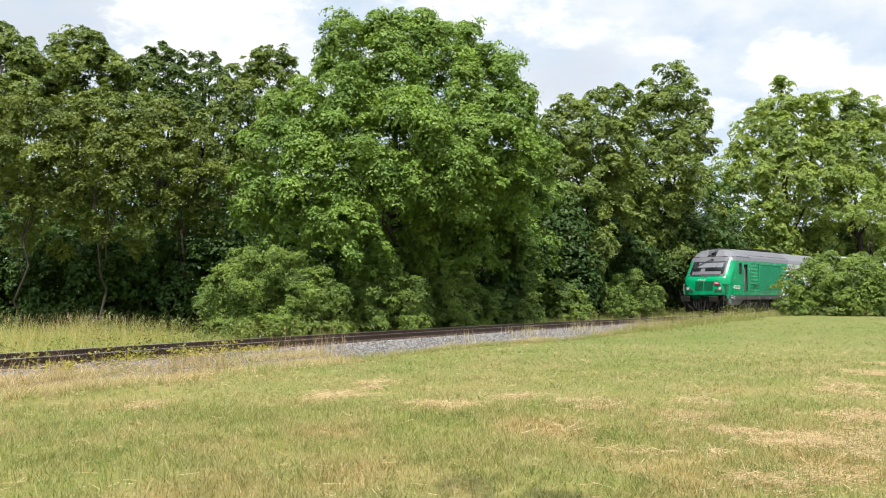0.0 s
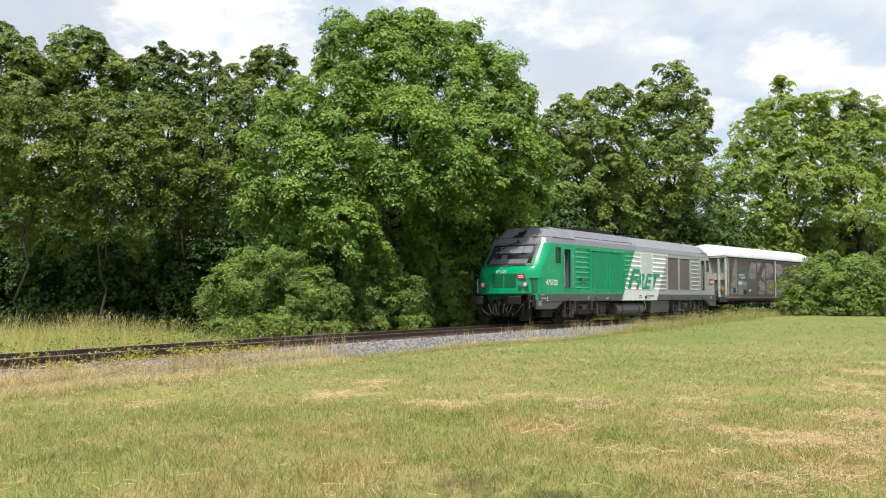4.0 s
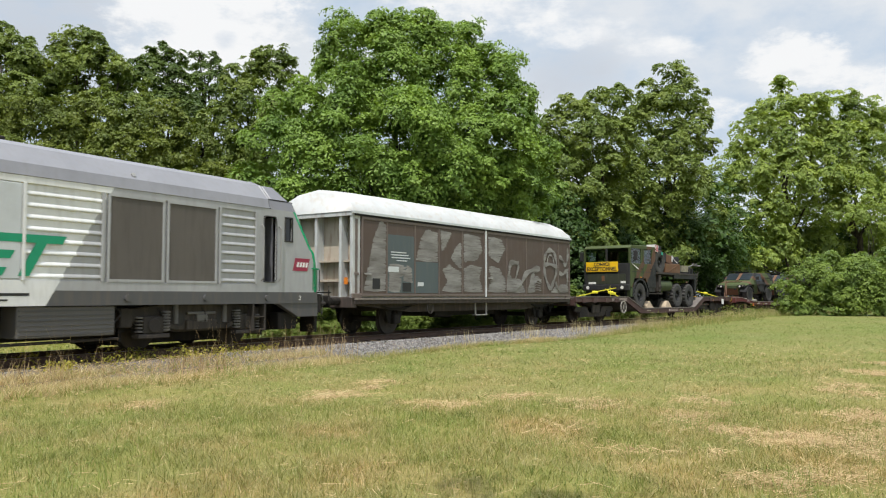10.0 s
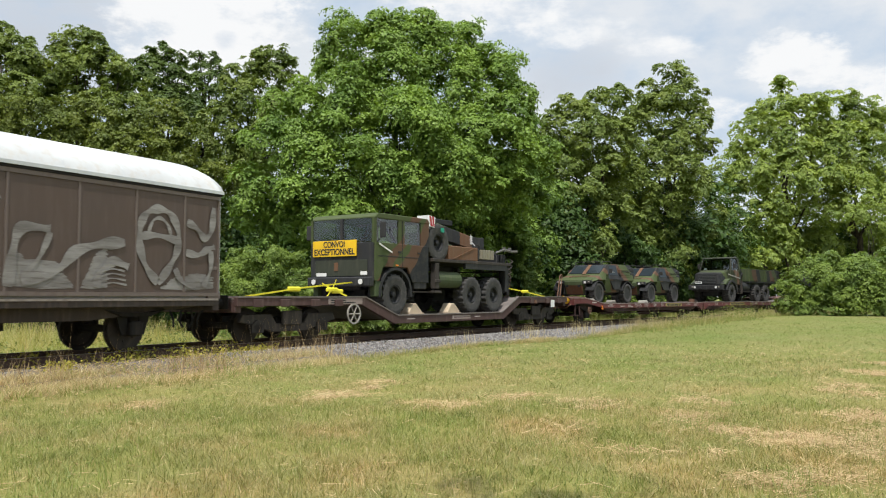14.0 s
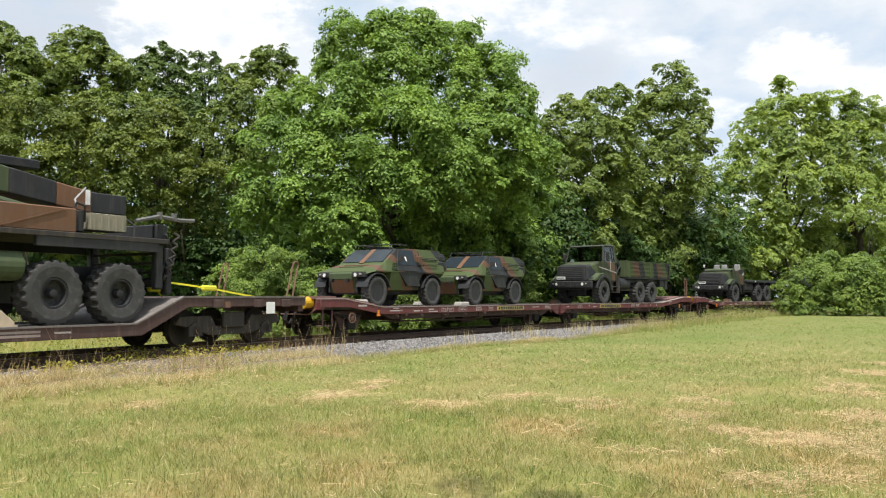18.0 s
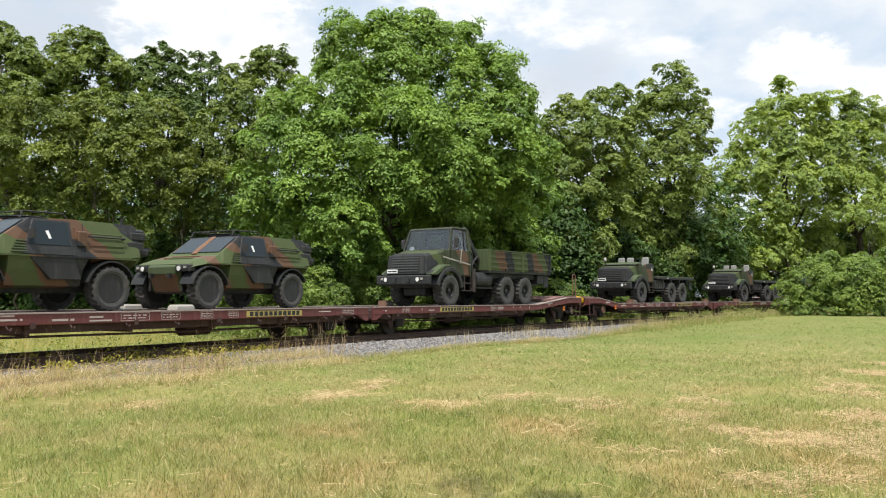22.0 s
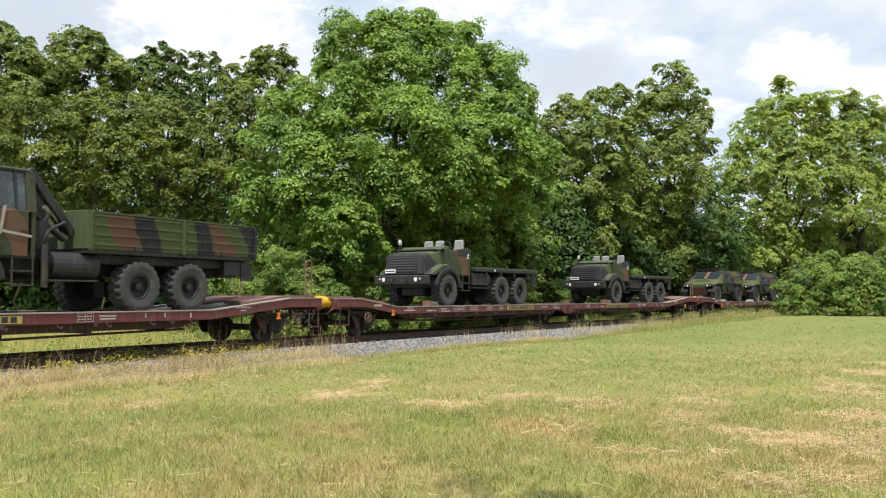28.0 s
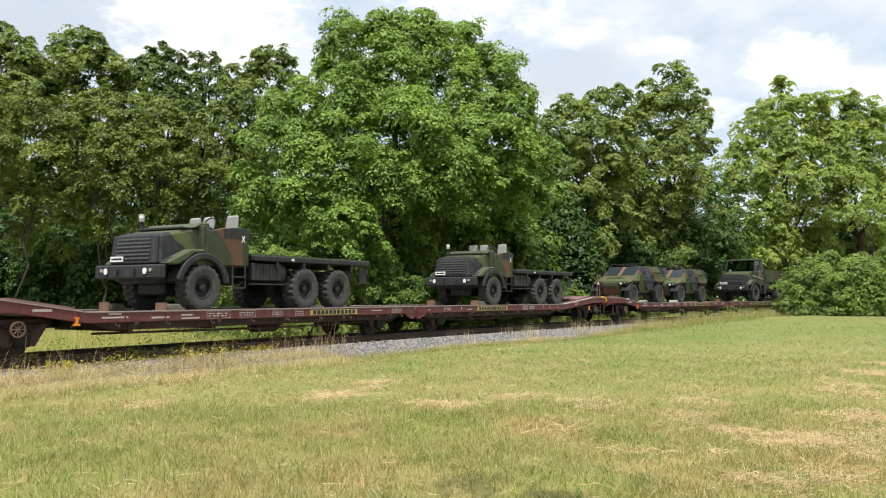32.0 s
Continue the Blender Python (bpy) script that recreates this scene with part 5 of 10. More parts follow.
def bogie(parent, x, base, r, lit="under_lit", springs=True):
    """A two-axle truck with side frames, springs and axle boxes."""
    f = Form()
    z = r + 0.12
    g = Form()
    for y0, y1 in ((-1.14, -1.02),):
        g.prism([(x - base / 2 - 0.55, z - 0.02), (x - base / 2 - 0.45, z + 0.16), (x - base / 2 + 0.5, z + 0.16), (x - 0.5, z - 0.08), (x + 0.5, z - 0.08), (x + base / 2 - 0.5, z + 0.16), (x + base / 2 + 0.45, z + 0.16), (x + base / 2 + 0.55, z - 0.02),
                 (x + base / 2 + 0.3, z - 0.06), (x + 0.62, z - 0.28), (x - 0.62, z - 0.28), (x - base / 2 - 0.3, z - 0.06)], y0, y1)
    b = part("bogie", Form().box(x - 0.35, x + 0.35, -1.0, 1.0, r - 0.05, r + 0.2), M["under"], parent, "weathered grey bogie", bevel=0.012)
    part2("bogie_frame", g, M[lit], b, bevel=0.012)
    for e in (-1, 1):
        xa = x + e * base / 2
        wheelset(parent, xa, r)
        for y in (-1.13, 1.13):
            s = 1 if y > 0 else -1
            part("axle_box", Form().cyl((xa, y - s * 0.2, r), (xa, y + s * 0.06, r), 0.15, 12).box(xa - 0.2, xa + 0.2, y - 0.06, y + 0.04, r - 0.17, r + 0.06), M[lit], b, bevel=0.01)
            if springs:
                for o in (-0.33, 0.33):
                    g = Form()
                    for k in range(6):
                        g.cyl((xa + o, y, r - 0.14 + k * 0.055), (xa + o, y, r - 0.105 + k * 0.055), 0.085, 10)
                    part("spring", g, M["under"], b)
            part("brake_block", Form().box(xa + e * (r + 0.03), xa + e * (r + 0.09), y * 0.67 - 0.05, y * 0.67 + 0.05, r - 0.15, r + 0.15), M["under"], b)
    return b


# ---- locomotive ----
LZ = [1.24, 1.55, 2.0, 2.26, 2.36, 2.8, 3.26]


def nose_x(z):
    """How far the cab's face lies behind the headstock at height z."""
    return float(np.interp(z, [0.95, 1.24, 2.15, 2.26, 2.36, 3.26, 3.50, 3.86, 3.98, 4.06], [0.03, 0.03, 0.08, 0.14, 0.26, 0.90, 1.0, 1.12, 1.35, 1.75]))


def roof_y(z):
    return float(np.interp(z, [3.26, 3.50, 3.86, 3.98, 4.06], [1.43, 1.36, 1.04, 0.72, 0.0]))


LOCO_A, LOCO_LEN = 9.65, 19.3


def loco_x(a):
    return a - LOCO_A


def side_shell(zs, xa, xb, y=1.43, t=0.04):
    """Side wall between two slanting ends; xa and xb give x for a height."""
    f = Form()
    for s in (-1,):
        for z0, z1 in zip(zs[:-1], zs[1:]):
            f.hexa([(xa(z0), s * (y - t), z0), (xb(z0), s * (y - t), z0), (xb(z0), s * y, z0), (xa(z0), s * y, z0)],
                   [(xa(z1), s * (y - t), z1), (xb(z1), s * (y - t), z1), (xb(z1), s * y, z1), (xa(z1), s * y, z1)])
    return f


def shell_holes(x0, x1, z0, z1, holes, y=1.43, t=0.04):
    """Side wall with rectangular openings (x0, x1, z0, z1) that go through it."""
    f = Form()
    xs = sorted({x0, x1, *[h[0] for h in holes], *[h[1] for h in holes]})
    zs = sorted({z0, z1, *[h[2] for h in holes], *[h[3] for h in holes]})
    for a, b in zip(xs[:-1], xs[1:]):
        for c, d in zip(zs[:-1], zs[1:]):
            if not any(h[0] <= a and b <= h[1] and h[2] <= c and d <= h[3] for h in holes):
                for s in (-1,):
                    f.box(a, b, min(s * (y - t), s * y), max(s * (y - t), s * y), c, d)
    return f


def make_loco():
    t = thing("locomotive", "green, white and silver diesel freight locomotive, slightly dusty", "locomotive")
    X = loco_x
    slant = lambda a0: (lambda z: X(a0 + 0.616 * (z - 0.98)))
    gw, wg = slant(7.39), slant(11.14)
    const = lambda a: (lambda z: X(a))
    # cab faces: rounded corner strip and the face itself, front and rear
    for end in (0, 1):
        ex = (lambda z, o: X(nose_x(z) + o)) if end == 0 else (lambda z, o: X(LOCO_LEN - nose_x(z) - o))
        f = Form()
        outs = [(0.0, 0.0), (0.0, 0.6), (0.03, 0.9), (0.10, 1.14), (0.20, 1.31), (0.34, 1.40), (0.46, 1.43)]
        ring = []
        zs = [1.0] + LZ
        for z in zs:
            pts = [(ex(z, o), -w, z) for o, w in reversed(outs)] + [(ex(z, o), w, z) for o, w in outs[1:]]
            ring.append(pts)
        n = len(ring[0])
        f.add([p for r in ring for p in r], [(i * n + j, i * n + j + 1, (i + 1) * n + j + 1, (i + 1) * n + j) for i in range(len(ring) - 1) for j in range(n - 1)])
        part("cab_face", f, M["green"], t, "glossy green raked cab front", smooth=True)
        # cab roof in grey: a band over the screen, two humps with a notch between, and the top
        sg = -1 if end == 0 else 1
        os_, ws_ = [o for o, _ in outs], [w for _, w in outs]
        P = (lambda a, y, z: (X(a), y, z)) if end == 0 else (lambda a, y, z: (X(LOCO_LEN - a), y, z))
        back = 3.25 if end == 0 else 2.2
        g = Form()
        ring = []
        for z in (3.26, 3.50):
            w = roof_y(z)
            k = w / 1.43
            pts = [(ex(z, o), -ww * k, z) for o, ww in reversed(outs)] + [(ex(z, o), ww * k, z) for o, ww in outs[1:]]
            ring.append([P(back, -w, z)] + pts + [P(back, w, z)])
        n = len(ring[0])
        g.add([p for r in ring for p in r], [(j, j + 1, n + j + 1, n + j) for j in range(n - 1)] + [tuple(range(n, 2 * n))])
        part("roof_band", g, M["roof_grey"], t, "grey band round the top of the cab")
        for q in (-1, 1):
            h = Form()
            lo = [P(1.02, q * 0.26, 3.505), P(1.04, q * 0.85, 3.505), P(1.16, q * 1.14, 3.505), P(1.45, q * 1.335, 3.505), P(2.1, q * 1.345, 3.505), P(2.1, q * 0.26, 3.505)]
            hi = [P(1.42, q * 0.30, 3.93), P(1.44, q * 0.62, 3.92), P(1.50, q * 0.85, 3.89), P(1.68, q * 1.02, 3.86), P(2.1, q * 1.04, 3.86), P(2.1, q * 0.30, 3.97)]
            n = len(lo)
            h.add(lo + hi, [(i, (i + 1) % n, n + (i + 1) % n, n + i) for i in range(n)] + [tuple(range(n)), (n, n + 1, n + 2, n + 3, n + 4, n + 5)])
            part("roof_hump", h, M["roof_grey"], t, "angular grey hump of the cab roof", bevel=0.02)
        part("roof_notch", Form().hexa([P(1.03, -0.27, 3.502), P(1.03, 0.27, 3.502), P(2.1, 0.27, 3.502), P(2.1, -0.27, 3.502)], [P(1.25, -0.27, 3.60), P(1.25, 0.27, 3.60), P(2.1, 0.27, 3.78), P(2.1, -0.27, 3.78)]), M["under"], t, "dark notch between the roof humps")
        part("cab_roof", Form().prism_x([(-1.345, 3.505), (-1.04, 3.86), (-0.72, 3.98), (0, 4.04), (0.72, 3.98), (1.04, 3.86), (1.345, 3.505)], *sorted((P(2.1, 0, 0)[0], P(back, 0, 0)[0]))), M["roof_grey"], t, "grey sloping cab roof", bevel=0.015)
        part("band_seam", Form().tube([P(back, -1.365, 3.50), P(1.5, -1.365, 3.50), P(1.2, -1.26, 3.50), P(1.02, -0.9, 3.50), P(1.0, 0, 3.50), P(1.02, 0.9, 3.50), P(1.2, 1.26, 3.50), P(back, 1.365, 3.50)], 0.012), M["black"], t)
        part("horn", Form().cyl(P(1.32, 0.05, 3.68), P(1.75, 0.05, 3.80), 0.075, 12, 0.04), M["under"], t)

        def face(z, y, d):
            return (ex(z, float(np.interp(abs(y), ws_, os_))) + sg * d, y, z)

        def pane(f, z0, z1, w0, w1, d0, d1, y0=-1.0, y1=1.0, n=8):
            """A sheet that follows the rounded face, w0 and w1 wide at its foot and head."""
            vs = []
            for i in range(n + 1):
                k = y0 + (y1 - y0) * i / n
                vs += [face(z0, k * w0, d0), face(z1, k * w1, d0), face(z1, k * w1, d1), face(z0, k * w0, d1)]
            fs = [(4 * i + c, 4 * i + (c + 1) % 4, 4 * i + 4 + (c + 1) % 4, 4 * i + 4 + c) for i in range(n) for c in range(4)]
            return f.add(vs, fs + [(0, 1, 2, 3), (4 * n, 4 * n + 3, 4 * n + 2, 4 * n + 1)])

        w = part("windscreen", pane(Form(), 2.42, 3.22, 1.06, 1.02, 0.004, 0.016), M["glass"], t, "dark reflective windscreen", smooth=True)
        fr = Form()
        pane(fr, 2.36, 2.43, 1.13, 1.12, 0.0, 0.028)
        pane(fr, 3.20, 3.26, 1.10, 1.10, 0.0, 0.028)
        pane(fr, 2.43, 3.20, 1.12, 1.10, 0.0, 0.028, -1.0, -0.945, 2)
        pane(fr, 2.43, 3.20, 1.12, 1.10, 0.0, 0.028, 0.945, 1.0, 2)
        part("screen_frame", fr, M["screen_grey"], w, "grey windscreen surround")
        part("sun_blind", pane(Form(), 2.86, 3.14, 1.0, 1.0, 0.0165, 0.018, -0.90, 0.62, 6), M["blind"], w, "pale blind behind the windscreen")
        part("desk", pane(Form(), 2.44, 2.62, 1.0, 1.0, 0.0165, 0.018, -0.9, 0.9, 6), M["screen_grey"], w, "grey driving desk seen through the glass")
        part("seat_back", pane(Form(), 2.62, 2.80, 1.0, 1.0, 0.0165, 0.018, 0.12, 0.40, 3), M["screen_grey"], w, "grey seat back seen through the glass")
        part("wiper_motor", Form().cyl(face(3.32, -0.16, 0.0), face(3.34, -0.16, 0.12), 0.055, 10), M["black"], w)
        part("wiper", Form().tube([face(3.36, -0.20, 0.11), face(3.24, 0.10, 0.10), face(2.98, 0.62, 0.05)], 0.020), M["black"], w)
        part("wiper_blade", Form().tube([face(3.10, 0.50, 0.04), face(2.72, 0.78, 0.04)], 0.014), M["black"], w)
        part("screen_rail", Form().tube([face(2.40, -0.90, 0.10), face(2.40, 0.0, 0.11), face(2.40, 0.90, 0.10)], 0.022), M["under_lit"], t, "rail across the foot of the windscreen")
        for y in (-0.86, 0.0, 0.86):
            part("rail_stay", Form().tube([face(2.34, y, 0.0), face(2.40, y, 0.10)], 0.02), M["under_lit"], t)
        part("face_crease", Form().tube([face(2.33, y, 0.004) for y in (-1.40, -1.31, -1.14, -0.9, -0.6, 0, 0.6, 0.9, 1.14, 1.31, 1.40)], 0.008), M["nose_grille"], t, "fine joint across the cab front")
        # nose grilles, lamps, rails, badge
        for y0 in (-0.56, 0.03):
            gr = Form()
            for k in range(18):
                z = 1.50 + k * 0.029
                gr.hexa([face(z, y0, 0.0), face(z, y0 + 0.53, 0.0), face(z + 0.018, y0 + 0.53, 0.0), face(z + 0.018, y0, 0.0)], [face(z, y0, 0.016), face(z, y0 + 0.53, 0.016), face(z + 0.018, y0 + 0.53, 0.016), face(z + 0.018, y0, 0.016)])
            gr = part("nose_grille", gr, M["nose_grille"], t, "dark green grille in the nose")
            part("backing", Form().hexa([face(1.49, y0, 0.0), face(1.49, y0 + 0.53, 0.0), face(2.03, y0 + 0.53, 0.0), face(2.03, y0, 0.0)], [face(1.49, y0, 0.006), face(1.49, y0 + 0.53, 0.006), face(2.03, y0 + 0.53, 0.006), face(2.03, y0, 0.006)]), M["grille_gap_shade"], gr)
        for y in (-1.0, 1.0):
            o = 0.03
            s = -1 if end == 0 else 1
            hx = ex(1.6, 0.02)
            h = part("headlight", Form().cyl((hx, y, 1.60), (hx + s * 0.045, y, 1.60), 0.12, 16), M["screen_grey"], t)
            part("lens", Form().cyl((hx + s * 0.04, y, 1.60), (hx + s * 0.06, y, 1.60), 0.085, 16, 0.07), M["lamp_glass"], h, "clear round headlamp lens")
            part("marker_lamp", Form().cyl((hx, y * 0.76, 1.50), (hx + s * 0.06, y * 0.76, 1.50), 0.078, 14), M["lamp_red"], t)
            part("grab_rail", Form().tube([(ex(1.25, 0.12) + s * 0.05, y * 1.30, 1.27), (ex(1.25, 0.12) + s * 0.05, y * 1.30, 1.85)], 0.016), M["panel_pale"] if y > 0 else M["under_lit"], t)
            q = 1 if y > 0 else -1
            f = Form()
            f.hexa([(ex(1.3, 0.12), q * 1.13, 1.27), (ex(1.3, 0.20), q * 1.34, 1.27), (ex(1.3, 0.52), q * 1.445, 1.27), (ex(1.3, 0.52), q * 1.13, 1.27)],
                   [(ex(1.3, 0.12), q * 1.13, 1.84), (ex(1.3, 0.20), q * 1.34, 1.84), (ex(1.3, 0.52), q * 1.445, 1.84), (ex(1.3, 0.52), q * 1.13, 1.84)])
            bk = part("socket_box", f, M["nose_grille"], t, "dark green socket recess beside the headlamp", bevel=0.015)
            part("shelf", Form().hexa([(ex(1.3, 0.08), q * 1.10, 1.84), (ex(1.3, 0.17), q * 1.36, 1.84), (ex(1.3, 0.56), q * 1.46, 1.84), (ex(1.3, 0.56), q * 1.10, 1.84)],
                                      [(ex(1.3, 0.08), q * 1.10, 1.87), (ex(1.3, 0.17), q * 1.36, 1.87), (ex(1.3, 0.56), q * 1.46, 1.87), (ex(1.3, 0.56), q * 1.10, 1.87)]), M["green"], bk, "bright green lip")
            part("front_step_rail", Form().tube([(hx + s * 0.34, y * 1.33, 1.02), (hx + s * 0.34, y * 1.33, 1.42)], 0.022), M["under_lit"], t)
        part("top_lamp", Form().cyl((ex(2.3, 0.03), 0, 2.29), (ex(2.3, 0.03) + (-0.08 if end == 0 else 0.08), 0, 2.29), 0.09, 14), M["tank"], t)
        part("step_board", Form().box(*sorted((X(0.0 if end == 0 else LOCO_LEN) + (0.12 if end == 0 else -0.12), X(0.0 if end == 0 else LOCO_LEN) + (-0.35 if end == 0 else 0.35))), -1.35, 1.35, 1.22, 1.255), M["under"], t)
        # headstock, buffers, guard irons
        hx = X(0.05) if end == 0 else X(LOCO_LEN - 0.05)
        s = -1 if end == 0 else 1
        part("headstock", Form().box(*sorted((hx, hx - s * 0.5)), -1.33, 1.33, 0.72, 1.2), M["under"], t, bevel=0.02)
        buffer_pair(t, hx, 0.99, s, 0.3)
        part("guard_iron", Form().box(*sorted((hx, hx - s * 0.12)), -1.2, -0.7, 0.2, 0.72).box(*sorted((hx, hx - s * 0.12)), 0.7, 1.2, 0.2, 0.72), M["under"], t, bevel=0.015)
        for y in (-1.28, -0.45, 0.45, 1.28):
            part("end_pipe", Form().tube([(hx + s * 0.06, y, 1.2), (hx + s * 0.12, y, 1.05), (hx + s * 0.12, y * 0.98, 0.66)], 0.02), M["tank"], t)
            part("cock", Form().cyl((hx + s * 0.02, y, 0.95), (hx + s * 0.2, y, 0.95), 0.05, 8).box(*sorted((hx + s * 0.14, hx + s * 0.2)), y - 0.02, y + 0.1, 0.93, 0.97), M["under_lit"], t)
        part("coupler_box", Form().box(*sorted((hx, hx + s * 0.1)), -0.28, 0.28, 0.82, 1.14), M["under_lit"], t, bevel=0.015)
        for y in (-1.1, -0.62, -0.2, 0.25, 0.6, 1.05):
            part("hose", Form().tube([(hx + s * 0.05, y * 0.9, 0.95), (hx + s * 0.26, y * 0.92, 0.80), (hx + s * 0.28, y * 0.7, 0.52), (hx + s * 0.16, y * 0.5, 0.38), (hx + s * 0.10, y * 0.4, 0.55)], 0.03), M["black"], t)
            part("cable", Form().tube([(hx, y, 1.1), (hx + s * 0.14, y * 0.97, 0.9), (hx + s * 0.17, y * 0.9, 0.62), (hx + s * 0.08, y * 0.85, 0.48)], 0.024), M["under_lit"], t)
        for y in (-1.25, 1.25):
            q = 1 if y > 0 else -1
            part("step_ladder", Form().box(*sorted((X(2.35 if end == 0 else LOCO_LEN - 2.35), X(2.75 if end == 0 else LOCO_LEN - 2.75))), min(y, y + q * 0.18), max(y, y + q * 0.18), 0.34, 0.37)
                 .box(*sorted((X(2.35 if end == 0 else LOCO_LEN - 2.35), X(2.75 if end == 0 else LOCO_LEN - 2.75))), min(y, y + q * 0.18), max(y, y + q * 0.18), 0.64, 0.67)
                 .box(*sorted((X(2.33 if end == 0 else LOCO_LEN - 2.33), X(2.37 if end == 0 else LOCO_LEN - 2.37))), min(y, y + q * 0.18), max(y, y + q * 0.18), 0.32, 0.98)
                 .box(*sorted((X(2.73 if end == 0 else LOCO_LEN - 2.73), X(2.77 if end == 0 else LOCO_LEN - 2.77))), min(y, y + q * 0.18), max(y, y + q * 0.18), 0.32, 0.98), M["under_lit"], t)
            part("cab_skirt", Form().prism([(X(0.3), 1.0), (X(0.3), 0.64), (X(1.6), 0.64), (X(2.35), 0.98)] if end == 0 else [(X(19.0), 1.0), (X(19.0), 0.62), (X(18.2), 0.62), (X(17.4), 0.98)], min(y, y + q * 0.16), max(y, y + q * 0.16)), M["sill_grey"], t, bevel=0.01)
            part("skirt_box", Form().box(*sorted((X(0.75 if end == 0 else 18.3), X(1.6 if end == 0 else 17.6))), min(y * 0.8, y * 1.02), max(y * 0.8, y * 1.02), 0.32, 0.74), M["under"], t, bevel=0.015)
    # side walls
    zs = [1.24, 2.0, 2.26, 2.36, 2.8, 3.26]
    fx = lambda z: X(nose_x(z) + 0.46)
    rx = lambda z: X(LOCO_LEN - nose_x(z) - 0.46)
    part2("cab_side", side_shell(zs, fx, const(1.62)), M["green"], t)
    door = (X(2.27), X(2.81), 1.46, 3.06)
    win = (X(1.66), X(1.97), 2.50, 3.08)
    part2("cab_side", shell_holes(X(1.62), X(3.14), 1.24, 3.26, [door, win]), M["green"], t)
    rdoor = (X(16.87), X(17.33), 1.48, 3.08)
    rwin = (X(17.66), X(17.90), 2.52, 3.08)
    part2("cab_side", shell_holes(X(16.62), X(17.95), 1.24, 3.26, [rdoor, rwin]), M["loco_silver"], t)
    part2("cab_side", side_shell(zs, const(17.95), rx), M["loco_silver"], t)
    for (a, b, c, d), lab in ((win, "cab side window"), (rwin, "cab side window")):
        for s in (-1, 1):
            y = s * 1.40
            w = part("side_window", Form().box(a, b, y - 0.006, y + 0.006, c, d), M["dim_glass"], t, lab)
            fr = Form()
            for q in ((a - 0.03, b + 0.03, c - 0.03, c), (a - 0.03, b + 0.03, d, d + 0.03), (a - 0.03, a, c, d), (b, b + 0.03, c, d)):
                fr.box(q[0], q[1], min(s * 1.425, s * 1.45), max(s * 1.425, s * 1.45), q[2], q[3])
            part("window_frame", fr, M["black"], w)
    for (a, b, c, d) in (door, rdoor):
        for s in (-1, 1):
            # lining of the open doorway
            li = Form().box(a - 0.3, b + 0.3, min(s * 0.62, s * 0.66), max(s * 0.62, s * 0.66), c - 0.05, d + 0.05)
            li.box(a - 0.32, a - 0.30, min(s * 0.66, s * 1.39), max(s * 0.66, s * 1.39), c, d).box(b + 0.30, b + 0.32, min(s * 0.66, s * 1.39), max(s * 0.66, s * 1.39), c, d)
            li.box(a - 0.3, b + 0.3, min(s * 0.66, s * 1.39), max(s * 0.66, s * 1.39), c - 0.05, c - 0.02).box(a - 0.3, b + 0.3, min(s * 0.66, s * 1.39), max(s * 0.66, s * 1.39), d + 0.02, d + 0.05)
            part("doorway", li, M["inside"], t, "open cab doorway, dark inside")
            leaf = Form().box(b - 0.10, b - 0.05, min(s * 0.85, s * 1.36), max(s * 0.85, s * 1.36), c, d - 0.02)
            part("door_leaf", leaf, M["screen_grey"], t, "cab door swung inwards")
            w = 0.07
            ring = [(a + w, c), (b - w, c), (b, c + w), (b, d - w), (b - w, d), (a + w, d), (a, d - w), (a, c + w), (a + w, c)]
            part("door_frame", Form().tube([(x, s * 1.434, z) for x, z in ring], 0.013), M["green_dark"] if a == door[0] else M["sill_grey"], t, "rounded frame of the doorway")
            for hx in (a - 0.07, b + 0.09):
                part("handrail", Form().tube([(hx, s * 1.43, c + 0.02), (hx, s * 1.5, c + 0.1), (hx, s * 1.5, d - 0.3), (hx, s * 1.43, d - 0.22)], 0.016), M["steel"], t)
    # machine room walls, recessed behind louvres and grilles
    part2("side_wall", side_shell([1.24, 3.26], const(3.14), gw, 1.40), M["green"], t)
    part2("side_wall", side_shell([1.24, 3.26], gw, wg, 1.40), M["loco_white"], t, "white side band with slanting ends")
    part2("side_wall", side_shell([1.24, 3.26], wg, const(16.62), 1.40), M["loco_silver"], t)
    for zz0, zz1 in ((3.14, 3.26), (1.24, 1.42)):
        part2("side_rail", side_shell([zz0, zz1], const(3.14), gw, 1.43, 0.03), M["green"], t)
        part2("side_rail", side_shell([zz0, zz1], gw, wg, 1.43, 0.03), M["loco_white"], t)
        part2("side_rail", side_shell([zz0, zz1], wg, const(16.62), 1.43, 0.03), M["loco_silver"], t)
    part2("sill", side_shell([0.96, 1.24], const(0.35), lambda z: gw(z), 1.43, 0.06), M["sill_grey"], t, "dusty dark grey sole bar")
    part2("sill", side_shell([0.96, 1.24], gw, wg, 1.43, 0.06), M["loco_white"], t)
    part2("sill", side_shell([0.96, 1.24], wg, const(18.95), 1.43, 0.06), M["sill_grey"], t, "dusty dark grey sole bar")

    def colour_at(a, z):
        if a < 7.39 + 0.616 * (z - 0.98):
            return "green"
        return "loco_white" if a < 11.14 + 0.616 * (z - 0.98) else "loco_silver"

    # louvre slats, split where the paint changes
    for a0, a1 in ((3.2, 4.38), (7.70, 9.38), (10.70, 12.28), (15.46, 16.58)):
        for k in range(8):
            z = 1.46 + k * 0.21
            cuts = [a0] + [c for c in (7.39 + 0.616 * (z - 0.9), 11.14 + 0.616 * (z - 0.9)) if a0 + 0.03 < c < a1 - 0.03] + [a1]
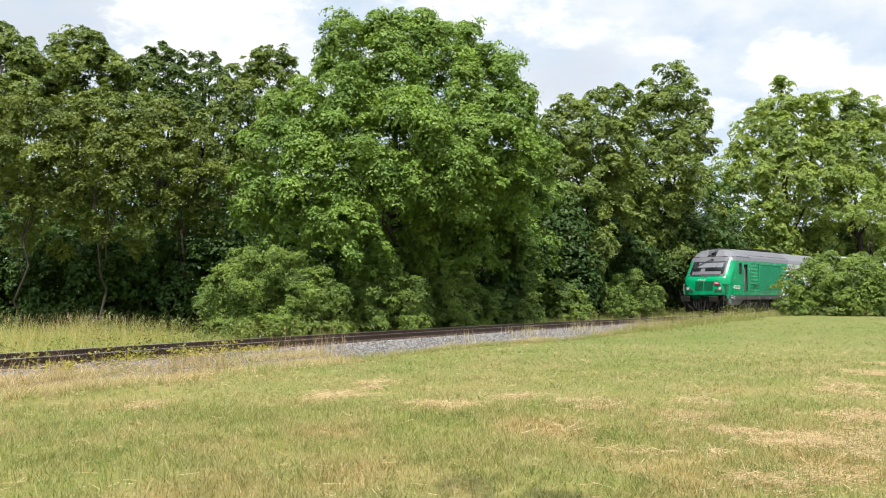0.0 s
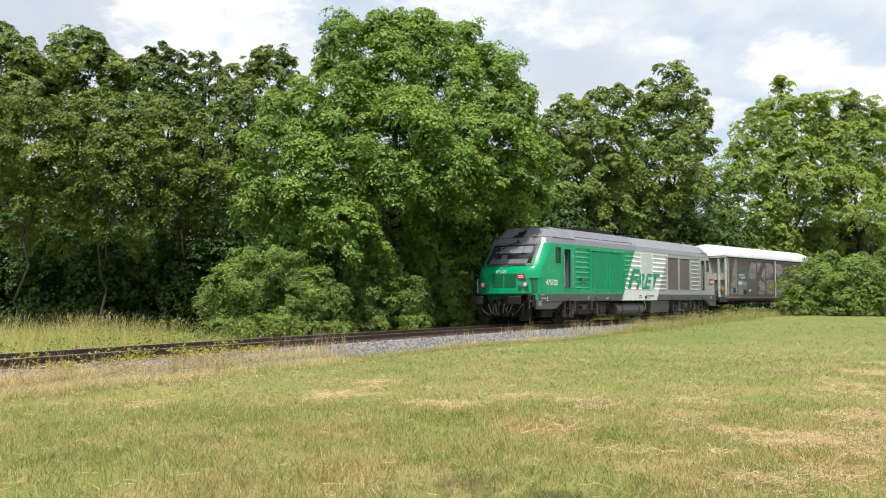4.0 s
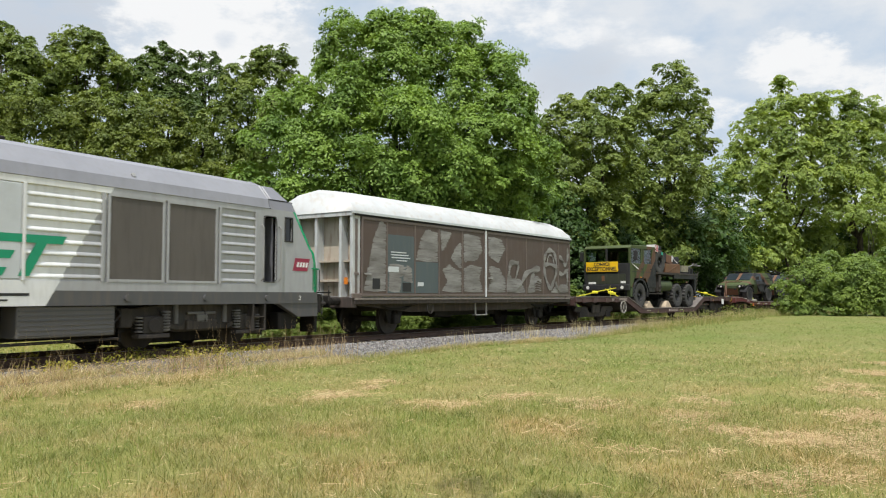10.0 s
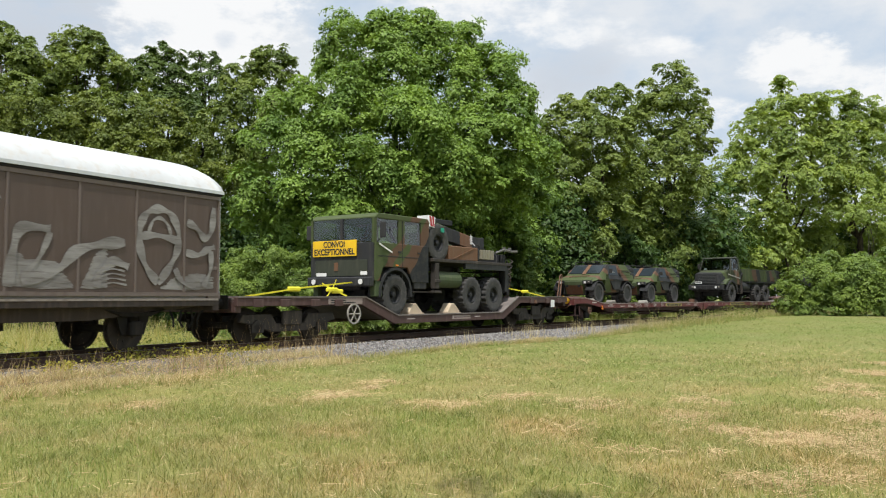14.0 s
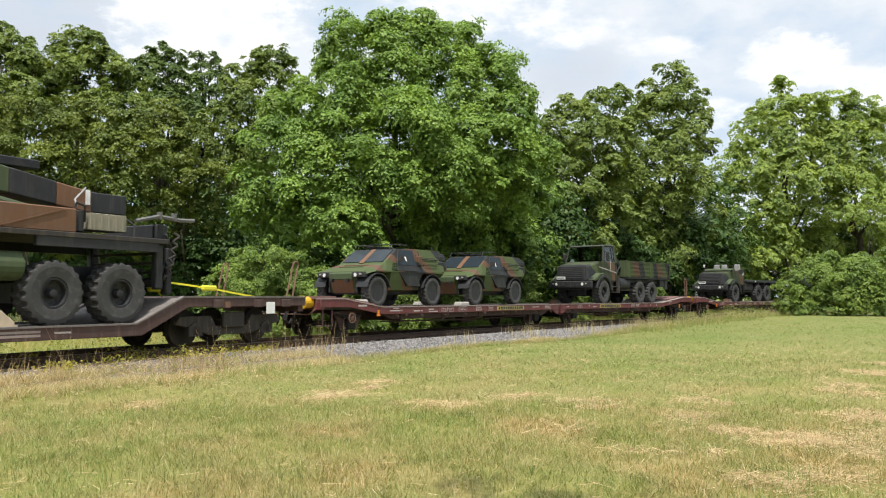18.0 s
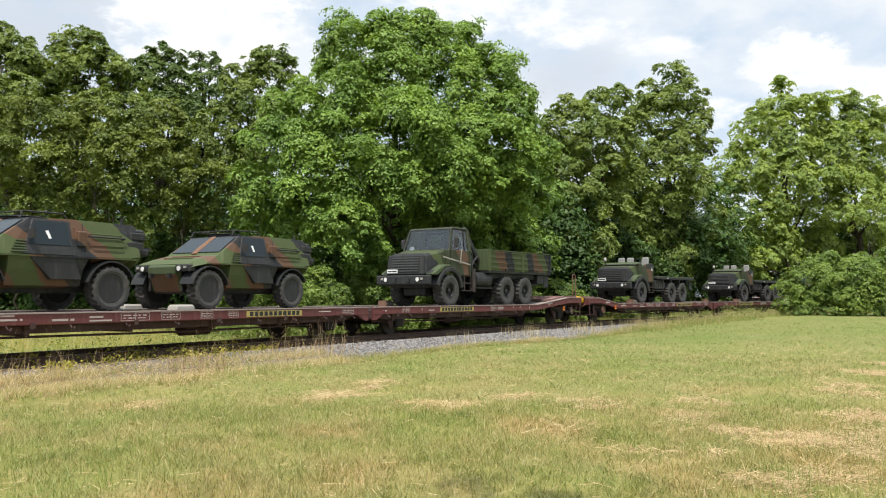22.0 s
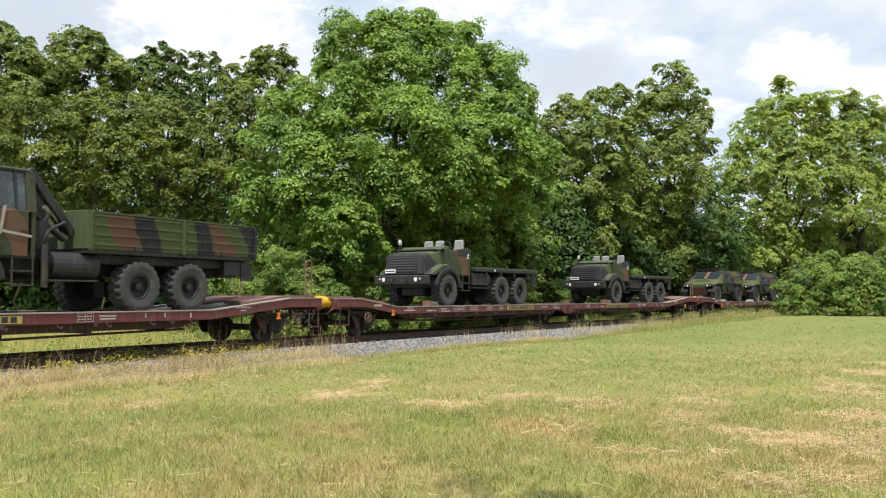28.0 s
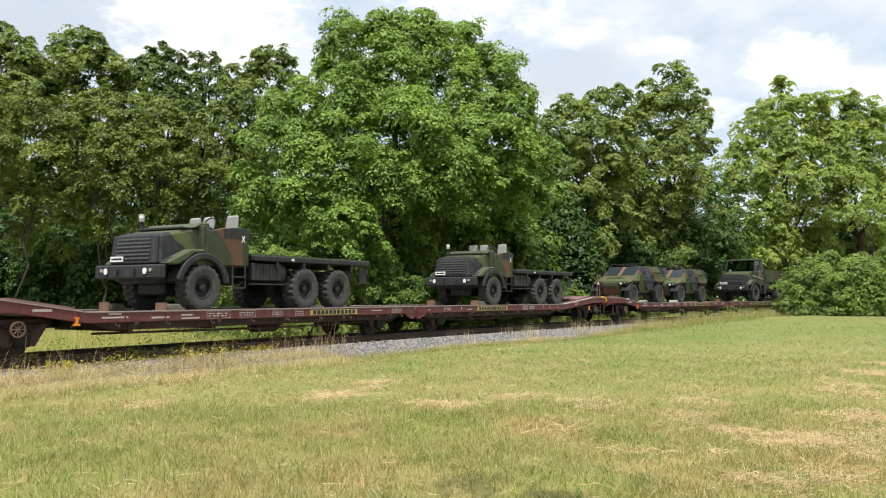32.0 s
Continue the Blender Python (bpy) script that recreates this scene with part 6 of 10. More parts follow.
            for c0, c1 in zip(cuts[:-1], cuts[1:]):
                prof = [(-1.40, 0.0), (-1.420, 0.006), (-1.427, 0.020), (-1.426, 0.036), (-1.417, 0.058), (-1.40, 0.085)]
                f = Form().prism_x([(yy, z + dz) for yy, dz in prof], X(c0), X(c1))
                part2("louvre_slat", f, M[colour_at((c0 + c1) / 2, z)], t)
        for c in (a0 - 0.03, a1 + 0.03):
            part2("louvre_post", Form().box(X(c) - 0.03, X(c) + 0.03, -1.445, -1.38, 1.42, 3.14), M[colour_at(c, 2.6)], t)
    # grille panels
    for a0, a1, mat, frame_mat, pitch, lab in ((4.50, 6.04, "green_dark", "green", 0.052, "green ventilation grille"), (6.12, 7.60, "green_dark", "green", 0.052, "green ventilation grille"),
                                               (12.42, 13.82, "grille_brown", "loco_silver", 0.04, "grey-brown radiator grille"), (13.90, 15.34, "grille_brown", "loco_silver", 0.04, "grey-brown radiator grille")):
        f = Form()
        k = int((a1 - a0 - 0.08) / pitch)
        for i in range(k):
            x = X(a0 + 0.05 + i * pitch)
            f.box(x, x + pitch * 0.55, -1.425, -1.40, 1.47, 3.09)
        g = part2("grille", f, M[mat], t, lab, fix=False)
        part2("backing", Form().box(X(a0), X(a1), -1.41, -1.40, 1.44, 3.12), M["grille_gap_shade" if mat == "green_dark" else mat], g)
        fr = Form()
        for q in ((a0, a1, 1.42, 1.47), (a0, a1, 3.09, 3.14), (a0, a0 + 0.05, 1.47, 3.09), (a1 - 0.05, a1, 1.47, 3.09)):
            fr.box(X(q[0]), X(q[1]), -1.44, -1.39, q[2], q[3])
        part2("grille_frame", fr, M[frame_mat], g)
    part2("service_panel", Form().box(X(9.47), X(10.62), -1.432, -1.39, 1.44, 3.12), M["panel_pale"], t, "plain pale grey service panel", bevel=0.01)
    part2("works_plate", Form().box(X(3.62), X(4.15), -1.475, -1.455, 1.79, 1.91), M["nose_grille"], t, "dull green works plate")
    for z in (1.76, 1.915):
        part2("plate_rim", Form().box(X(3.60), X(4.17), -1.47, -1.45, z, z + 0.025), M["tank"], t)
    # roof
    f = Form()
    prof = [(-roof_y(z), z) for z in (3.26, 3.50, 3.86, 3.98)] + [(0, 4.06)] + [(roof_y(z), z) for z in (3.98, 3.86, 3.50, 3.26)]
    part("roof", Form().prism_x(prof, X(3.28), X(8.85)), M["roof_grey"], t, "grey angled roof with long seams", bevel=0.01)
    prof2 = [(y * 1.01, 3.26 + (z - 3.26) * 0.985) for y, z in prof]
    part("roof", Form().prism_x(prof2, X(8.87), X(17.08)), M["roof_pale"], t, "lighter grey roof section", bevel=0.01)
    part2("roof_seam", Form().box(X(3.3), X(8.8), -1.27, -1.24, 3.60, 3.625), M["black"], t)
    lv = Form()
    for i in range(28):
        lv.box(X(4.6 + i * 0.12), X(4.66 + i * 0.12), -0.62, 0.62, 4.02, 4.12)
    part("roof_fan_grille", lv, M["under"], t, "dark cooling grille on the roof", fix=False)
    part2("grille_kerb", Form().box(X(4.5), X(8.0), -0.66, -0.62, 4.0, 4.14), M["under"], t)
    part("exhaust", Form().box(X(10.2), X(11.0), -0.3, 0.3, 4.03, 4.13), M["under"], t, bevel=0.02)
    for a in (13.1, 9.0, 5.6):
        part2("lifting_eye", Form().cyl((X(a), -1.2, 3.55), (X(a), -1.32, 3.6), 0.05, 10), M["steel"], t)
    # lettering and badges
    side = lambda a, z, y=-1.452: Matrix.Translation((X(a), y, z)) @ Matrix.Rotation(radians(90), 4, "X")
    for word, a0, a1, z0, z1 in (("F", 7.98, 9.32, 1.49, 2.42), ("RET", 8.86, 11.52, 1.49, 2.23)):
        ob = writing("lettering", word, 1.0, M["letter_green"], t, side(0, 0), 0.42, "dark green slanted lettering", 1.0, 0.03)
        xs, ys = [v.co.x for v in ob.data.vertices], [v.co.y for v in ob.data.vertices]
        lx, ly, kx, ky = min(xs), min(ys), (a1 - a0) / (max(xs) - min(xs)), (z1 - z0) / (max(ys) - min(ys))
        for v in ob.data.vertices:
            v.co.x, v.co.y = (v.co.x - lx) * kx, (v.co.y - ly) * ky
        ob.matrix_local = side(a0, z0, -1.4335)
    writing("lettering", "475122", 0.30, M["white"], t, side(1.30, 1.68, -1.433), 0.12, "white running number", 0.98, 0.006)
    f0 = Matrix.Translation((X(0.055), 0.12, 2.10)) @ Matrix.Rotation(radians(-90), 4, "Z") @ Matrix.Rotation(radians(90), 4, "X")
    writing("lettering", "475122", 0.17, M["white"], t, f0, 0.0, "white running number")
    bx = X(nose_x(1.9) + 0.012)
    b = part("badge", Form().hexa([(bx + 0.01, -1.02, 1.80), (bx + 0.01, -0.66, 1.80), (bx + 0.01, -0.56, 2.02), (bx + 0.01, -0.92, 2.02)], [(bx - 0.04, -1.02, 1.80), (bx - 0.04, -0.66, 1.80), (bx - 0.04, -0.56, 2.02), (bx - 0.04, -0.92, 2.02)]), M["badge_red"], t, "small dark red badge with white bars")
    part("badge_bars", Form().box(bx - 0.044, bx - 0.04, -0.93, -0.68, 1.87, 1.90).box(bx - 0.044, bx - 0.04, -0.91, -0.66, 1.93, 1.96), M["white"], b)
    b = part("badge", Form().prism([(X(17.95), 1.78), (X(18.52), 1.78), (X(18.62), 2.10), (X(18.05), 2.10)], -1.437, -1.43), M["badge_red"], t, "dark red badge with white bars")
    for k in range(4):
        x = X(18.09) + 0.115 * k
        part("badge_bar", Form().prism([(x, 1.875), (x + 0.075, 1.875), (x + 0.115, 2.0), (x + 0.04, 2.0)], -1.440, -1.437), M["white"], b)
    writing("lettering", "1", 0.17, M["white"], t, side(0.98, 1.09, -1.433), 0.0, "white cab number")
    writing("lettering", "2", 0.17, M["white"], t, side(18.25, 1.09, -1.433), 0.0, "white cab number")
    for a, z, w, h in ((9.3, 1.16, 0.28, 0.035), (9.3, 1.08, 0.28, 0.035), (10.35, 1.14, 0.9, 0.05), (10.2, 1.05, 0.4, 0.03), (0.70, 1.06, 0.34, 0.025), (0.62, 1.19, 0.30, 0.018), (0.98, 0.98, 0.1, 0.02), (6.0, 1.06, 0.3, 0.02), (4.95, 1.06, 0.07, 0.06), (4.3, 1.05, 0.10, 0.03), (4.3, 1.10, 0.05, 0.04)):
        part("small_writing", Form().box(X(a) - w / 2, X(a) + w / 2, -1.4335, -1.43, z, z + h), M["black"] if a > 7 else M["white"], t)
    for k in range(4):
        part("end_writing", Form().box(X(0.46) - 0.13, X(0.46) + 0.13, -1.4185, -1.412, 0.80 + k * 0.07, 0.818 + k * 0.07), M["white"], t)
    for a in (2.6, 4.9, 6.2, 9.85, 12.9, 15.0, 17.0):
        part2("sill_fitting", Form().cyl((X(a), -1.42, 1.1), (X(a), -1.47, 1.1), 0.07, 10), M["sill_grey"] if a != 9.85 else M["black"], t)
    # underframe
    part("underframe", Form().box(X(0.4), X(18.9), -0.9, 0.9, 0.7, 1.2), M["under"], t)
    tk = Form().cyl((X(7.1), -1.08, 0.57), (X(9.9), -1.08, 0.57), 0.27, 18)
    part2("air_tank", tk, M["tank"], t, "long grey cylinder tank under the frame", smooth=False)
    part("tank_band", Form().cyl((X(7.6), -1.08, 0.57), (X(7.66), -1.08, 0.57), 0.28, 18).cyl((X(9.3), -1.08, 0.57), (X(9.36), -1.08, 0.57), 0.28, 18), M["under"], t)
    part("fuel_tank", Form().box(X(7.0), X(12.6), -0.75, 0.75, 0.3, 0.75), M["under"], t, bevel=0.03)
    bb = part2("battery_box", Form().box(X(10.62), X(12.68), -1.36, -0.8, 0.38, 0.95), M["tank"], t, "ribbed grey equipment box", bevel=0.015)
    for k in range(6):
        part("rib", Form().box(X(10.66), X(12.64), -1.375, -1.36, 0.43 + k * 0.085, 0.46 + k * 0.085), M["sill_grey"], bb)
    part("pipe", Form().tube([(X(9.95), -1.3, 0.95), (X(10.05), -1.34, 0.7), (X(10.0), -1.3, 0.5)], 0.025), M["steel"], t)
    part("side_pipe", Form().tube([(X(6.4), -1.2, 0.33), (X(9.9), -1.2, 0.27), (X(12.9), -1.2, 0.30)], 0.03), M["under_lit"], t)
    rng = np.random.default_rng(31)
    for a in (4.2, 15.1):
        bogie(t, X(a), 2.8, 0.53)
        part("traction_motor", Form().box(X(a - 1.95), X(a + 1.95), -0.62, 0.62, 0.13, 0.85).cyl((X(a - 0.75), -0.66, 0.5), (X(a - 0.75), 0.66, 0.5), 0.33, 14).cyl((X(a + 0.75), -0.66, 0.5), (X(a + 0.75), 0.66, 0.5), 0.33, 14), M["under"], t, bevel=0.02)
        for e in (-1, 1):
            part2("wheel_guard", Form().box(*sorted((X(a + e * 2.05), X(a + e * 2.12))), -1.1, -0.55, 0.22, 0.95), M["under"], t)
            part2("sand_pipe", Form().tube([(X(a + e * 2.0), -0.95, 0.5), (X(a + e * 1.98), -0.85, 0.3), (X(a + e * 1.92), -0.78, 0.14)], 0.025), M["under_lit"], t)
            part2("axle_box_cover", Form().box(X(a + e * 1.4) - 0.27, X(a + e * 1.4) + 0.27, -1.30, -1.12, 0.36, 0.72).cyl((X(a + e * 1.4), -1.30, 0.53), (X(a + e * 1.4), -1.34, 0.53), 0.16, 14), M["under_lit"], t, bevel=0.02)
            part2("foot_bar", Form().box(X(a + e * 1.4) - 0.42, X(a + e * 1.4) + 0.42, -1.33, -1.12, 0.27, 0.36), M["under_lit"], t, "dusty bar under the axle box", bevel=0.015)
            part2("link", Form().prism([(X(a + e * 0.78), 0.42), (X(a + e * 1.2), 0.56), (X(a + e * 1.2), 0.64), (X(a + e * 0.78), 0.52)], -1.25, -1.20), M["under_lit"], t)
            for o in (-0.34, 0.34):
                g = Form()
                for k in range(5):
                    g.cyl((X(a + e * 1.4 + o), -1.25, 0.40 + k * 0.07), (X(a + e * 1.4 + o), -1.25, 0.435 + k * 0.07), 0.075, 10)
                part2("axle_spring", g, M["tank"], t)
        for k in range(5):
            x0 = a - 2.1 + k * 1.05 + rng.uniform(-0.2, 0.2)
            part2("brake_hose", Form().tube([(X(x0), -1.15, 0.95), (X(x0 + 0.08), -1.24, 0.78), (X(x0 + rng.uniform(-0.25, 0.25)), -1.25, 0.60), (X(x0 + rng.uniform(-0.3, 0.3)), -1.18, 0.45)], 0.016), M["black"], t)
    part("pipe_run", Form().tube([(X(0.9), -1.05, 0.60), (X(2.2), -1.08, 0.52), (X(2.5), -1.0, 0.36)], 0.03), M["under_lit"], t)
    part("pipe_run", Form().tube([(X(6.2), -1.1, 0.9), (X(6.9), -1.15, 0.8), (X(7.1), -1.15, 0.6)], 0.03), M["under_lit"], t)
    for a0, a1 in ((5.9, 6.9), (12.7, 13.2)):
        part("under_chest", Form().box(X(a0), X(a1), -1.05, 0.9, 0.40, 0.95), M["under"], t, "dark equipment chest between bogie and tank", bevel=0.02)
    for a0, a1 in ((0.6, 2.0), (17.3, 18.7)):
        part("drag_chest", Form().box(X(a0), X(a1), -0.9, 0.9, 0.30, 0.72), M["under"], t, "dark gear under the cab", bevel=0.02)
    for a in (4.2, 15.1):
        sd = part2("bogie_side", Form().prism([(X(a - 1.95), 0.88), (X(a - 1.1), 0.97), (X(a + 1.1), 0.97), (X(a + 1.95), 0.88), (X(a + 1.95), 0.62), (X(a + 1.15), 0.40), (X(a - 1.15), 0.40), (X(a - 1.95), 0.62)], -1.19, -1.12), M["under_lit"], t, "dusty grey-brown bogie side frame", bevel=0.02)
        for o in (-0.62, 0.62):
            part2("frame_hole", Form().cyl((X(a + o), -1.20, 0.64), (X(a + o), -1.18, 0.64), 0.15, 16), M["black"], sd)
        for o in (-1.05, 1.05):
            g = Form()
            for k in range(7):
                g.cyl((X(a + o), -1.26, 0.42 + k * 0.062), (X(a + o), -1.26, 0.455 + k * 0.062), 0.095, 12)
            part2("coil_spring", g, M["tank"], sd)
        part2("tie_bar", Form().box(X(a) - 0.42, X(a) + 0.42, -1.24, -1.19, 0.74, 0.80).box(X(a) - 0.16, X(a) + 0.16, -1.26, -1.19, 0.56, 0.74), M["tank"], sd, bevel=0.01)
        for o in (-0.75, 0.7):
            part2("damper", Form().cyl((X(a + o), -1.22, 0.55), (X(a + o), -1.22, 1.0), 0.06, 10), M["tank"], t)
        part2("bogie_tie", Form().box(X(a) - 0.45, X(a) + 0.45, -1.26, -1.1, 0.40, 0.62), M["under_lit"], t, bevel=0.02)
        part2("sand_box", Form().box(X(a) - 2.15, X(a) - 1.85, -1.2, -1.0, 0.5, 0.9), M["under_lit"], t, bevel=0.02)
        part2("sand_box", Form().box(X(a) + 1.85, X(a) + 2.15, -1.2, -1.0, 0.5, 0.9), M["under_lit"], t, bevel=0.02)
    MOVERS.append((t, LOCO_A, 5.45, (0, 0, 0)))


# ---- sliding-wall van ----
def spray_mat():
    """Pale sprayed paint, streaky, with the brown wall showing through."""
    mat, nt, b = node_mat("spray_pale", 0.65, 0, 0.35)
    n1 = noise_node(nt, 1.6, 5, 0.6, stretch=(0.5, 1, 2.6))
    n2 = noise_node(nt, 6.0, 5, 0.7, stretch=(0.25, 1, 3.0))
    pale = ramp_node(nt, n1.outputs["Fac"], [(0.3, (0.135, 0.125, 0.118)), (0.65, (0.285, 0.275, 0.265))]).outputs["Color"]
    f = ramp_node(nt, n2.outputs["Fac"], [(0.52, (0, 0, 0)), (0.66, (0.75, 0.75, 0.75))]).outputs["Color"]
    nt.links.new(mix_node(nt, f, pale, (0.10, 0.085, 0.075)), b.inputs["Base Color"])
    return mat


M["spray_pale"] = spray_mat()
M["van_brown"] = paint("van_brown", (0.088, 0.060, 0.048), 0.6, (0.14, 0.11, 0.095), 0.28)
M["van_teal"] = paint("van_teal", (0.078, 0.10, 0.108), 0.55, (0.15, 0.14, 0.125), 0.35)
M["van_roof"] = paint("van_roof", (0.56, 0.575, 0.58), 0.5, (0.42, 0.34, 0.25), 0.55, streak=False)
M["van_frame"] = paint("van_frame", (0.34, 0.33, 0.315), 0.6, (0.18, 0.13, 0.1), 0.6)
M["van_under"] = paint("van_under", (0.050, 0.038, 0.033), 0.75, (0.16, 0.11, 0.09), 0.5)
M["van_end"] = paint("van_end", (0.46, 0.40, 0.33), 0.7, (0.17, 0.09, 0.06), 0.8)
M["van_post"] = paint("van_post", (0.50, 0.52, 0.53), 0.55, (0.20, 0.10, 0.07), 0.75)
M["sole_pale"] = paint("sole_pale", (0.26, 0.225, 0.20), 0.75, (0.10, 0.07, 0.055), 0.7)
M["van_rib"] = paint("van_rib", (0.15, 0.118, 0.105), 0.6, (0.08, 0.05, 0.042), 0.6)
M["rust"] = paint("rust", (0.16, 0.085, 0.055), 0.8, (0.26, 0.16, 0.1), 0.5)


def ribbon(f, pts, w, y=-1.428, n=6):
    """A flat painted stroke along points (x, z), 4 mm proud."""
    P = []
    for i in range(len(pts) - 1):
        p0, p1 = pts[max(i - 1, 0)], pts[i]
        p2, p3 = pts[i + 1], pts[min(i + 2, len(pts) - 1)]
        for k in range(n):
            s = k / n
            P.append(tuple(0.5 * (2 * p1[c] + (p2[c] - p0[c]) * s + (2 * p0[c] - 5 * p1[c] + 4 * p2[c] - p3[c]) * s * s + (3 * p1[c] - p0[c] - 3 * p2[c] + p3[c]) * s ** 3) for c in (0, 1)))
    P.append(tuple(pts[-1]))
    vs, m = [], len(P)
    for i, (x, z) in enumerate(P):
        a, b = P[max(i - 1, 0)], P[min(i + 1, m - 1)]
        dx, dz = b[0] - a[0], b[1] - a[1]
        q = math.hypot(dx, dz) or 1
        ww = w * (0.75 + 0.25 * math.sin(i * 0.7))
        vs += [(x - dz / q * ww / 2, y, z + dx / q * ww / 2), (x + dz / q * ww / 2, y, z - dx / q * ww / 2)]
    f.add(vs, [(2 * i, 2 * i + 1, 2 * i + 3, 2 * i + 2) for i in range(m - 1)])
    return f


def make_van():
    A = 27.27
    X = lambda a: a - A
    t = thing("covered_goods_van", "brown sliding-wall goods van with pale spray paint and white roof", "goods van")
    x0, x1 = X(20.45), X(34.08)
    ridge = [(-1.42, 3.50), (-1.36, 3.66), (-1.1, 3.92), (-0.7, 4.12), (0, 4.22), (0.7, 4.12), (1.1, 3.92), (1.36, 3.66), (1.42, 3.50)]
    # roof with rounded ends
    f = Form()
    ring = []
    for x, k in ((x0 - 0.02, 0.86), (x0 + 0.08, 0.94), (x0 + 0.3, 0.985), (x0 + 0.8, 1.0), (x1 - 1.0, 1.0), (x1 - 0.45, 0.97), (x1 - 0.14, 0.90), (x1 + 0.02, 0.76)):
        ring.append([(x, y, 3.50 + (z - 3.50) * k) for y, z in ridge])
    n = len(ridge)
    f.add([p for r in ring for p in r], [(i * n + j, i * n + j + 1, (i + 1) * n + j + 1, (i + 1) * n + j) for i in range(len(ring) - 1) for j in range(n - 1)] + [tuple(range(n)), tuple(range((len(ring) - 1) * n, len(ring) * n))])
    rf = part("roof", f, M["van_roof"], t, "white curved roof, streaked with dirt", smooth=True)
    for k in range(1, 10):
        x = x0 + (x1 - x0) * k / 10
        part("roof_seam", Form().add([(x + dx, y * 1.002, z + 0.003) for y, z in ridge for dx in (-0.01, 0.01)], [(2 * i, 2 * i + 1, 2 * i + 3, 2 * i + 2) for i in range(n - 1)]), M["panel_pale"], rf)
    part2("gutter", Form().box(x0 - 0.02, x1 + 0.02, -1.45, -1.40, 3.44, 3.51), M["panel_pale"], t)
    # black strip stands in for the shadow line below the gutter
    part2("roof_shadow_rail", Form().box(x0 + 0.1, x1 - 0.02, -1.435, -1.36, 3.385, 3.44), M["under"], t, "black strip painted as the shadow under the roof edge")
    # ends: corner posts, uprights, panels
    for xe, s in ((x0, -1), (x1, 1)):
        part("end_wall", Form().box(*sorted((xe - s * 0.34, xe - s * 0.38)), -1.32, 1.32, 1.1, 3.5), M["van_end"], t, "dirty beige end wall set back between posts")
        part("end_gable", Form().prism_x([(-1.40, 3.38), (-1.35, 3.60), (-1.1, 3.80), (-0.7, 3.98), (0, 4.06), (0.7, 3.98), (1.1, 3.80), (1.35, 3.60), (1.40, 3.38)], *sorted((xe - s * 0.0, xe - s * 0.12))), M["van_post"], t, "pale end gable under the roof")
        for y in (-0.92, 0.0, 0.92):
            part("end_post", Form().box(*sorted((xe - s * 0.04, xe - s * 0.34)), y - 0.05, y + 0.05, 1.05, 3.40), M["van_post"], t, bevel=0.01)
            part("post_foot", Form().prism([(xe - s * 0.02, 3.40), (xe - s * 0.3, 3.40), (xe - s * 0.3, 3.05)], y - 0.04, y + 0.04), M["van_post"], t)
        for z in (1.55, 2.10):
            part("end_shelf", Form().box(*sorted((xe - s * 0.14, xe - s * 0.34)), -1.3, 1.3, z, z + 0.05), M["van_end"], t)
        part2("corner_post", Form().box(*sorted((xe - s * 0.02, xe - s * 0.36)), -1.39, -1.29, 1.08, 3.42), M["van_post"], t, "pale streaked corner post", bevel=0.015)
        part2("corner_groove", Form().box(*sorted((xe - s * 0.13, xe - s * 0.24)), -1.395, -1.388, 1.2, 3.3), M["van_rib"], t)
        part2("corner_bracket", Form().box(*sorted((xe - s * 0.02, xe - s * 0.40)), -1.41, -1.30, 1.08, 1.22).box(*sorted((xe - s * 0.10, xe - s * 0.30)), -1.41, -1.30, 1.72, 1.80), M["van_rib"], t, bevel=0.01)
        part("end_beam", Form().box(*sorted((xe - s * 0.02, xe - s * 0.22)), -1.38, 1.38, 0.82, 1.12), M["van_under"], t, bevel=0.015)
        buffer_pair(t, xe - s * 0.02, 1.0, s)
        part("tail_lamp_bracket", Form().box(*sorted((xe, xe + s * 0.06)), -1.25, -1.16, 1.47, 1.66), M["orange"], t)
    # sliding walls: each panel is a piece
    ribs = [20.85, 21.99, 23.36, 24.64, 26.0, 27.38]
    ribs2 = [27.50, 28.9, 30.35, 31.68, 32.97, 34.0]
    for j, rr in enumerate((ribs, ribs2)):
        w = part2("sliding_wall", Form().box(X(rr[0]), X(rr[-1]), -1.38, -1.34, 1.14, 3.38), M["van_brown"], t, "sliding wall of ribbed panels")
        for i, (a, b) in enumerate(zip(rr[:-1], rr[1:])):
            mat = "van_brown"
            part("wall_panel", Form().box(X(a) + 0.025, X(b) - 0.025, -1.40, -1.38, 1.22, 3.30), M[mat], w, bevel=0.004)
            part("wall_panel", Form().box(X(a) + 0.025, X(b) - 0.025, 1.38, 1.40, 1.22, 3.30), M["van_brown"], w)
        for a in rr[1:-1]:
            part2("wall_rib", Form().box(X(a) - 0.025, X(a) + 0.025, -1.415, -1.38, 1.2, 3.32), M["van_rib"], w)
        part2("wall_frame", Form().box(X(rr[0]), X(rr[-1]), -1.42, -1.38, 1.14, 1.22).box(X(rr[0]), X(rr[-1]), -1.42, -1.38, 3.30, 3.38).box(X(rr[0]), X(rr[0]) + 0.05, -1.42, -1.38, 1.22, 3.3).box(X(rr[-1]) - 0.05, X(rr[-1]), -1.42, -1.38, 1.22, 3.3), M["van_rib"], w)
        part("wall_handle", Form().box(X(rr[0]) + 0.1, X(rr[0]) + 0.4, -1.44, -1.42, 1.75, 1.79), M["steel"], w)
    part("lock_bar", Form().cyl((X(27.44), -1.43, 1.12), (X(27.44), -1.43, 3.4), 0.03, 8), M["panel_pale"], t)
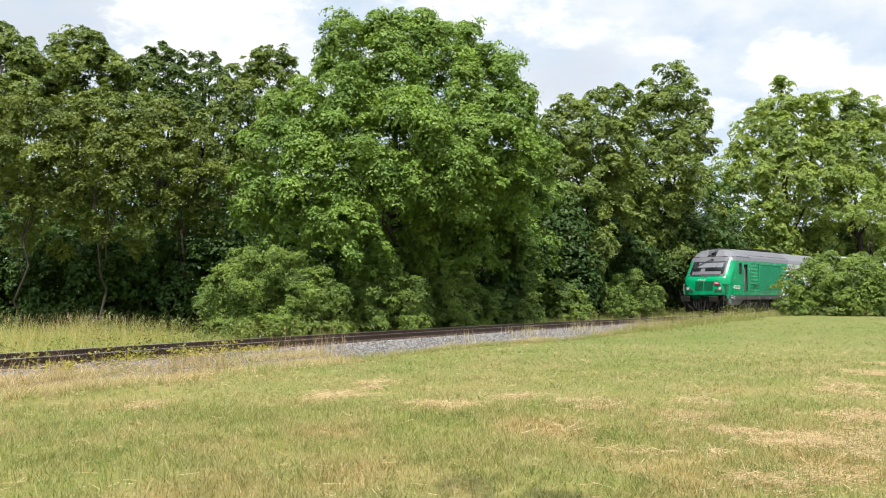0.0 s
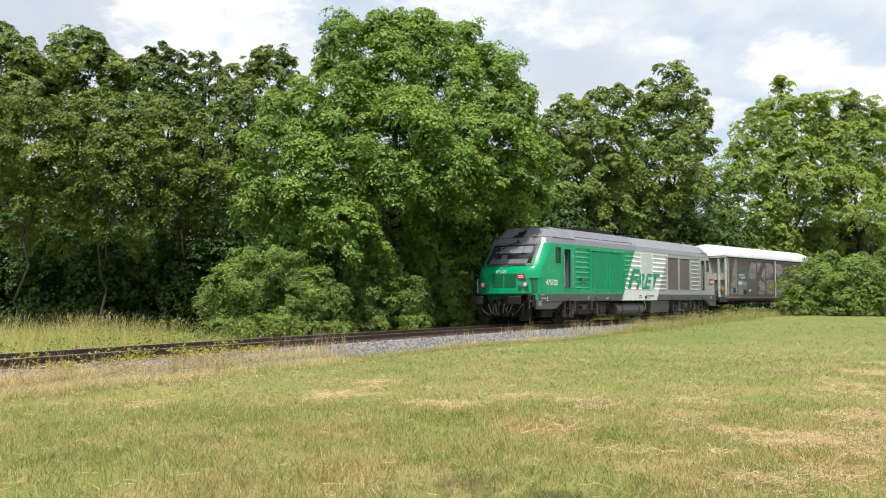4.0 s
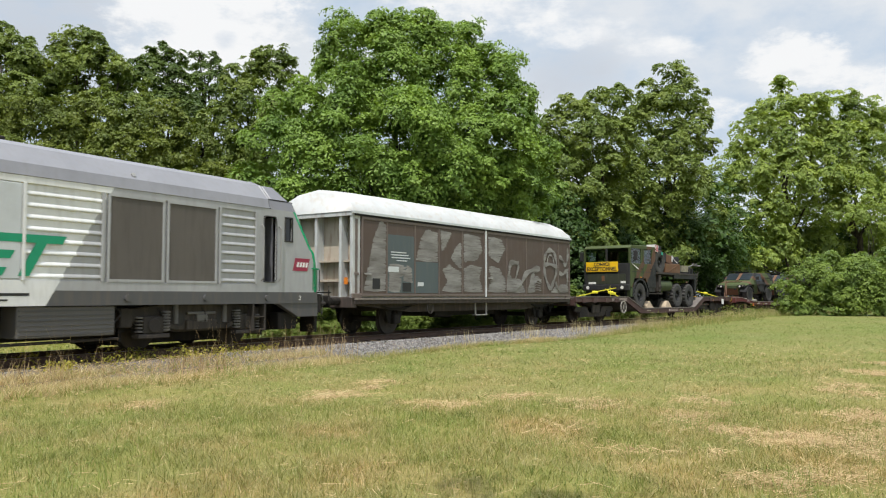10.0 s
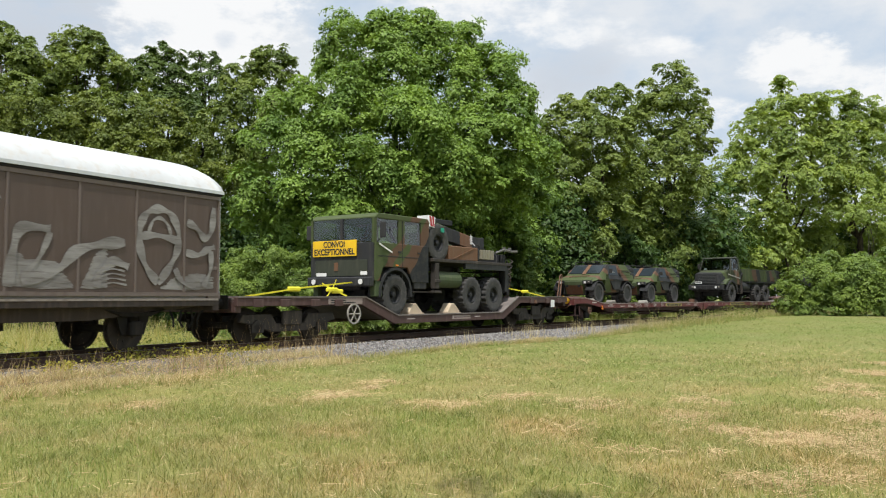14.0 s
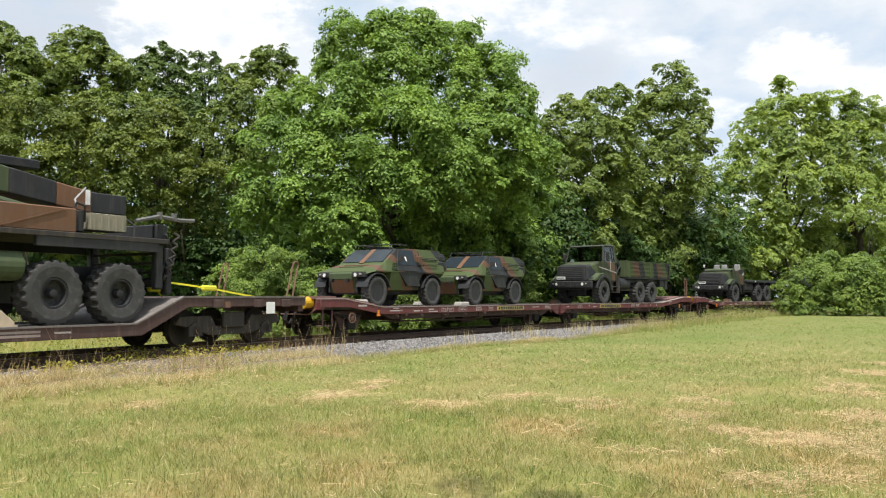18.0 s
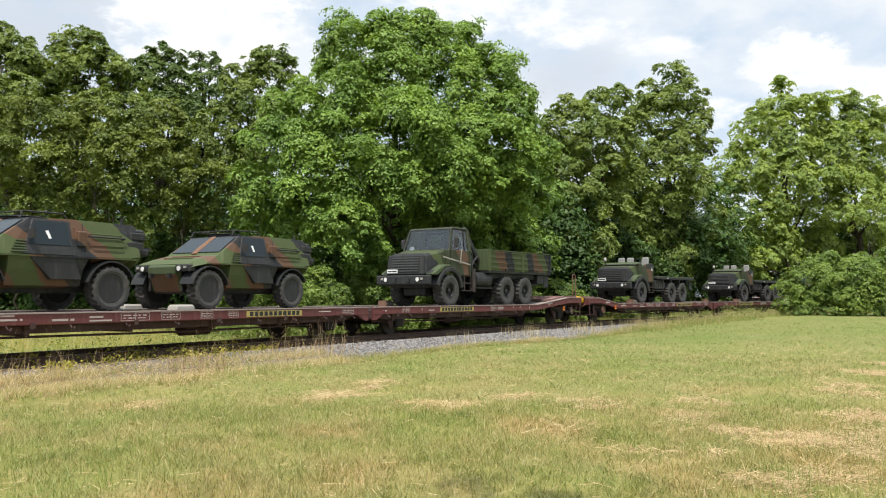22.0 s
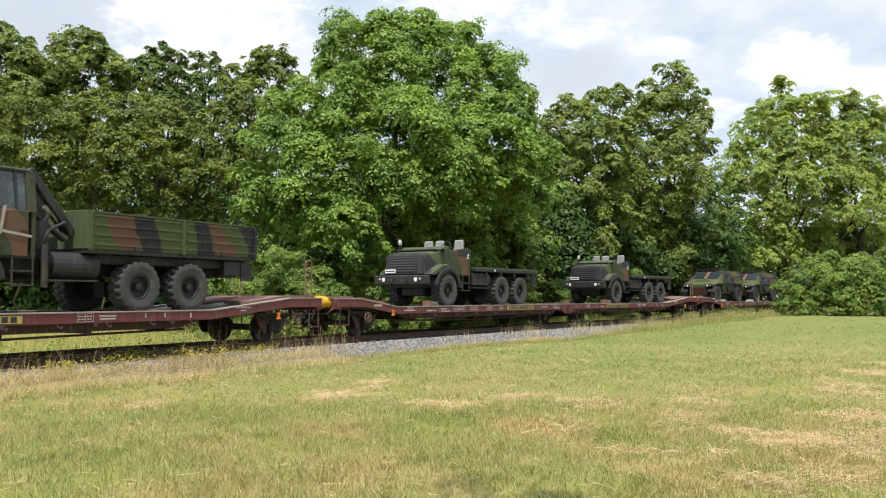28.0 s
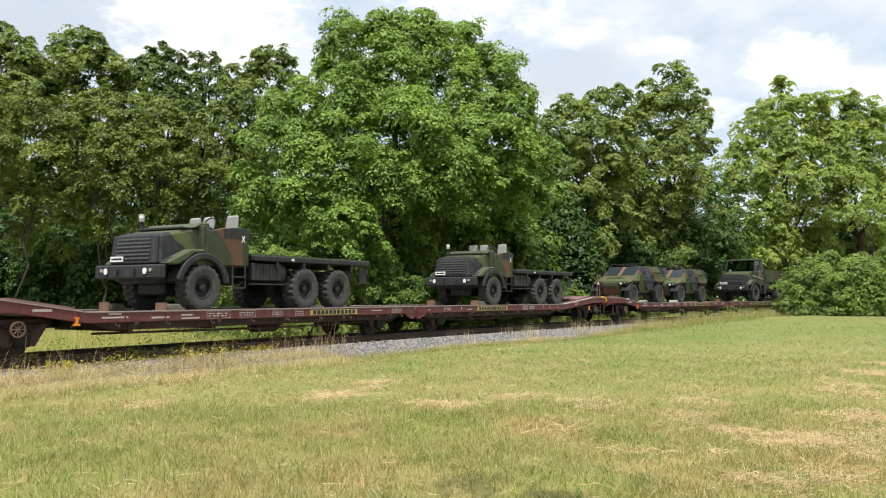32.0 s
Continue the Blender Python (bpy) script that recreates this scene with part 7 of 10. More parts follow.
    part("paint_field", Form().box(X(22.03), X(23.32), -1.404, -1.4005, 1.24, 2.95), M["van_teal"], t, "blue-grey painted field")
    part("paint_field", Form().box(X(23.40), X(24.60), -1.404, -1.4005, 1.24, 2.20), M["van_teal"], t, "blue-grey painted field")
    for a, z, w, h, m in ((22.45, 2.42, 0.75, 0.035, "panel_pale"), (22.5, 2.34, 0.85, 0.035, "panel_pale"), (22.55, 2.26, 0.9, 0.035, "panel_pale"), (22.6, 2.18, 0.5, 0.03, "panel_pale"), (22.85, 1.28, 0.42, 0.26, "inside"),
                          (23.55, 1.45, 0.3, 0.12, "panel_pale"), (21.4, 1.35, 0.34, 0.3, "inside"), (22.2, 1.85, 0.5, 0.16, "panel_pale")):
        part("marking", Form().box(X(a) - w / 2 + 0.1, X(a) + w / 2 + 0.1, -1.4125, -1.4045, z, z + h), M[m], t)
    strokes = [([(28.95, 1.3), (29.05, 2.0), (29.2, 2.35), (29.75, 2.35)], 0.24), ([(29.75, 2.3), (29.55, 1.85), (29.25, 1.5)], 0.14), ([(29.2, 1.42), (29.9, 1.62), (30.3, 1.98), (30.9, 2.15), (31.4, 2.2)], 0.26), ([(30.75, 1.3), (30.85, 1.62), (31.15, 1.82), (31.5, 1.72)], 0.22),
               ([(32.25, 1.42), (31.95, 1.72), (31.77, 2.15), (31.78, 2.58), (31.95, 2.85), (32.25, 2.95), (32.58, 2.85), (32.78, 2.5), (32.75, 2.1), (32.55, 1.75), (32.25, 1.40)], 0.21), ([(31.98, 2.45), (32.1, 2.7), (32.3, 2.76), (32.5, 2.62), (32.58, 2.4)], 0.09),
               ([(31.8, 2.36), (32.2, 2.40), (32.75, 2.32)], 0.18), ([(33.02, 2.74), (33.3, 2.62), (33.55, 2.42), (33.75, 2.62), (33.8, 3.12)], 0.19), ([(33.0, 2.08), (33.35, 2.04), (33.6, 2.16), (33.84, 2.24)], 0.18),
               ([(33.74, 2.14), (33.72, 1.7), (33.52, 1.34)], 0.16), ([(32.7, 1.72), (32.9, 1.45), (33.3, 1.34)], 0.16)]
    for k in range(5):
        strokes.append(([(30.85, 1.34 + 0.09 * k), (31.1, 1.40 + 0.09 * k), (31.45 - 0.02 * k, 1.36 + 0.09 * k)], 0.045))
    fills = [[(28.98, 1.28), (30.28, 1.28), (29.9, 1.75), (29.4, 1.6), (29.1, 2.0)], [(30.4, 1.28), (31.0, 1.28), (31.0, 2.1), (30.7, 1.9)], [(32.3, 1.28), (33.85, 1.28), (33.85, 1.55), (33.3, 1.62), (32.7, 1.5)], [(20.95, 1.28), (21.93, 1.28), (21.95, 3.22), (21.62, 3.26), (21.35, 2.75), (21.2, 2.2)], [(23.40, 2.22), (24.58, 2.22), (24.60, 3.12), (23.95, 3.2), (23.62, 2.85)], [(24.72, 3.22), (25.35, 3.15), (25.05, 2.75), (24.78, 2.45)],
             [(25.94, 2.95), (25.94, 1.98), (25.3, 2.35), (25.55, 2.7)], [(24.78, 1.28), (25.94, 1.28), (25.94, 1.9), (25.2, 2.15), (24.84, 1.95), (25.1, 1.6)], [(26.06, 3.2), (27.1, 3.12), (27.25, 2.7), (26.9, 2.35), (26.08, 2.28)],
             [(26.08, 1.28), (27.3, 1.28), (27.05, 1.75), (27.2, 2.1), (26.5, 2.16), (26.08, 2.05)], [(27.62, 3.2), (28.55, 3.15), (28.8, 2.8), (28.3, 2.3), (27.66, 2.5)], [(27.58, 1.28), (28.82, 1.28), (28.8, 1.7), (28.4, 2.1), (27.62, 2.2), (27.8, 1.7)],
             [(22.05, 1.26), (22.62, 1.26), (22.7, 1.7), (22.9, 1.8), (22.9, 2.02), (22.1, 2.05)], [(22.75, 1.6), (23.25, 1.55), (23.2, 1.98), (22.95, 2.05)]]
    rng = random.Random(12)
    for poly in fills:
        f, z, k = Form(), min(q[1] for q in poly) + 0.02, 0
        while z < max(q[1] for q in poly) - 0.02:
            xs = sorted(p[0] + (q[0] - p[0]) * (z - p[1]) / (q[1] - p[1]) for p, q in zip(poly, poly[1:] + poly[:1]) if (p[1] - z) * (q[1] - z) < 0)
            if len(xs) > 1:
                x0_, x1_ = X(xs[0]) + rng.uniform(-0.02, 0.02), X(xs[-1]) - rng.uniform(-0.025, 0.025)
                h, sl, y = rng.uniform(0.045, 0.08), rng.uniform(-0.02, 0.02), -1.4046 - 0.0007 * (k % 6)
                if x1_ - x0_ > 0.12:
                    xm = (x0_ + x1_) / 2
                    f.add([(x0_, y, z - sl), (xm, y, z - h / 2), (x1_, y, z + sl), (x1_ - 0.02, y, z + sl + h * 0.6), (xm, y, z + h), (x0_ + 0.02, y, z - sl + h * 0.7)], [(0, 1, 2, 3, 4, 5)])
            z += rng.uniform(0.026, 0.048)
            k += 1
        part("paint_patch", f, M["spray_pale"], t, "pale brushed patch", fix=False)
    for i, (pts, w) in enumerate(strokes):
        part("paint_stroke", ribbon(Form(), [(X(a), z) for a, z in pts], w, -1.4175 - 0.0011 * i), M["spray_pale"], t, fix=False)
    # frame and running gear
    part2("sole_bar", Form().box(x0 + 0.1, x1 - 0.1, -1.40, -1.30, 0.92, 1.08), M["van_under"], t, "dark dusty sole bar", bevel=0.01)
    part2("sole_edge", Form().box(x0 + 0.1, x1 - 0.1, -1.43, -1.40, 1.045, 1.09), M["sole_pale"], t, "worn pale running edge")
    part("floor", Form().box(x0 + 0.1, x1 - 0.1, -1.34, 1.34, 1.08, 1.14), M["van_frame"], t)
    part2("longitudinal", Form().prism([(x0 + 0.2, 0.92), (x1 - 0.2, 0.92), (x1 - 3.2, 0.66), (x0 + 3.2, 0.66)], -1.05, -0.95), M["van_under"], t)
    part2("step", Form().box(X(26.9), X(26.94), -1.34, -1.3, 0.5, 0.92).box(X(27.6), X(27.64), -1.34, -1.3, 0.5, 0.92).box(X(26.9), X(27.64), -1.36, -1.2, 0.5, 0.53), M["van_frame"], t)
    part("brake_gear", Form().box(X(25.0), X(29.5), -0.5, 0.5, 0.5, 0.8).cyl((X(25.2), -0.7, 0.62), (X(26.3), -0.7, 0.62), 0.17, 12), M["under"], t)
    for k, a in enumerate((22.86, 32.0)):
        wheelset(t, X(a), 0.46)
        g = part2("spring_gear", Form().prism([(X(a) - 0.75, 0.86), (X(a) - 0.35, 0.72), (X(a) + 0.35, 0.72), (X(a) + 0.75, 0.86), (X(a) + 0.35, 0.80), (X(a) - 0.35, 0.80)], -1.12, -0.98), M["under"], t)
        part2("axle_guard", Form().prism([(X(a) - 0.5, 0.95), (X(a) - 0.28, 0.34), (X(a) - 0.18, 0.34), (X(a) - 0.12, 0.95)], -1.0, -0.97).prism([(X(a) + 0.5, 0.95), (X(a) + 0.28, 0.34), (X(a) + 0.18, 0.34), (X(a) + 0.12, 0.95)], -1.0, -0.97), M["under"], g)
        part2("axle_box", Form().box(X(a) - 0.16, X(a) + 0.16, -1.13, -0.92, 0.32, 0.62), M["under"], g, bevel=0.03)
    part("handwheel", Form().turned([(-0.01, 0.15), (0.01, 0.15), (0.01, 0.18), (-0.01, 0.18)], (X(24.2), -1.38, 0.78), 16, True), M["under_lit"], t)
    MOVERS.append((t, A, 4.6, (0, 0, 0)))


make_loco()
make_van()


# ---- flat wagons ----
M["wagon_red"] = paint("wagon_red", (0.120, 0.027, 0.027), 0.6, (0.19, 0.10, 0.085), 0.45)
M["dull_yellow"] = paint("dull_yellow", (0.42, 0.33, 0.09), 0.6, (0.2, 0.12, 0.08), 0.5)
M["wagon_dark"] = paint("wagon_dark", (0.055, 0.026, 0.024), 0.75, (0.10, 0.07, 0.055), 0.6)
M["deck"] = paint("deck_plate", (0.15, 0.13, 0.12), 0.75, (0.26, 0.22, 0.19), 0.6, streak=False)
M["deck_pale"] = paint("deck_pale", (0.30, 0.24, 0.22), 0.8, (0.2, 0.12, 0.1), 0.5, streak=False)
M["low_brown"] = paint("low_wagon_brown", (0.070, 0.036, 0.032), 0.7, (0.17, 0.12, 0.1), 0.5)


M["worn_white"] = paint("worn_white", (0.46, 0.40, 0.38), 0.7, (0.2, 0.1, 0.09), 0.6)


def marks(parent, y, rows):
    """Small painted markings on a side beam: (x, z, width, height, material)."""
    for x, z, w, h, m in rows:
        part("marking", Form().box(x - w / 2, x + w / 2, y - 0.004, y, z - h / 2, z + h / 2), M["worn_white" if m in ("white", "panel_pale") else m], parent)


def frame_mark(parent, x, z, w, h, y=-1.384, bars=2):
    """A stencilled data box: thin frame, cross lines and rows of small bars."""
    f = Form()
    for q in ((-w / 2, w / 2, -h / 2, -h / 2 + 0.008), (-w / 2, w / 2, h / 2 - 0.008, h / 2), (-w / 2, -w / 2 + 0.008, -h / 2, h / 2), (w / 2 - 0.008, w / 2, -h / 2, h / 2), (-0.004, 0.004, -h / 2, h / 2)):
        f.box(x + q[0], x + q[1], y - 0.004, y, z + q[2], z + q[3])
    for k in range(bars):
        zz = z - h / 2 + h * (k + 1) / (bars + 1)
        for i in range(5):
            a = x - w * 0.42 + i * w * 0.17
            f.box(a, a + w * (0.09 + 0.04 * ((i + k) % 2)), y - 0.004, y, zz - 0.011, zz + 0.011)
    tagged(part("stencil", f, M["worn_white"], parent, "white stencilled data box"), kind="stuff")


def name_board(parent, x, z, w, h):
    """Yellow panel; each letter of the name is a plain dark bar."""
    b = part("name_board", Form().box(x - w / 2, x + w / 2, -1.388, -1.38, z - h / 2, z + h / 2), M["dull_yellow"], parent, "dull yellow name panel with dark bars")
    bar = Form().box(-w * 0.031, w * 0.031, -0.003, 0, -h * 0.32, h * 0.32).mesh("bar", 0.004)
    bar.materials.append(M["black"])
    for k in range(11):
        part("bar", bar, None, b, at=(x - w * 0.42 + k * w * 0.084, -1.388, z))
    fr = Form()
    for q in ((-w / 2, w / 2, -h / 2, -h / 2 + 0.01), (-w / 2, w / 2, h / 2 - 0.01, h / 2)):
        fr.box(x + q[0], x + q[1], -1.391, -1.388, z + q[2], z + q[3])
    part("border", fr, M["wagon_dark"], b)


FLAT_A, FLAT_B = 60.0, 74.08


def make_flat(first):
    """One half of an articulated flat wagon; first: the leading half."""
    c = FLAT_A if first else FLAT_B
    X = lambda a: a - c
    t = thing("flat_wagon", "dark red flat wagon half with a ramped raised end", "flat wagon", "flat wagons")
    if first:
        top = [(53.05, 1.07), (54.0, 1.07), (55.7, 0.83), (66.95, 0.83)]
        low = [(66.95, 0.62), (55.7, 0.62), (54.2, 0.84), (53.05, 0.84)]
        axles, e_hi, e_lo = (54.55, 65.5), 53.05, 66.95
    else:
        top = [(67.25, 0.83), (77.1, 0.83), (79.7, 1.09), (80.9, 1.09)]
        low = [(80.9, 0.86), (79.6, 0.86), (77.0, 0.62), (67.25, 0.62)]
        axles, e_hi, e_lo = (68.75, 79.35), 80.9, 67.25
    top, low = [(X(a), z) for a, z in top], [(X(a), z) for a, z in low]
    part2("side_beam", Form().prism(top + low, -1.38, -1.30), M["wagon_red"], t, "dark red dusty side beam", bevel=0.01)
    part2("top_flange", Form().prism([(x, z + 0.012) for x, z in top] + [(x, z - 0.012) for x, z in reversed(top)], -1.395, -1.22), M["deck_pale"], t, "worn pale flange along the deck edge")
    for k in range(14):
        a = top[0][0] + 0.5 + (top[-1][0] - top[0][0] - 1.0) * k / 13
        z = float(np.interp(a, [p[0] for p in top], [p[1] for p in top]))
        part2("stiffener", Form().box(a - 0.02, a + 0.02, -1.388, -1.30, z - 0.19, z - 0.02), M["wagon_red"], t)
    d = [(x, z - 0.03) for x, z in top] + [(x, z - 0.10) for x, z in reversed(top)]
    part("deck", Form().prism(d, -1.30, 1.30), M["deck"], t, "grey-brown worn deck")
    a0, a1 = (55.9, 66.6) if first else (67.5, 76.8)
    part2("lower_beam", Form().prism([(X(a0), 0.63), (X(a1), 0.63), (X(a1 - 0.5), 0.46), (X(a0 + 0.5), 0.46)], -1.18, -1.06), M["wagon_dark"], t, bevel=0.01)
    for k in range(5):
        a = a0 + 0.9 + (a1 - a0 - 1.8) * k / 4
        part("cross_beam", Form().box(X(a) - 0.06, X(a) + 0.06, -1.2, 1.2, 0.42, 0.70), M["wagon_dark"], t)
        part2("lash_bracket", Form().box(X(a) - 0.05, X(a) + 0.05, -1.395, -1.38, 0.56, 0.66), M["wagon_dark"], t)
    for k in range(9):
        a = a0 + 0.4 + (a1 - a0 - 0.8) * k / 8
        part2("lash_hook", Form().tube([(X(a), -1.36, 0.63), (X(a) + 0.02, -1.40, 0.56), (X(a) + 0.07, -1.40, 0.53), (X(a) + 0.10, -1.39, 0.58)], 0.014), M["wagon_dark"], t)
    part("brake_pipe", Form().tube([(X(a0 + 0.2), -0.95, 0.40), (X((a0 + a1) / 2), -0.95, 0.36), (X(a1 - 0.2), -0.95, 0.42)], 0.025), M["wagon_dark"], t)
    part("brake_cylinder", Form().cyl((X((a0 + a1) / 2) - 0.4, -0.6, 0.42), (X((a0 + a1) / 2) + 0.4, -0.6, 0.42), 0.17, 14), M["wagon_dark"], t)
    # loading plates on the ramp and the lifted end
    for a, w in ((53.4, 0.9), (54.9, 1.3)) if first else ((79.0, 1.2), (80.3, 1.0)):
        z = float(np.interp(X(a), [p[0] for p in top], [p[1] for p in top]))
        z0 = float(np.interp(X(a - w / 2), [p[0] for p in top], [p[1] for p in top]))
        z1 = float(np.interp(X(a + w / 2), [p[0] for p in top], [p[1] for p in top]))
        part2("ramp_plate", Form().hexa([(X(a - w / 2), -1.2, z0), (X(a + w / 2), -1.2, z1), (X(a + w / 2), -0.35, z1), (X(a - w / 2), -0.35, z0)], [(X(a - w / 2), -1.2, z0 + 0.07), (X(a + w / 2), -1.2, z1 + 0.07), (X(a + w / 2), -0.35, z1 + 0.07), (X(a - w / 2), -0.35, z0 + 0.07)]), M["plate_red"], t, "raised red-brown loading plate")
    s = -1 if first else 1
    part("head_beam", Form().box(*sorted((X(e_hi), X(e_hi) - s * 0.18)), -1.36, 1.36, 0.78, 1.06), M["wagon_red"], t, bevel=0.015)
    buffer_pair(t, X(e_hi), 0.96, s)
    for y in (-1.0, 1.0):
        part("shock_absorber", Form().cyl((X(e_hi) - s * 0.02, y, 0.98), (X(e_hi) + s * 0.28, y, 0.98), 0.155, 18).cyl((X(e_hi) + s * 0.26, y, 0.98), (X(e_hi) + s * 0.32, y, 0.98), 0.175, 18), M["yellow"], t, "yellow buffer casing")
    for y in (-0.62, -0.34, 0.3, 0.55):
        part("end_hose", Form().tube([(X(e_hi), y, 0.86), (X(e_hi) + s * 0.18, y * 1.03, 0.70), (X(e_hi) + s * 0.24, y * 1.08, 0.50), (X(e_hi) + s * 0.14, y * 1.1, 0.40), (X(e_hi) + s * 0.06, y * 1.15, 0.55)], 0.024), M["black"], t)
    part("coupling_rod", Form().tube([(X(e_hi), -1.2, 0.80), (X(e_hi) + s * 0.05, -1.0, 0.66), (X(e_hi) + s * 0.05, 1.0, 0.66), (X(e_hi), 1.2, 0.80)], 0.018), M["rust"], t, "rusty uncoupling rod")
    part2("end_step", Form().box(*sorted((X(e_hi) - s * 0.10, X(e_hi) - s * 0.50)), -1.36, -1.10, 0.34, 0.37).box(*sorted((X(e_hi) - s * 0.10, X(e_hi) - s * 0.13)), -1.36, -1.33, 0.34, 0.80).box(*sorted((X(e_hi) - s * 0.47, X(e_hi) - s * 0.50)), -1.36, -1.33, 0.34, 0.80), M["wagon_dark"], t)
    part("end_beam", Form().box(*sorted((X(e_lo), X(e_lo) + s * 0.15)), -1.36, 1.36, 0.5, 0.82), M["wagon_dark"], t)
    part("link", Form().box(*sorted((X(e_lo), X(e_lo) - s * 0.2)), -0.2, 0.2, 0.55, 0.75), M["wagon_dark"], t)
    part2("end_gusset", Form().prism([(X(e_lo), 0.62), (X(e_lo) + s * 0.5, 0.62), (X(e_lo) + s * 0.15, 0.46), (X(e_lo), 0.46)], -1.37, -1.31), M["wagon_red"], t)
    for a in axles:
        wheelset(t, X(a), 0.37)
        g = part2("axle_guard", Form().prism([(X(a) - 0.62, 0.72), (X(a) + 0.62, 0.72), (X(a) + 0.3, 0.22), (X(a) - 0.3, 0.22)], -1.05, -0.99), M["wagon_dark"], t)
        part2("axle_box", Form().box(X(a) - 0.17, X(a) + 0.17, -1.17, -0.95, 0.22, 0.52), M["under"], g, bevel=0.03)
        part2("leaf_spring", Form().prism([(X(a) - 0.6, 0.66), (X(a) - 0.25, 0.54), (X(a) + 0.25, 0.54), (X(a) + 0.6, 0.66), (X(a) + 0.25, 0.62), (X(a) - 0.25, 0.62)], -1.15, -1.06), M["under"], g)
    oa = 55.45 if first else 79.2
    part2("tie_ring", Form().box(X(oa) - 0.07, X(oa) + 0.07, -1.41, -1.38, 0.58, 0.62).box(X(oa) - 0.03, X(oa) + 0.03, -1.41, -1.38, 0.62, 0.72).box(X(oa) - 0.05, X(oa) + 0.05, -1.41, -1.38, 0.71, 0.74), M["orange"], t, "orange lashing fitting")
    hw = 54.3 if first else 79.9
    h = part("handwheel", Form().turned([(-0.012, 0.12), (0.012, 0.12), (0.012, 0.145), (-0.012, 0.145)], (X(hw), -1.40, 0.55), 18, True), M["rust"] if first else M["under_lit"], t, "brake handwheel")
    for k in range(4):
        q = k * math.pi / 4
        part("spoke", Form().tube([(X(hw) + 0.13 * math.cos(q), -1.40, 0.55 + 0.13 * math.sin(q)), (X(hw) - 0.13 * math.cos(q), -1.40, 0.55 - 0.13 * math.sin(q))], 0.009), M["rust"], h)
    if first:
        name_board(t, X(63.1), 0.725, 1.95, 0.16)
        for a, w, h in ((59.0, 0.7, 0.16), (59.9, 0.5, 0.16), (60.9, 0.35, 0.15), (61.7, 0.3, 0.15), (66.0, 0.5, 0.14)):
            frame_mark(t, X(a), 0.73, w, h)
        marks(t, -1.38, [(X(56.3), 0.72, 0.6, 0.035, "panel_pale"), (X(56.3), 0.79, 0.3, 0.03, "panel_pale"), (X(57.4), 0.70, 0.45, 0.04, "panel_pale"), (X(58.1), 0.74, 0.3, 0.035, "panel_pale"), (X(58.2), 0.67, 0.5, 0.03, "panel_pale"), (X(54.75), 0.88, 0.4, 0.05, "panel_pale"), (X(65.0), 0.74, 0.5, 0.03, "panel_pale")])
    else:
        name_board(t, X(71.55), 0.725, 1.95, 0.16)
        frame_mark(t, X(68.8), 0.73, 0.36, 0.13)
        frame_mark(t, X(73.8), 0.73, 0.36, 0.16)
        marks(t, -1.38, [(X(74.3), 0.755, 0.4, 0.03, "white"), (X(74.3), 0.70, 0.35, 0.03, "white"), (X(75.2), 0.75, 0.03, 0.09, "white"), (X(75.7), 0.75, 0.03, 0.09, "white"), (X(69.6), 0.75, 0.03, 0.09, "white"), (X(70.1), 0.71, 0.3, 0.03, "white"), (X(67.8), 0.72, 0.15, 0.03, "panel_pale"), (X(78.0), 0.88, 0.5, 0.035, "panel_pale"), (X(78.0), 0.81, 0.15, 0.03, "white"), (X(71.0), 0.74, 0.05, 0.08, "white"), (X(76.4), 0.73, 0.04, 0.1, "white")])
        for y, a in ((-1.2, 80.55), (1.2, 80.45)):
            part("stake_hoop", Form().tube([(X(a) - 0.13, y, 1.05), (X(a) - 0.13, y, 1.98), (X(a) - 0.09, y, 2.06), (X(a) + 0.09, y, 2.06), (X(a) + 0.13, y, 1.98), (X(a) + 0.13, y, 1.05)], 0.022), M["rust"], t, "rusty upright stake hoop")
    return t


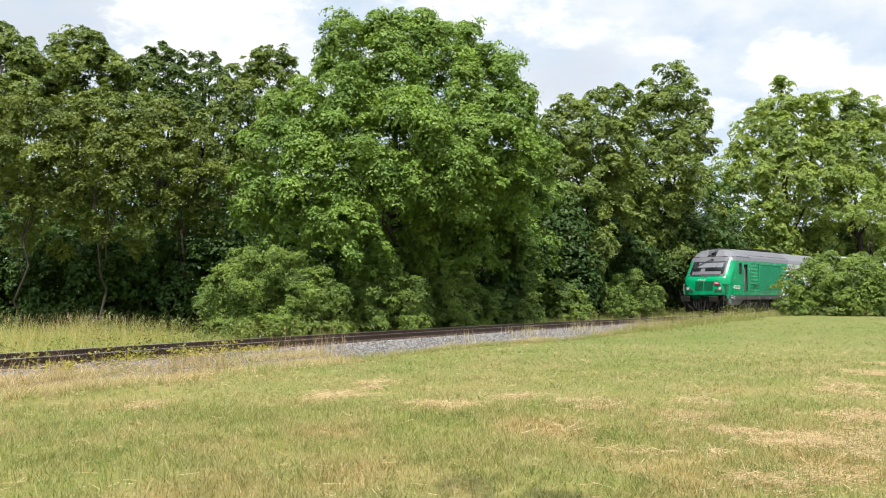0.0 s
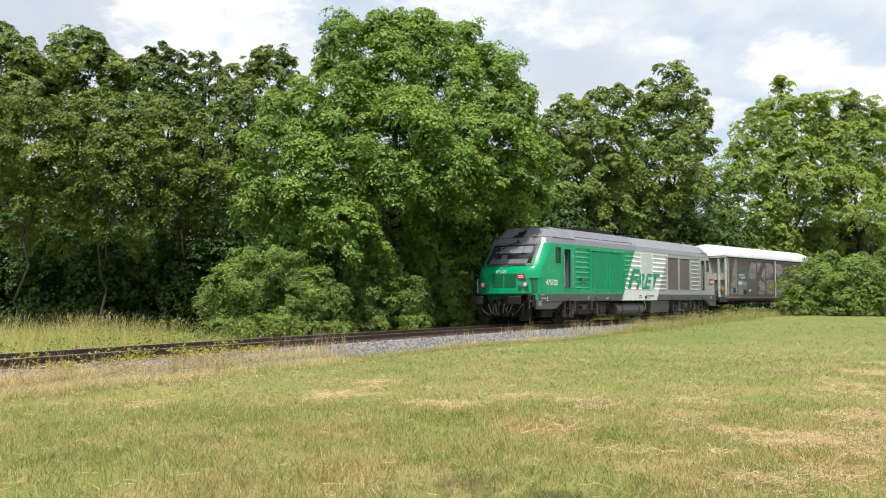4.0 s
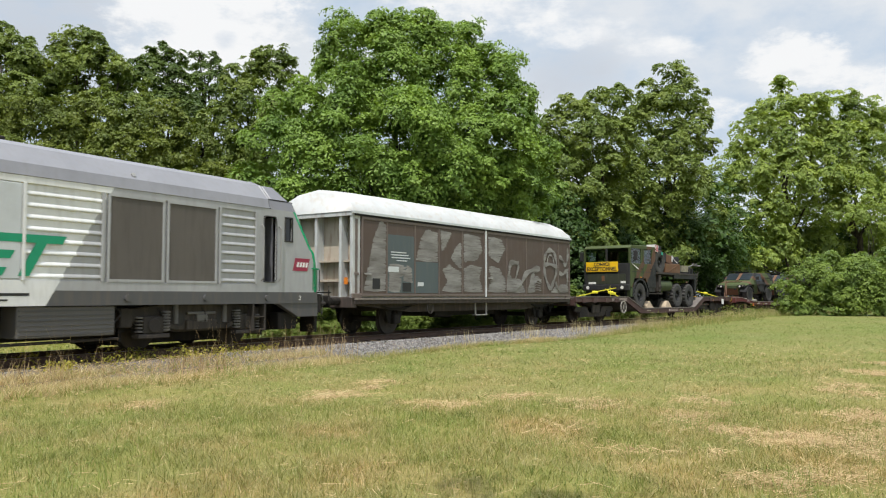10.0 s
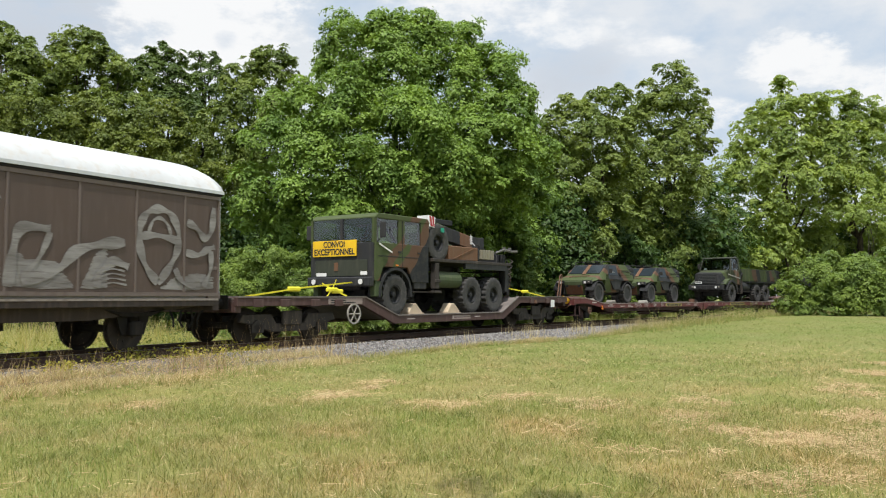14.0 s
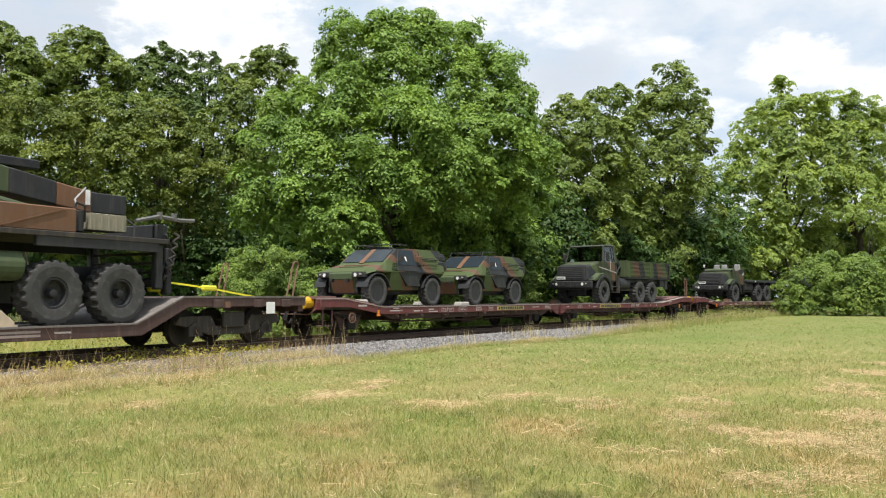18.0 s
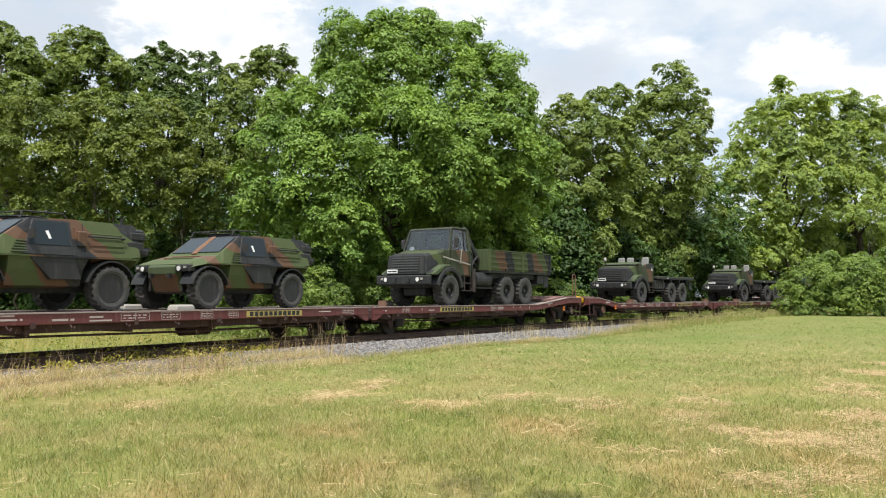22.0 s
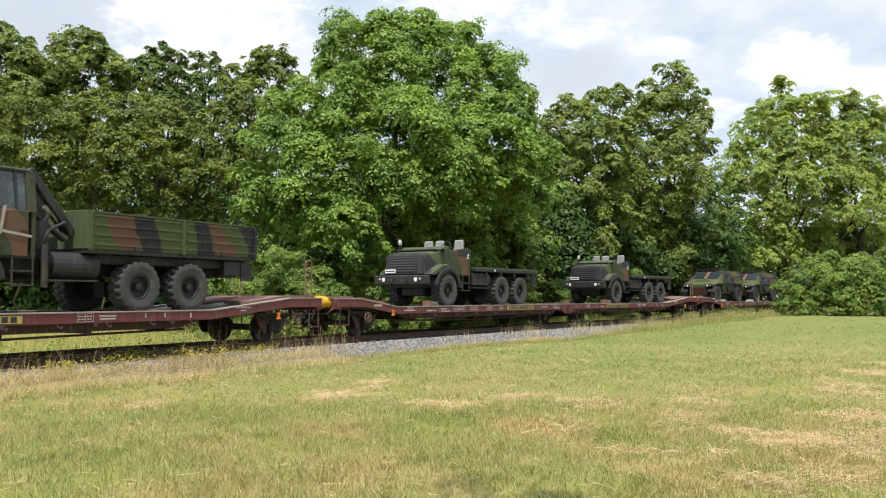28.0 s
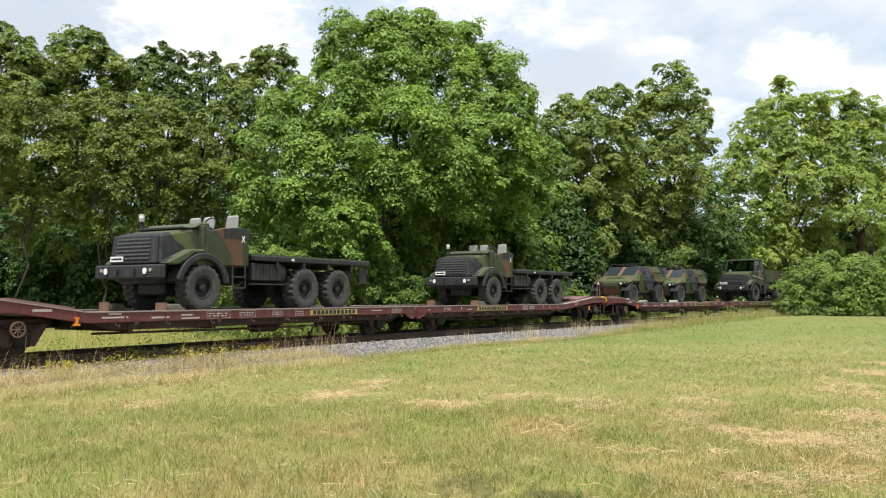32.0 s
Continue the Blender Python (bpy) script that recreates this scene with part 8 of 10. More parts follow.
def make_low_wagon():
    A = 43.55
    X = lambda a: a - A
    t = thing("low_loader_wagon", "brown well wagon with sloping deck carrying a recovery truck", "low-loader wagon")
    top = [(34.75, 1.12), (39.45, 1.12), (40.95, 0.58), (47.05, 0.58), (48.3, 1.12), (52.4, 1.12)]
    low = [(52.4, 0.90), (48.45, 0.90), (47.2, 0.34), (40.8, 0.34), (39.3, 0.90), (34.75, 0.90)]
    top, low = [(X(a), z) for a, z in top], [(X(a), z) for a, z in low]
    part2("side_beam", Form().prism(top + low, -1.38, -1.26), M["low_brown"], t, "brown scuffed side beam", bevel=0.012)
    part("deck", Form().prism([(x, z - 0.02) for x, z in top] + [(x, z - 0.12) for x, z in reversed(top)], -1.26, 1.26), M["deck"], t, "worn grey deck")
    part2("deck_edge", Form().prism([(x, z + 0.02) for x, z in top] + [(x, z - 0.015) for x, z in reversed(top)], -1.40, -1.28), M["deck"], t)
    for a in (35.4, 36.3, 37.4, 38.3, 49.3, 50.6, 51.6):
        part2("side_box", Form().box(X(a) - 0.16, X(a) + 0.16, -1.42, -1.38, 0.88, 1.06), M["low_brown"], t, bevel=0.01)
    for xe, s in ((X(34.75), -1), (X(52.4), 1)):
        part("head_beam", Form().box(*sorted((xe, xe - s * 0.2)), -1.3, 1.3, 0.75, 1.08), M["low_brown"], t, bevel=0.015)
        buffer_pair(t, xe, 0.98, s)
    for a in (36.75, 50.0):
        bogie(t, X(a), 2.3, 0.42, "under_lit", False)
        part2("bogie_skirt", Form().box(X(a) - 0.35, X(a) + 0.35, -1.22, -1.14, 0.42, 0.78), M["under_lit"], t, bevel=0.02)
    h = part("handwheel", Form().turned([(-0.015, 0.24), (0.015, 0.24), (0.015, 0.28), (-0.015, 0.28)], (X(38.9), -1.42, 0.66), 22, True), M["concrete"], t, "pale brake handwheel")
    for k in range(3):
        q = k * math.pi / 3
        part("spoke", Form().tube([(X(38.9) + 0.26 * math.cos(q), -1.42, 0.66 + 0.26 * math.sin(q)), (X(38.9) - 0.26 * math.cos(q), -1.42, 0.66 - 0.26 * math.sin(q))], 0.016), M["concrete"], h)
    part("data_panel", Form().box(X(37.9), X(39.3), -1.386, -1.38, 0.93, 1.08), M["deck_pale"], t, "pale data panel with small bars")
    marks(t, -1.386, [(X(38.3), 1.03, 0.6, 0.035, "black"), (X(38.5), 0.97, 1.0, 0.03, "black"), (X(43.9), 0.47, 0.05, 0.1, "white")])
    marks(t, -1.38, [(X(44.4), 0.50, 1.1, 0.045, "deck_pale"), (X(44.4), 0.43, 1.1, 0.045, "deck_pale"), (X(45.4), 0.47, 0.35, 0.035, "panel_pale"), (X(41.6), 0.47, 0.4, 0.035, "panel_pale")])
    part("label_plate", Form().box(X(50.9), X(51.2), -1.40, -1.38, 0.72, 1.0), M["white"], t, "white square label plate", bevel=0.006)
    for y in (-1.2, 1.2):
        part("stake_hoop", Form().tube([(X(51.85), y, 1.1), (X(52.10), y, 1.95), (X(52.16), y, 2.02), (X(52.27), y, 2.02), (X(52.30), y, 1.95), (X(52.08), y, 1.1)], 0.022), M["rust"], t, "rusty leaning stake hoop")
    part("lash_point", Form().box(X(49.5), X(49.65), -1.43, -1.38, 0.88, 1.02), M["rust"], t)
    MOVERS.append((t, A, 6.6, (0, 0, 0)))
    # wooden chocks in the well
    for a in (42.15, 44.25):
        for y in (-1.0, 1.0):
            k = thing("wheel_chock", "pale wooden wheel chock on the wagon deck", "chock", "chocks on the low wagon")
            f = Form().prism([(-0.35, 0), (0.35, 0), (0.35, 0.06), (0.02, 0.34), (-0.12, 0.34), (-0.35, 0.1)] if a < 43 else [(0.35, 0), (-0.35, 0), (-0.35, 0.06), (-0.1, 0.34), (0.05, 0.34), (0.35, 0.1)], -0.17, 0.17)
            part("wedge", f, M["wood"], k, bevel=0.015)
            part("cleat", Form().box(-0.38, 0.38, -0.2, -0.172, 0, 0.05), M["wood"], k)
            MOVERS.append((k, A, 6.6, (X(a), y, 0.58)))
    # lashing straps at both ends of the truck
    for name, pts, knot in (("front", [(35.2, -1.15, 1.13), (37.3, -1.0, 1.36), (39.95, -0.55, 1.55)], 0.5), ("front", [(38.0, -1.25, 1.13), (38.5, -1.0, 1.35), (39.0, -0.7, 1.60)], 0.4), ("front", [(38.9, -1.2, 1.13), (38.6, -1.0, 1.30), (38.2, -0.9, 1.48)], 0.4),
                            ("rear", [(48.2, -0.9, 1.45), (49.3, -1.1, 1.32), (50.6, -1.3, 1.12)], 0.35), ("rear", [(48.2, -0.4, 1.40), (48.35, -0.5, 1.28), (48.4, -0.6, 1.12)], 0.4)):
        s = thing("lashing_strap", "bright yellow lashing strap holding the truck", "strap", "lashing straps")
        P = [Vector((X(a), y, z)) for a, y, z in pts]
        f = Form()
        for p, q in zip(P[:-1], P[1:]):
            f.hexa([p + Vector((0, 0, -0.02)), p + Vector((0, 0.012, -0.02)), q + Vector((0, 0.012, -0.02)), q + Vector((0, 0, -0.02))], [p + Vector((0, 0, 0.02)), p + Vector((0, 0.012, 0.02)), q + Vector((0, 0.012, 0.02)), q + Vector((0, 0, 0.02))])
        part("webbing", f, M["strap"], s)
        c = P[0].lerp(P[1], 0.85) if knot > 0.35 else P[1]
        part("ratchet", Form().box(c.x - 0.22, c.x + 0.22, c.y - 0.05, c.y + 0.05, c.z - 0.06, c.z + 0.06), M["strap"], s, "bundled strap end", bevel=0.03)
        MOVERS.append((s, A, 6.6, (0, 0, 0)))


# ---- army vehicles ----
def camo_bands(name, stops, lean, z0, wave=0.45):
    """Three-tone army paint in broad wavy bands along a vehicle: (x where a band begins, its tone)."""
    mat, nt, b = node_mat(name, 0.68, 0, 0.3)
    co, sep = nt.nodes.new("ShaderNodeTexCoord"), nt.nodes.new("ShaderNodeSeparateXYZ")
    nt.links.new(co.outputs["Object"], sep.inputs["Vector"])
    n = noise_node(nt, 1.1, 2, 0.45)

    def ma(op, *vals):
        m = nt.nodes.new("ShaderNodeMath")
        m.operation = op
        for i, v in enumerate(vals):
            if isinstance(v, (int, float)):
                m.inputs[i].default_value = v
            else:
                nt.links.new(v, m.inputs[i])
        return m.outputs[0]

    q = ma("ADD", sep.outputs["X"], ma("MULTIPLY", ma("SUBTRACT", sep.outputs["Z"], z0), lean))
    q = ma("ADD", q, ma("MULTIPLY", ma("SUBTRACT", n.outputs["Fac"], 0.5), wave * 2))
    tone = {"g": (0.055, 0.076, 0.025), "b": (0.100, 0.053, 0.031), "k": (0.015, 0.017, 0.020), "o": (0.034, 0.043, 0.021)}
    c = ramp_node(nt, ma("MULTIPLY_ADD", q, 0.1, 0.2), [(max(0.0, min(1.0, x * 0.1 + 0.2)), tone[k]) for x, k in stops], True).outputs["Color"]
    d = noise_node(nt, 7, 5, 0.65)
    f = ramp_node(nt, d.outputs["Fac"], [(0.45, (0, 0, 0)), (0.8, (0.3, 0.3, 0.3))]).outputs["Color"]
    nt.links.new(mix_node(nt, f, c, (0.13, 0.11, 0.08)), b.inputs["Base Color"])
    bump_node(nt, b, d.outputs["Fac"], 0.08, 0.01)
    return mat


M["camo_car"] = camo_bands("camo_car", [(-2, "g"), (-0.05, "b"), (0.35, "g"), (0.95, "b"), (1.35, "k"), (2.3, "b"), (2.8, "g"), (3.75, "k")], 1.1, 1.05)
M["plate_red"] = paint("plate_red", (0.20, 0.105, 0.09), 0.75, (0.26, 0.2, 0.17), 0.5, streak=False)
M["dark_block"] = paint("dark_block", (0.10, 0.085, 0.07), 0.85, (0.2, 0.17, 0.14), 0.5, streak=False)
M["camo_lorry"] = camo_bands("camo_lorry", [(-2, "k"), (-0.38, "g"), (-0.05, "o"), (0.72, "b"), (1.22, "o"), (1.9, "g"), (3.15, "b"), (3.75, "k"), (4.3, "g"), (5.2, "k"), (5.75, "b"), (6.25, "g"), (6.75, "k")], 0.45, 1.35, 0.5)
M["camo_crew"] = camo_bands("camo_crew", [(-2, "g"), (-0.2, "b"), (0.2, "g"), (0.55, "b"), (1.15, "k")], -0.9, 1.8, 0.35)
M["army_green"] = paint("army_green", (0.048, 0.070, 0.026), 0.7, (0.14, 0.12, 0.08), 0.4)
M["army_black"] = paint("army_black", (0.014, 0.015, 0.017), 0.65, (0.07, 0.065, 0.055), 0.5)
M["army_brown"] = paint("army_brown", (0.145, 0.068, 0.032), 0.7, (0.16, 0.12, 0.08), 0.4)
M["tyre"] = paint("tyre", (0.042, 0.041, 0.040), 0.88, (0.125, 0.115, 0.105), 0.65, streak=False)
M["car_glass"] = glass_mat("blue_grey_glass", (0.022, 0.030, 0.036), 0.14, 0.12)
M["slat_grey"] = paint("slat_grey", (0.075, 0.078, 0.080), 0.45, (0.05, 0.05, 0.045), 0.4)
M["army_dark"] = paint("army_dark", (0.030, 0.036, 0.022), 0.65, (0.08, 0.07, 0.05), 0.4)
M["canvas"] = paint("grey_seat", (0.26, 0.26, 0.25), 0.85, (0.15, 0.14, 0.12), 0.4)
M["crate"] = paint("crate_drab", (0.25, 0.23, 0.17), 0.8, (0.12, 0.1, 0.08), 0.5)
M["teal"] = paint("teal_mark", (0.01, 0.30, 0.2), 0.5, (0.02, 0.2, 0.14), 0.2)


def tyre_meshes(r, w, rim):
    """Tyre with block tread, rim and hub as meshes to share."""
    prof = [(-0.30, rim * 0.98), (-0.46, rim * 1.03), (-0.51, r * 0.80), (-0.49, r * 0.90), (-0.47, r * 0.955), (-0.44, r), (-0.06, r), (0.06, r), (0.44, r), (0.47, r * 0.955), (0.49, r * 0.90), (0.51, r * 0.80), (0.46, rim * 1.03), (0.30, rim * 0.98)]
    n, m, vs = 84, len(prof), []
    for k, (y, rr) in enumerate(prof):
        for i in range(n):
            a = 2 * math.pi * i / n
            low = 4 <= k <= 9 and (i + (0 if y < 0 else 2)) % 4 >= 2
            q = rr * (0.935 if low and k not in (4, 9) else 0.985 if low else 1.0)
            vs.append((q * math.cos(a), y * w, q * math.sin(a)))
    f = Form().add(vs, [(j * n + i, (j + 1) % m * n + i, (j + 1) % m * n + (i + 1) % n, j * n + (i + 1) % n) for j in range(m) for i in range(n)])
    tyre = f.mesh("tyre")
    tyre.materials.append(M["tyre"])
    g = Form().turned([(-w * 0.42, rim * 0.86), (-w * 0.42, rim), (w * 0.3, rim), (w * 0.3, rim * 0.3), (-w * 0.10, rim * 0.3), (-w * 0.14, rim * 0.55), (-w * 0.16, rim * 0.8)], (0, 0, 0), 24, True)
    rimm = g.mesh("rim")
    rimm.materials.append(M["army_black"])
    h = Form().turned([(-w * 0.40, rim * 0.12), (-w * 0.38, rim * 0.26), (-w * 0.15, rim * 0.34), (-w * 0.05, rim * 0.34)], (0, 0, 0), 16)
    for k in range(8):
        a = k * math.pi / 4
        h.cyl((math.cos(a) * rim * 0.62, -w * 0.2, math.sin(a) * rim * 0.62), (math.cos(a) * rim * 0.62, -w * 0.1, math.sin(a) * rim * 0.62), rim * 0.05, 6)
    hub = h.mesh("hub")
    hub.materials.append(M["army_black"])
    return tyre, rimm, hub


def road_wheel(parent, meshes, x, y, z):
    w = part("wheel", meshes[0], None, parent, "dusty black block-tread tyre", at=(x, y, z))
    if y > 0:
        w.rotation_euler = (0, 0, math.pi)
    part("rim", meshes[1], None, w)
    part("hub", meshes[2], None, w)
    return w


TYRE_TRUCK = tyre_meshes(0.53, 0.38, 0.27)
TYRE_BIG = tyre_meshes(0.61, 0.42, 0.29)
TYRE_CAR = tyre_meshes(0.45, 0.30, 0.29)
CAR_DISC = Form().turned([(-0.118, 0.285), (-0.105, 0.292), (-0.08, 0.29), (-0.05, 0.22), (-0.04, 0.07), (-0.065, 0.06), (-0.065, 0.02), (-0.03, 0.02), (-0.02, 0.2)], (0, 0, 0), 28).mesh("disc")
CAR_DISC.materials.append(M["army_black"])
TYRE_CAR = (TYRE_CAR[0], TYRE_CAR[1], CAR_DISC)


def arch(f, cx, cz, r0, r1, y0, y1, a0=-10, a1=190, n=10):
    """A mudguard: an arched band about the wheel."""
    pts = [(cx + r1 * math.cos(radians(a0 + (a1 - a0) * i / n)), cz + r1 * math.sin(radians(a0 + (a1 - a0) * i / n))) for i in range(n + 1)]
    inn = [(cx + r0 * math.cos(radians(a0 + (a1 - a0) * i / n)), cz + r0 * math.sin(radians(a0 + (a1 - a0) * i / n))) for i in range(n + 1)]
    vs, k = [], n + 1
    for row, y in ((pts, y0), (pts, y1), (inn, y1), (inn, y0)):
        vs += [(x, y, z) for x, z in row]
    fs = [(a * k + i, a * k + i + 1, (a + 1) % 4 * k + i + 1, (a + 1) % 4 * k + i) for a in range(4) for i in range(n)]
    return f.add(vs, fs + [(0, k, 2 * k, 3 * k), (n, 3 * k + n, 2 * k + n, k + n)])


def truck_front(t):
    """Bonnet, grille, bumper, wings and front axle of the six-wheeled trucks."""
    part("bonnet", Form().hexa([(-1.05, -0.92, 1.02), (0.15, -0.98, 1.02), (0.15, 0.98, 1.02), (-1.05, 0.92, 1.02)], [(-0.98, -0.84, 1.70), (0.15, -0.9, 1.93), (0.15, 0.9, 1.93), (-0.98, 0.84, 1.70)]), M["camo_lorry"], t, "camouflage-painted sloping bonnet", bevel=0.07)
    g = part("grille", Form().hexa([(-1.1, -0.86, 1.05), (-1.02, -0.86, 1.05), (-1.02, 0.86, 1.05), (-1.1, 0.86, 1.05)], [(-1.03, -0.82, 1.68), (-0.95, -0.82, 1.68), (-0.95, 0.82, 1.68), (-1.03, 0.82, 1.68)]), M["army_black"], t, "black slatted radiator grille", bevel=0.02)
    for k in range(6):
        x = -1.115 + 0.012 * k
        part("grille_slat", Form().box(x, x + 0.05, -0.62, 0.62, 1.15 + 0.085 * k, 1.185 + 0.085 * k), M["slat_grey"], g)
    part("bumper", Form().box(-1.26, -1.06, -1.2, 1.2, 0.72, 1.02), M["army_black"], t, "heavy black steel bumper", bevel=0.03)
    part("plate", Form().box(-1.126, -1.105, 0.32, 0.80, 1.10, 1.22), M["white"], t, "white plate with dark bars")
    part("plate_bars", Form().box(-1.130, -1.126, 0.36, 0.76, 1.14, 1.18), M["black"], t)
    for y in (-0.73, 0.73):
        h = part("headlight", Form().cyl((-1.24, y, 0.88), (-1.28, y, 0.88), 0.085, 14), M["black"], t)
        part("lens", Form().cyl((-1.275, y, 0.88), (-1.295, y, 0.88), 0.07, 14), M["lamp_glass"], h, "clear headlamp lens")
        part("side_lamp", Form().box(-1.28, -1.24, y * 1.25 - 0.045, y * 1.25 + 0.045, 0.87, 0.94), M["concrete"], t)
        part("tow_hook", Form().box(-1.32, -1.24, y * 0.45 - 0.05, y * 0.45 + 0.05, 0.80, 0.92), M["army_black"], t)
    w = Form()
    arch(w, 0.0, 0.53, 0.63, 0.79, -1.23, -0.80, 8, 168, 14)
    part2("wing", w, M["army_black"], t, "rounded black wing", bevel=0.03)
    part2("wing_front", Form().prism([(-1.0, 1.03), (-0.74, 1.03), (-0.55, 1.12), (-0.30, 1.29), (0.02, 1.335), (0.02, 1.39), (-0.36, 1.38), (-0.62, 1.27), (-0.98, 1.10)], -1.215, -0.85), M["army_green"], t, "green sloping front of the wing", bevel=0.03)
    part2("wing_side", Form().prism([(-0.98, 1.02), (0.55, 1.02), (0.55, 1.16), (0.2, 1.30), (-0.5, 1.30), (-0.98, 1.12)], -1.12, -0.85), M["camo_lorry"], t, bevel=0.03)
    part("front_axle", Form().cyl((0, -0.9, 0.53), (0, 0.9, 0.53), 0.09, 10).box(-0.16, 0.16, -0.2, 0.12, 0.34, 0.62), M["army_black"], t)
    # added black block that fills in the shade below bumper and bonnet
    part("engine_sump", Form().box(-0.98, 0.9, -0.72, 0.72, 0.62, 1.05).box(-0.6, 0.7, -0.5, 0.5, 0.36, 0.64), M["army_black"], t, bevel=0.04)


def truck_chassis(t, r1, r2, end):
    part2("chassis_rail", Form().box(-1.2, end, -0.48, -0.38, 0.78, 1.02), M["army_black"], t)
    for x in (r1, r2):
        part("rear_axle", Form().cyl((x, -0.9, 0.53), (x, 0.9, 0.53), 0.09, 10).box(x - 0.18, x + 0.18, -0.18, 0.18, 0.32, 0.64), M["army_black"], t)
    for x in (0.0, r1, r2):
        for y in (-0.99, 0.99):
            road_wheel(t, TYRE_TRUCK, x, y, 0.53)
    for x in (end * 0.55, end - 0.15):
        part("cross_member", Form().box(x - 0.06, x + 0.06, -0.4, 0.4, 0.8, 1.0), M["army_black"], t)
    part2("step_frame", Form().box(0.92, 1.34, -1.15, -0.85, 0.52, 0.55).box(0.92, 1.34, -1.15, -0.85, 0.78, 0.81).box(0.92, 0.94, -1.14, -1.11, 0.52, 1.05).box(1.32, 1.34, -1.14, -1.11, 0.52, 1.05), M["under_lit"], t)
    part2("fuel_tank", Form().cyl((1.78, -0.84, 0.92), (2.78, -0.84, 0.92), 0.27, 20), M["army_black"], t, "black cylindrical fuel tank")
    part2("tank_step", Form().box(1.6, 2.7, -1.16, -0.85, 0.62, 0.65), M["under_lit"], t)
    part2("rear_mudflap", Form().box(end - 0.42, end - 0.08, -1.12, -1.08, 0.70, 1.12), M["army_black"], t)
    part2("tail_lamp", Form().box(end - 0.04, end, -1.1, -0.95, 1.0, 1.1), M["lamp_red"], t)


def squeeze(t, k):
    """Narrow a whole vehicle across by the factor k, wheels moved, not flattened."""
    done = set()
    for c in t.children:
        if c.location.length > 1e-6:
            c.location.y *= k
            continue
        for ob in [c] + list(c.children_recursive):
            if ob.type == "MESH" and ob.data not in done:
                done.add(ob.data)
                for v in ob.data.vertices:
                    v.co.y *= k
    return t


M["cab_glass"] = cab_glass("lorry_cab_glass")


def make_cargo_truck():
    t = thing("cargo_truck", "camouflage six-wheeled army truck with cab and dropside body", "army truck", "cargo trucks")
    truck_front(t)
    truck_chassis(t, 3.70, 5.06, 7.1)
    # cab with real window openings: posts, sills, roof
    part2("cab_door", Form().box(0.18, 1.25, -1.1, -1.04, 1.05, 1.90), M["camo_lorry"], t, "camouflage door with pale tape", bevel=0.02)
    part("cab_rear", Form().box(1.32, 1.40, -1.08, 1.08, 1.05, 1.98).box(1.32, 1.40, -0.99, 0.99, 2.5, 2.62).box(1.32, 1.40, -1.02, -0.85, 1.98, 2.5).box(1.32, 1.40, 0.85, 1.02, 1.98, 2.5).box(1.32, 1.40, -0.12, 0.12, 1.98, 2.5), M["camo_lorry"], t)
    for y in (-0.485, 0.485):
        part("back_window", Form().box(1.355, 1.365, y - 0.365, y + 0.365, 1.98, 2.5), M["cab_glass"], t)
    part("cab_floor", Form().box(0.1, 1.36, -1.05, 1.05, 1.02, 1.12), M["army_black"], t)
    part("cab_front", Form().box(0.05, 0.16, -1.08, 1.08, 1.05, 1.90), M["camo_lorry"], t, bevel=0.02)
    part("cab_roof", Form().prism([(0.30, 2.60), (0.42, 2.68), (1.30, 2.68), (1.42, 2.60)], -0.99, 0.99), M["army_dark"], t, "dark green cab roof", bevel=0.03)
    part2("front_post", Form().hexa([(0.08, -1.10, 1.88), (0.18, -1.10, 1.88), (0.18, -1.03, 1.88), (0.08, -1.03, 1.88)], [(0.31, -0.98, 2.62), (0.38, -0.98, 2.62), (0.38, -0.92, 2.62), (0.31, -0.92, 2.62)]), M["army_dark"], t)
    part2("rear_post", Form().hexa([(1.22, -1.10, 1.88), (1.40, -1.10, 1.88), (1.40, -1.03, 1.88), (1.22, -1.03, 1.88)], [(1.22, -0.98, 2.62), (1.40, -0.98, 2.62), (1.40, -0.92, 2.62), (1.22, -0.92, 2.62)]), M["camo_lorry"], t)
    part2("mid_post", Form().hexa([(1.0, -1.095, 1.88), (1.05, -1.095, 1.88), (1.05, -1.04, 1.88), (1.0, -1.04, 1.88)], [(1.0, -0.975, 2.62), (1.05, -0.975, 2.62), (1.05, -0.93, 2.62), (1.0, -0.93, 2.62)]), M["army_black"], t)
    part("windscreen", Form().hexa([(0.10, -1.02, 1.90), (0.13, -1.02, 1.90), (0.13, 1.02, 1.90), (0.10, 1.02, 1.90)], [(0.32, -0.92, 2.60), (0.35, -0.92, 2.60), (0.35, 0.92, 2.60), (0.32, 0.92, 2.60)]), M["cab_glass"], t, "broad slanting windscreen")
    part("screen_paper", Form().hexa([(0.15, 0.62, 1.93), (0.155, 0.62, 1.93), (0.155, 0.86, 1.93), (0.15, 0.86, 1.93)], [(0.18, 0.64, 2.04), (0.185, 0.64, 2.04), (0.185, 0.80, 2.04), (0.18, 0.80, 2.04)]), M["white"], t, "white paper behind the windscreen")
    part2("side_window", Form().hexa([(0.2, -1.075, 1.90), (1.0, -1.075, 1.90), (1.0, -1.06, 1.90), (0.2, -1.06, 1.90)], [(0.42, -0.965, 2.58), (1.0, -0.965, 2.58), (1.0, -0.955, 2.58), (0.42, -0.955, 2.58)]), M["cab_glass"], t)
    part2("rear_window", Form().hexa([(1.06, -1.075, 1.90), (1.21, -1.075, 1.90), (1.21, -1.06, 1.90), (1.06, -1.06, 1.90)], [(1.06, -0.965, 2.58), (1.21, -0.965, 2.58), (1.21, -0.955, 2.58), (1.06, -0.955, 2.58)]), M["cab_glass"], t)
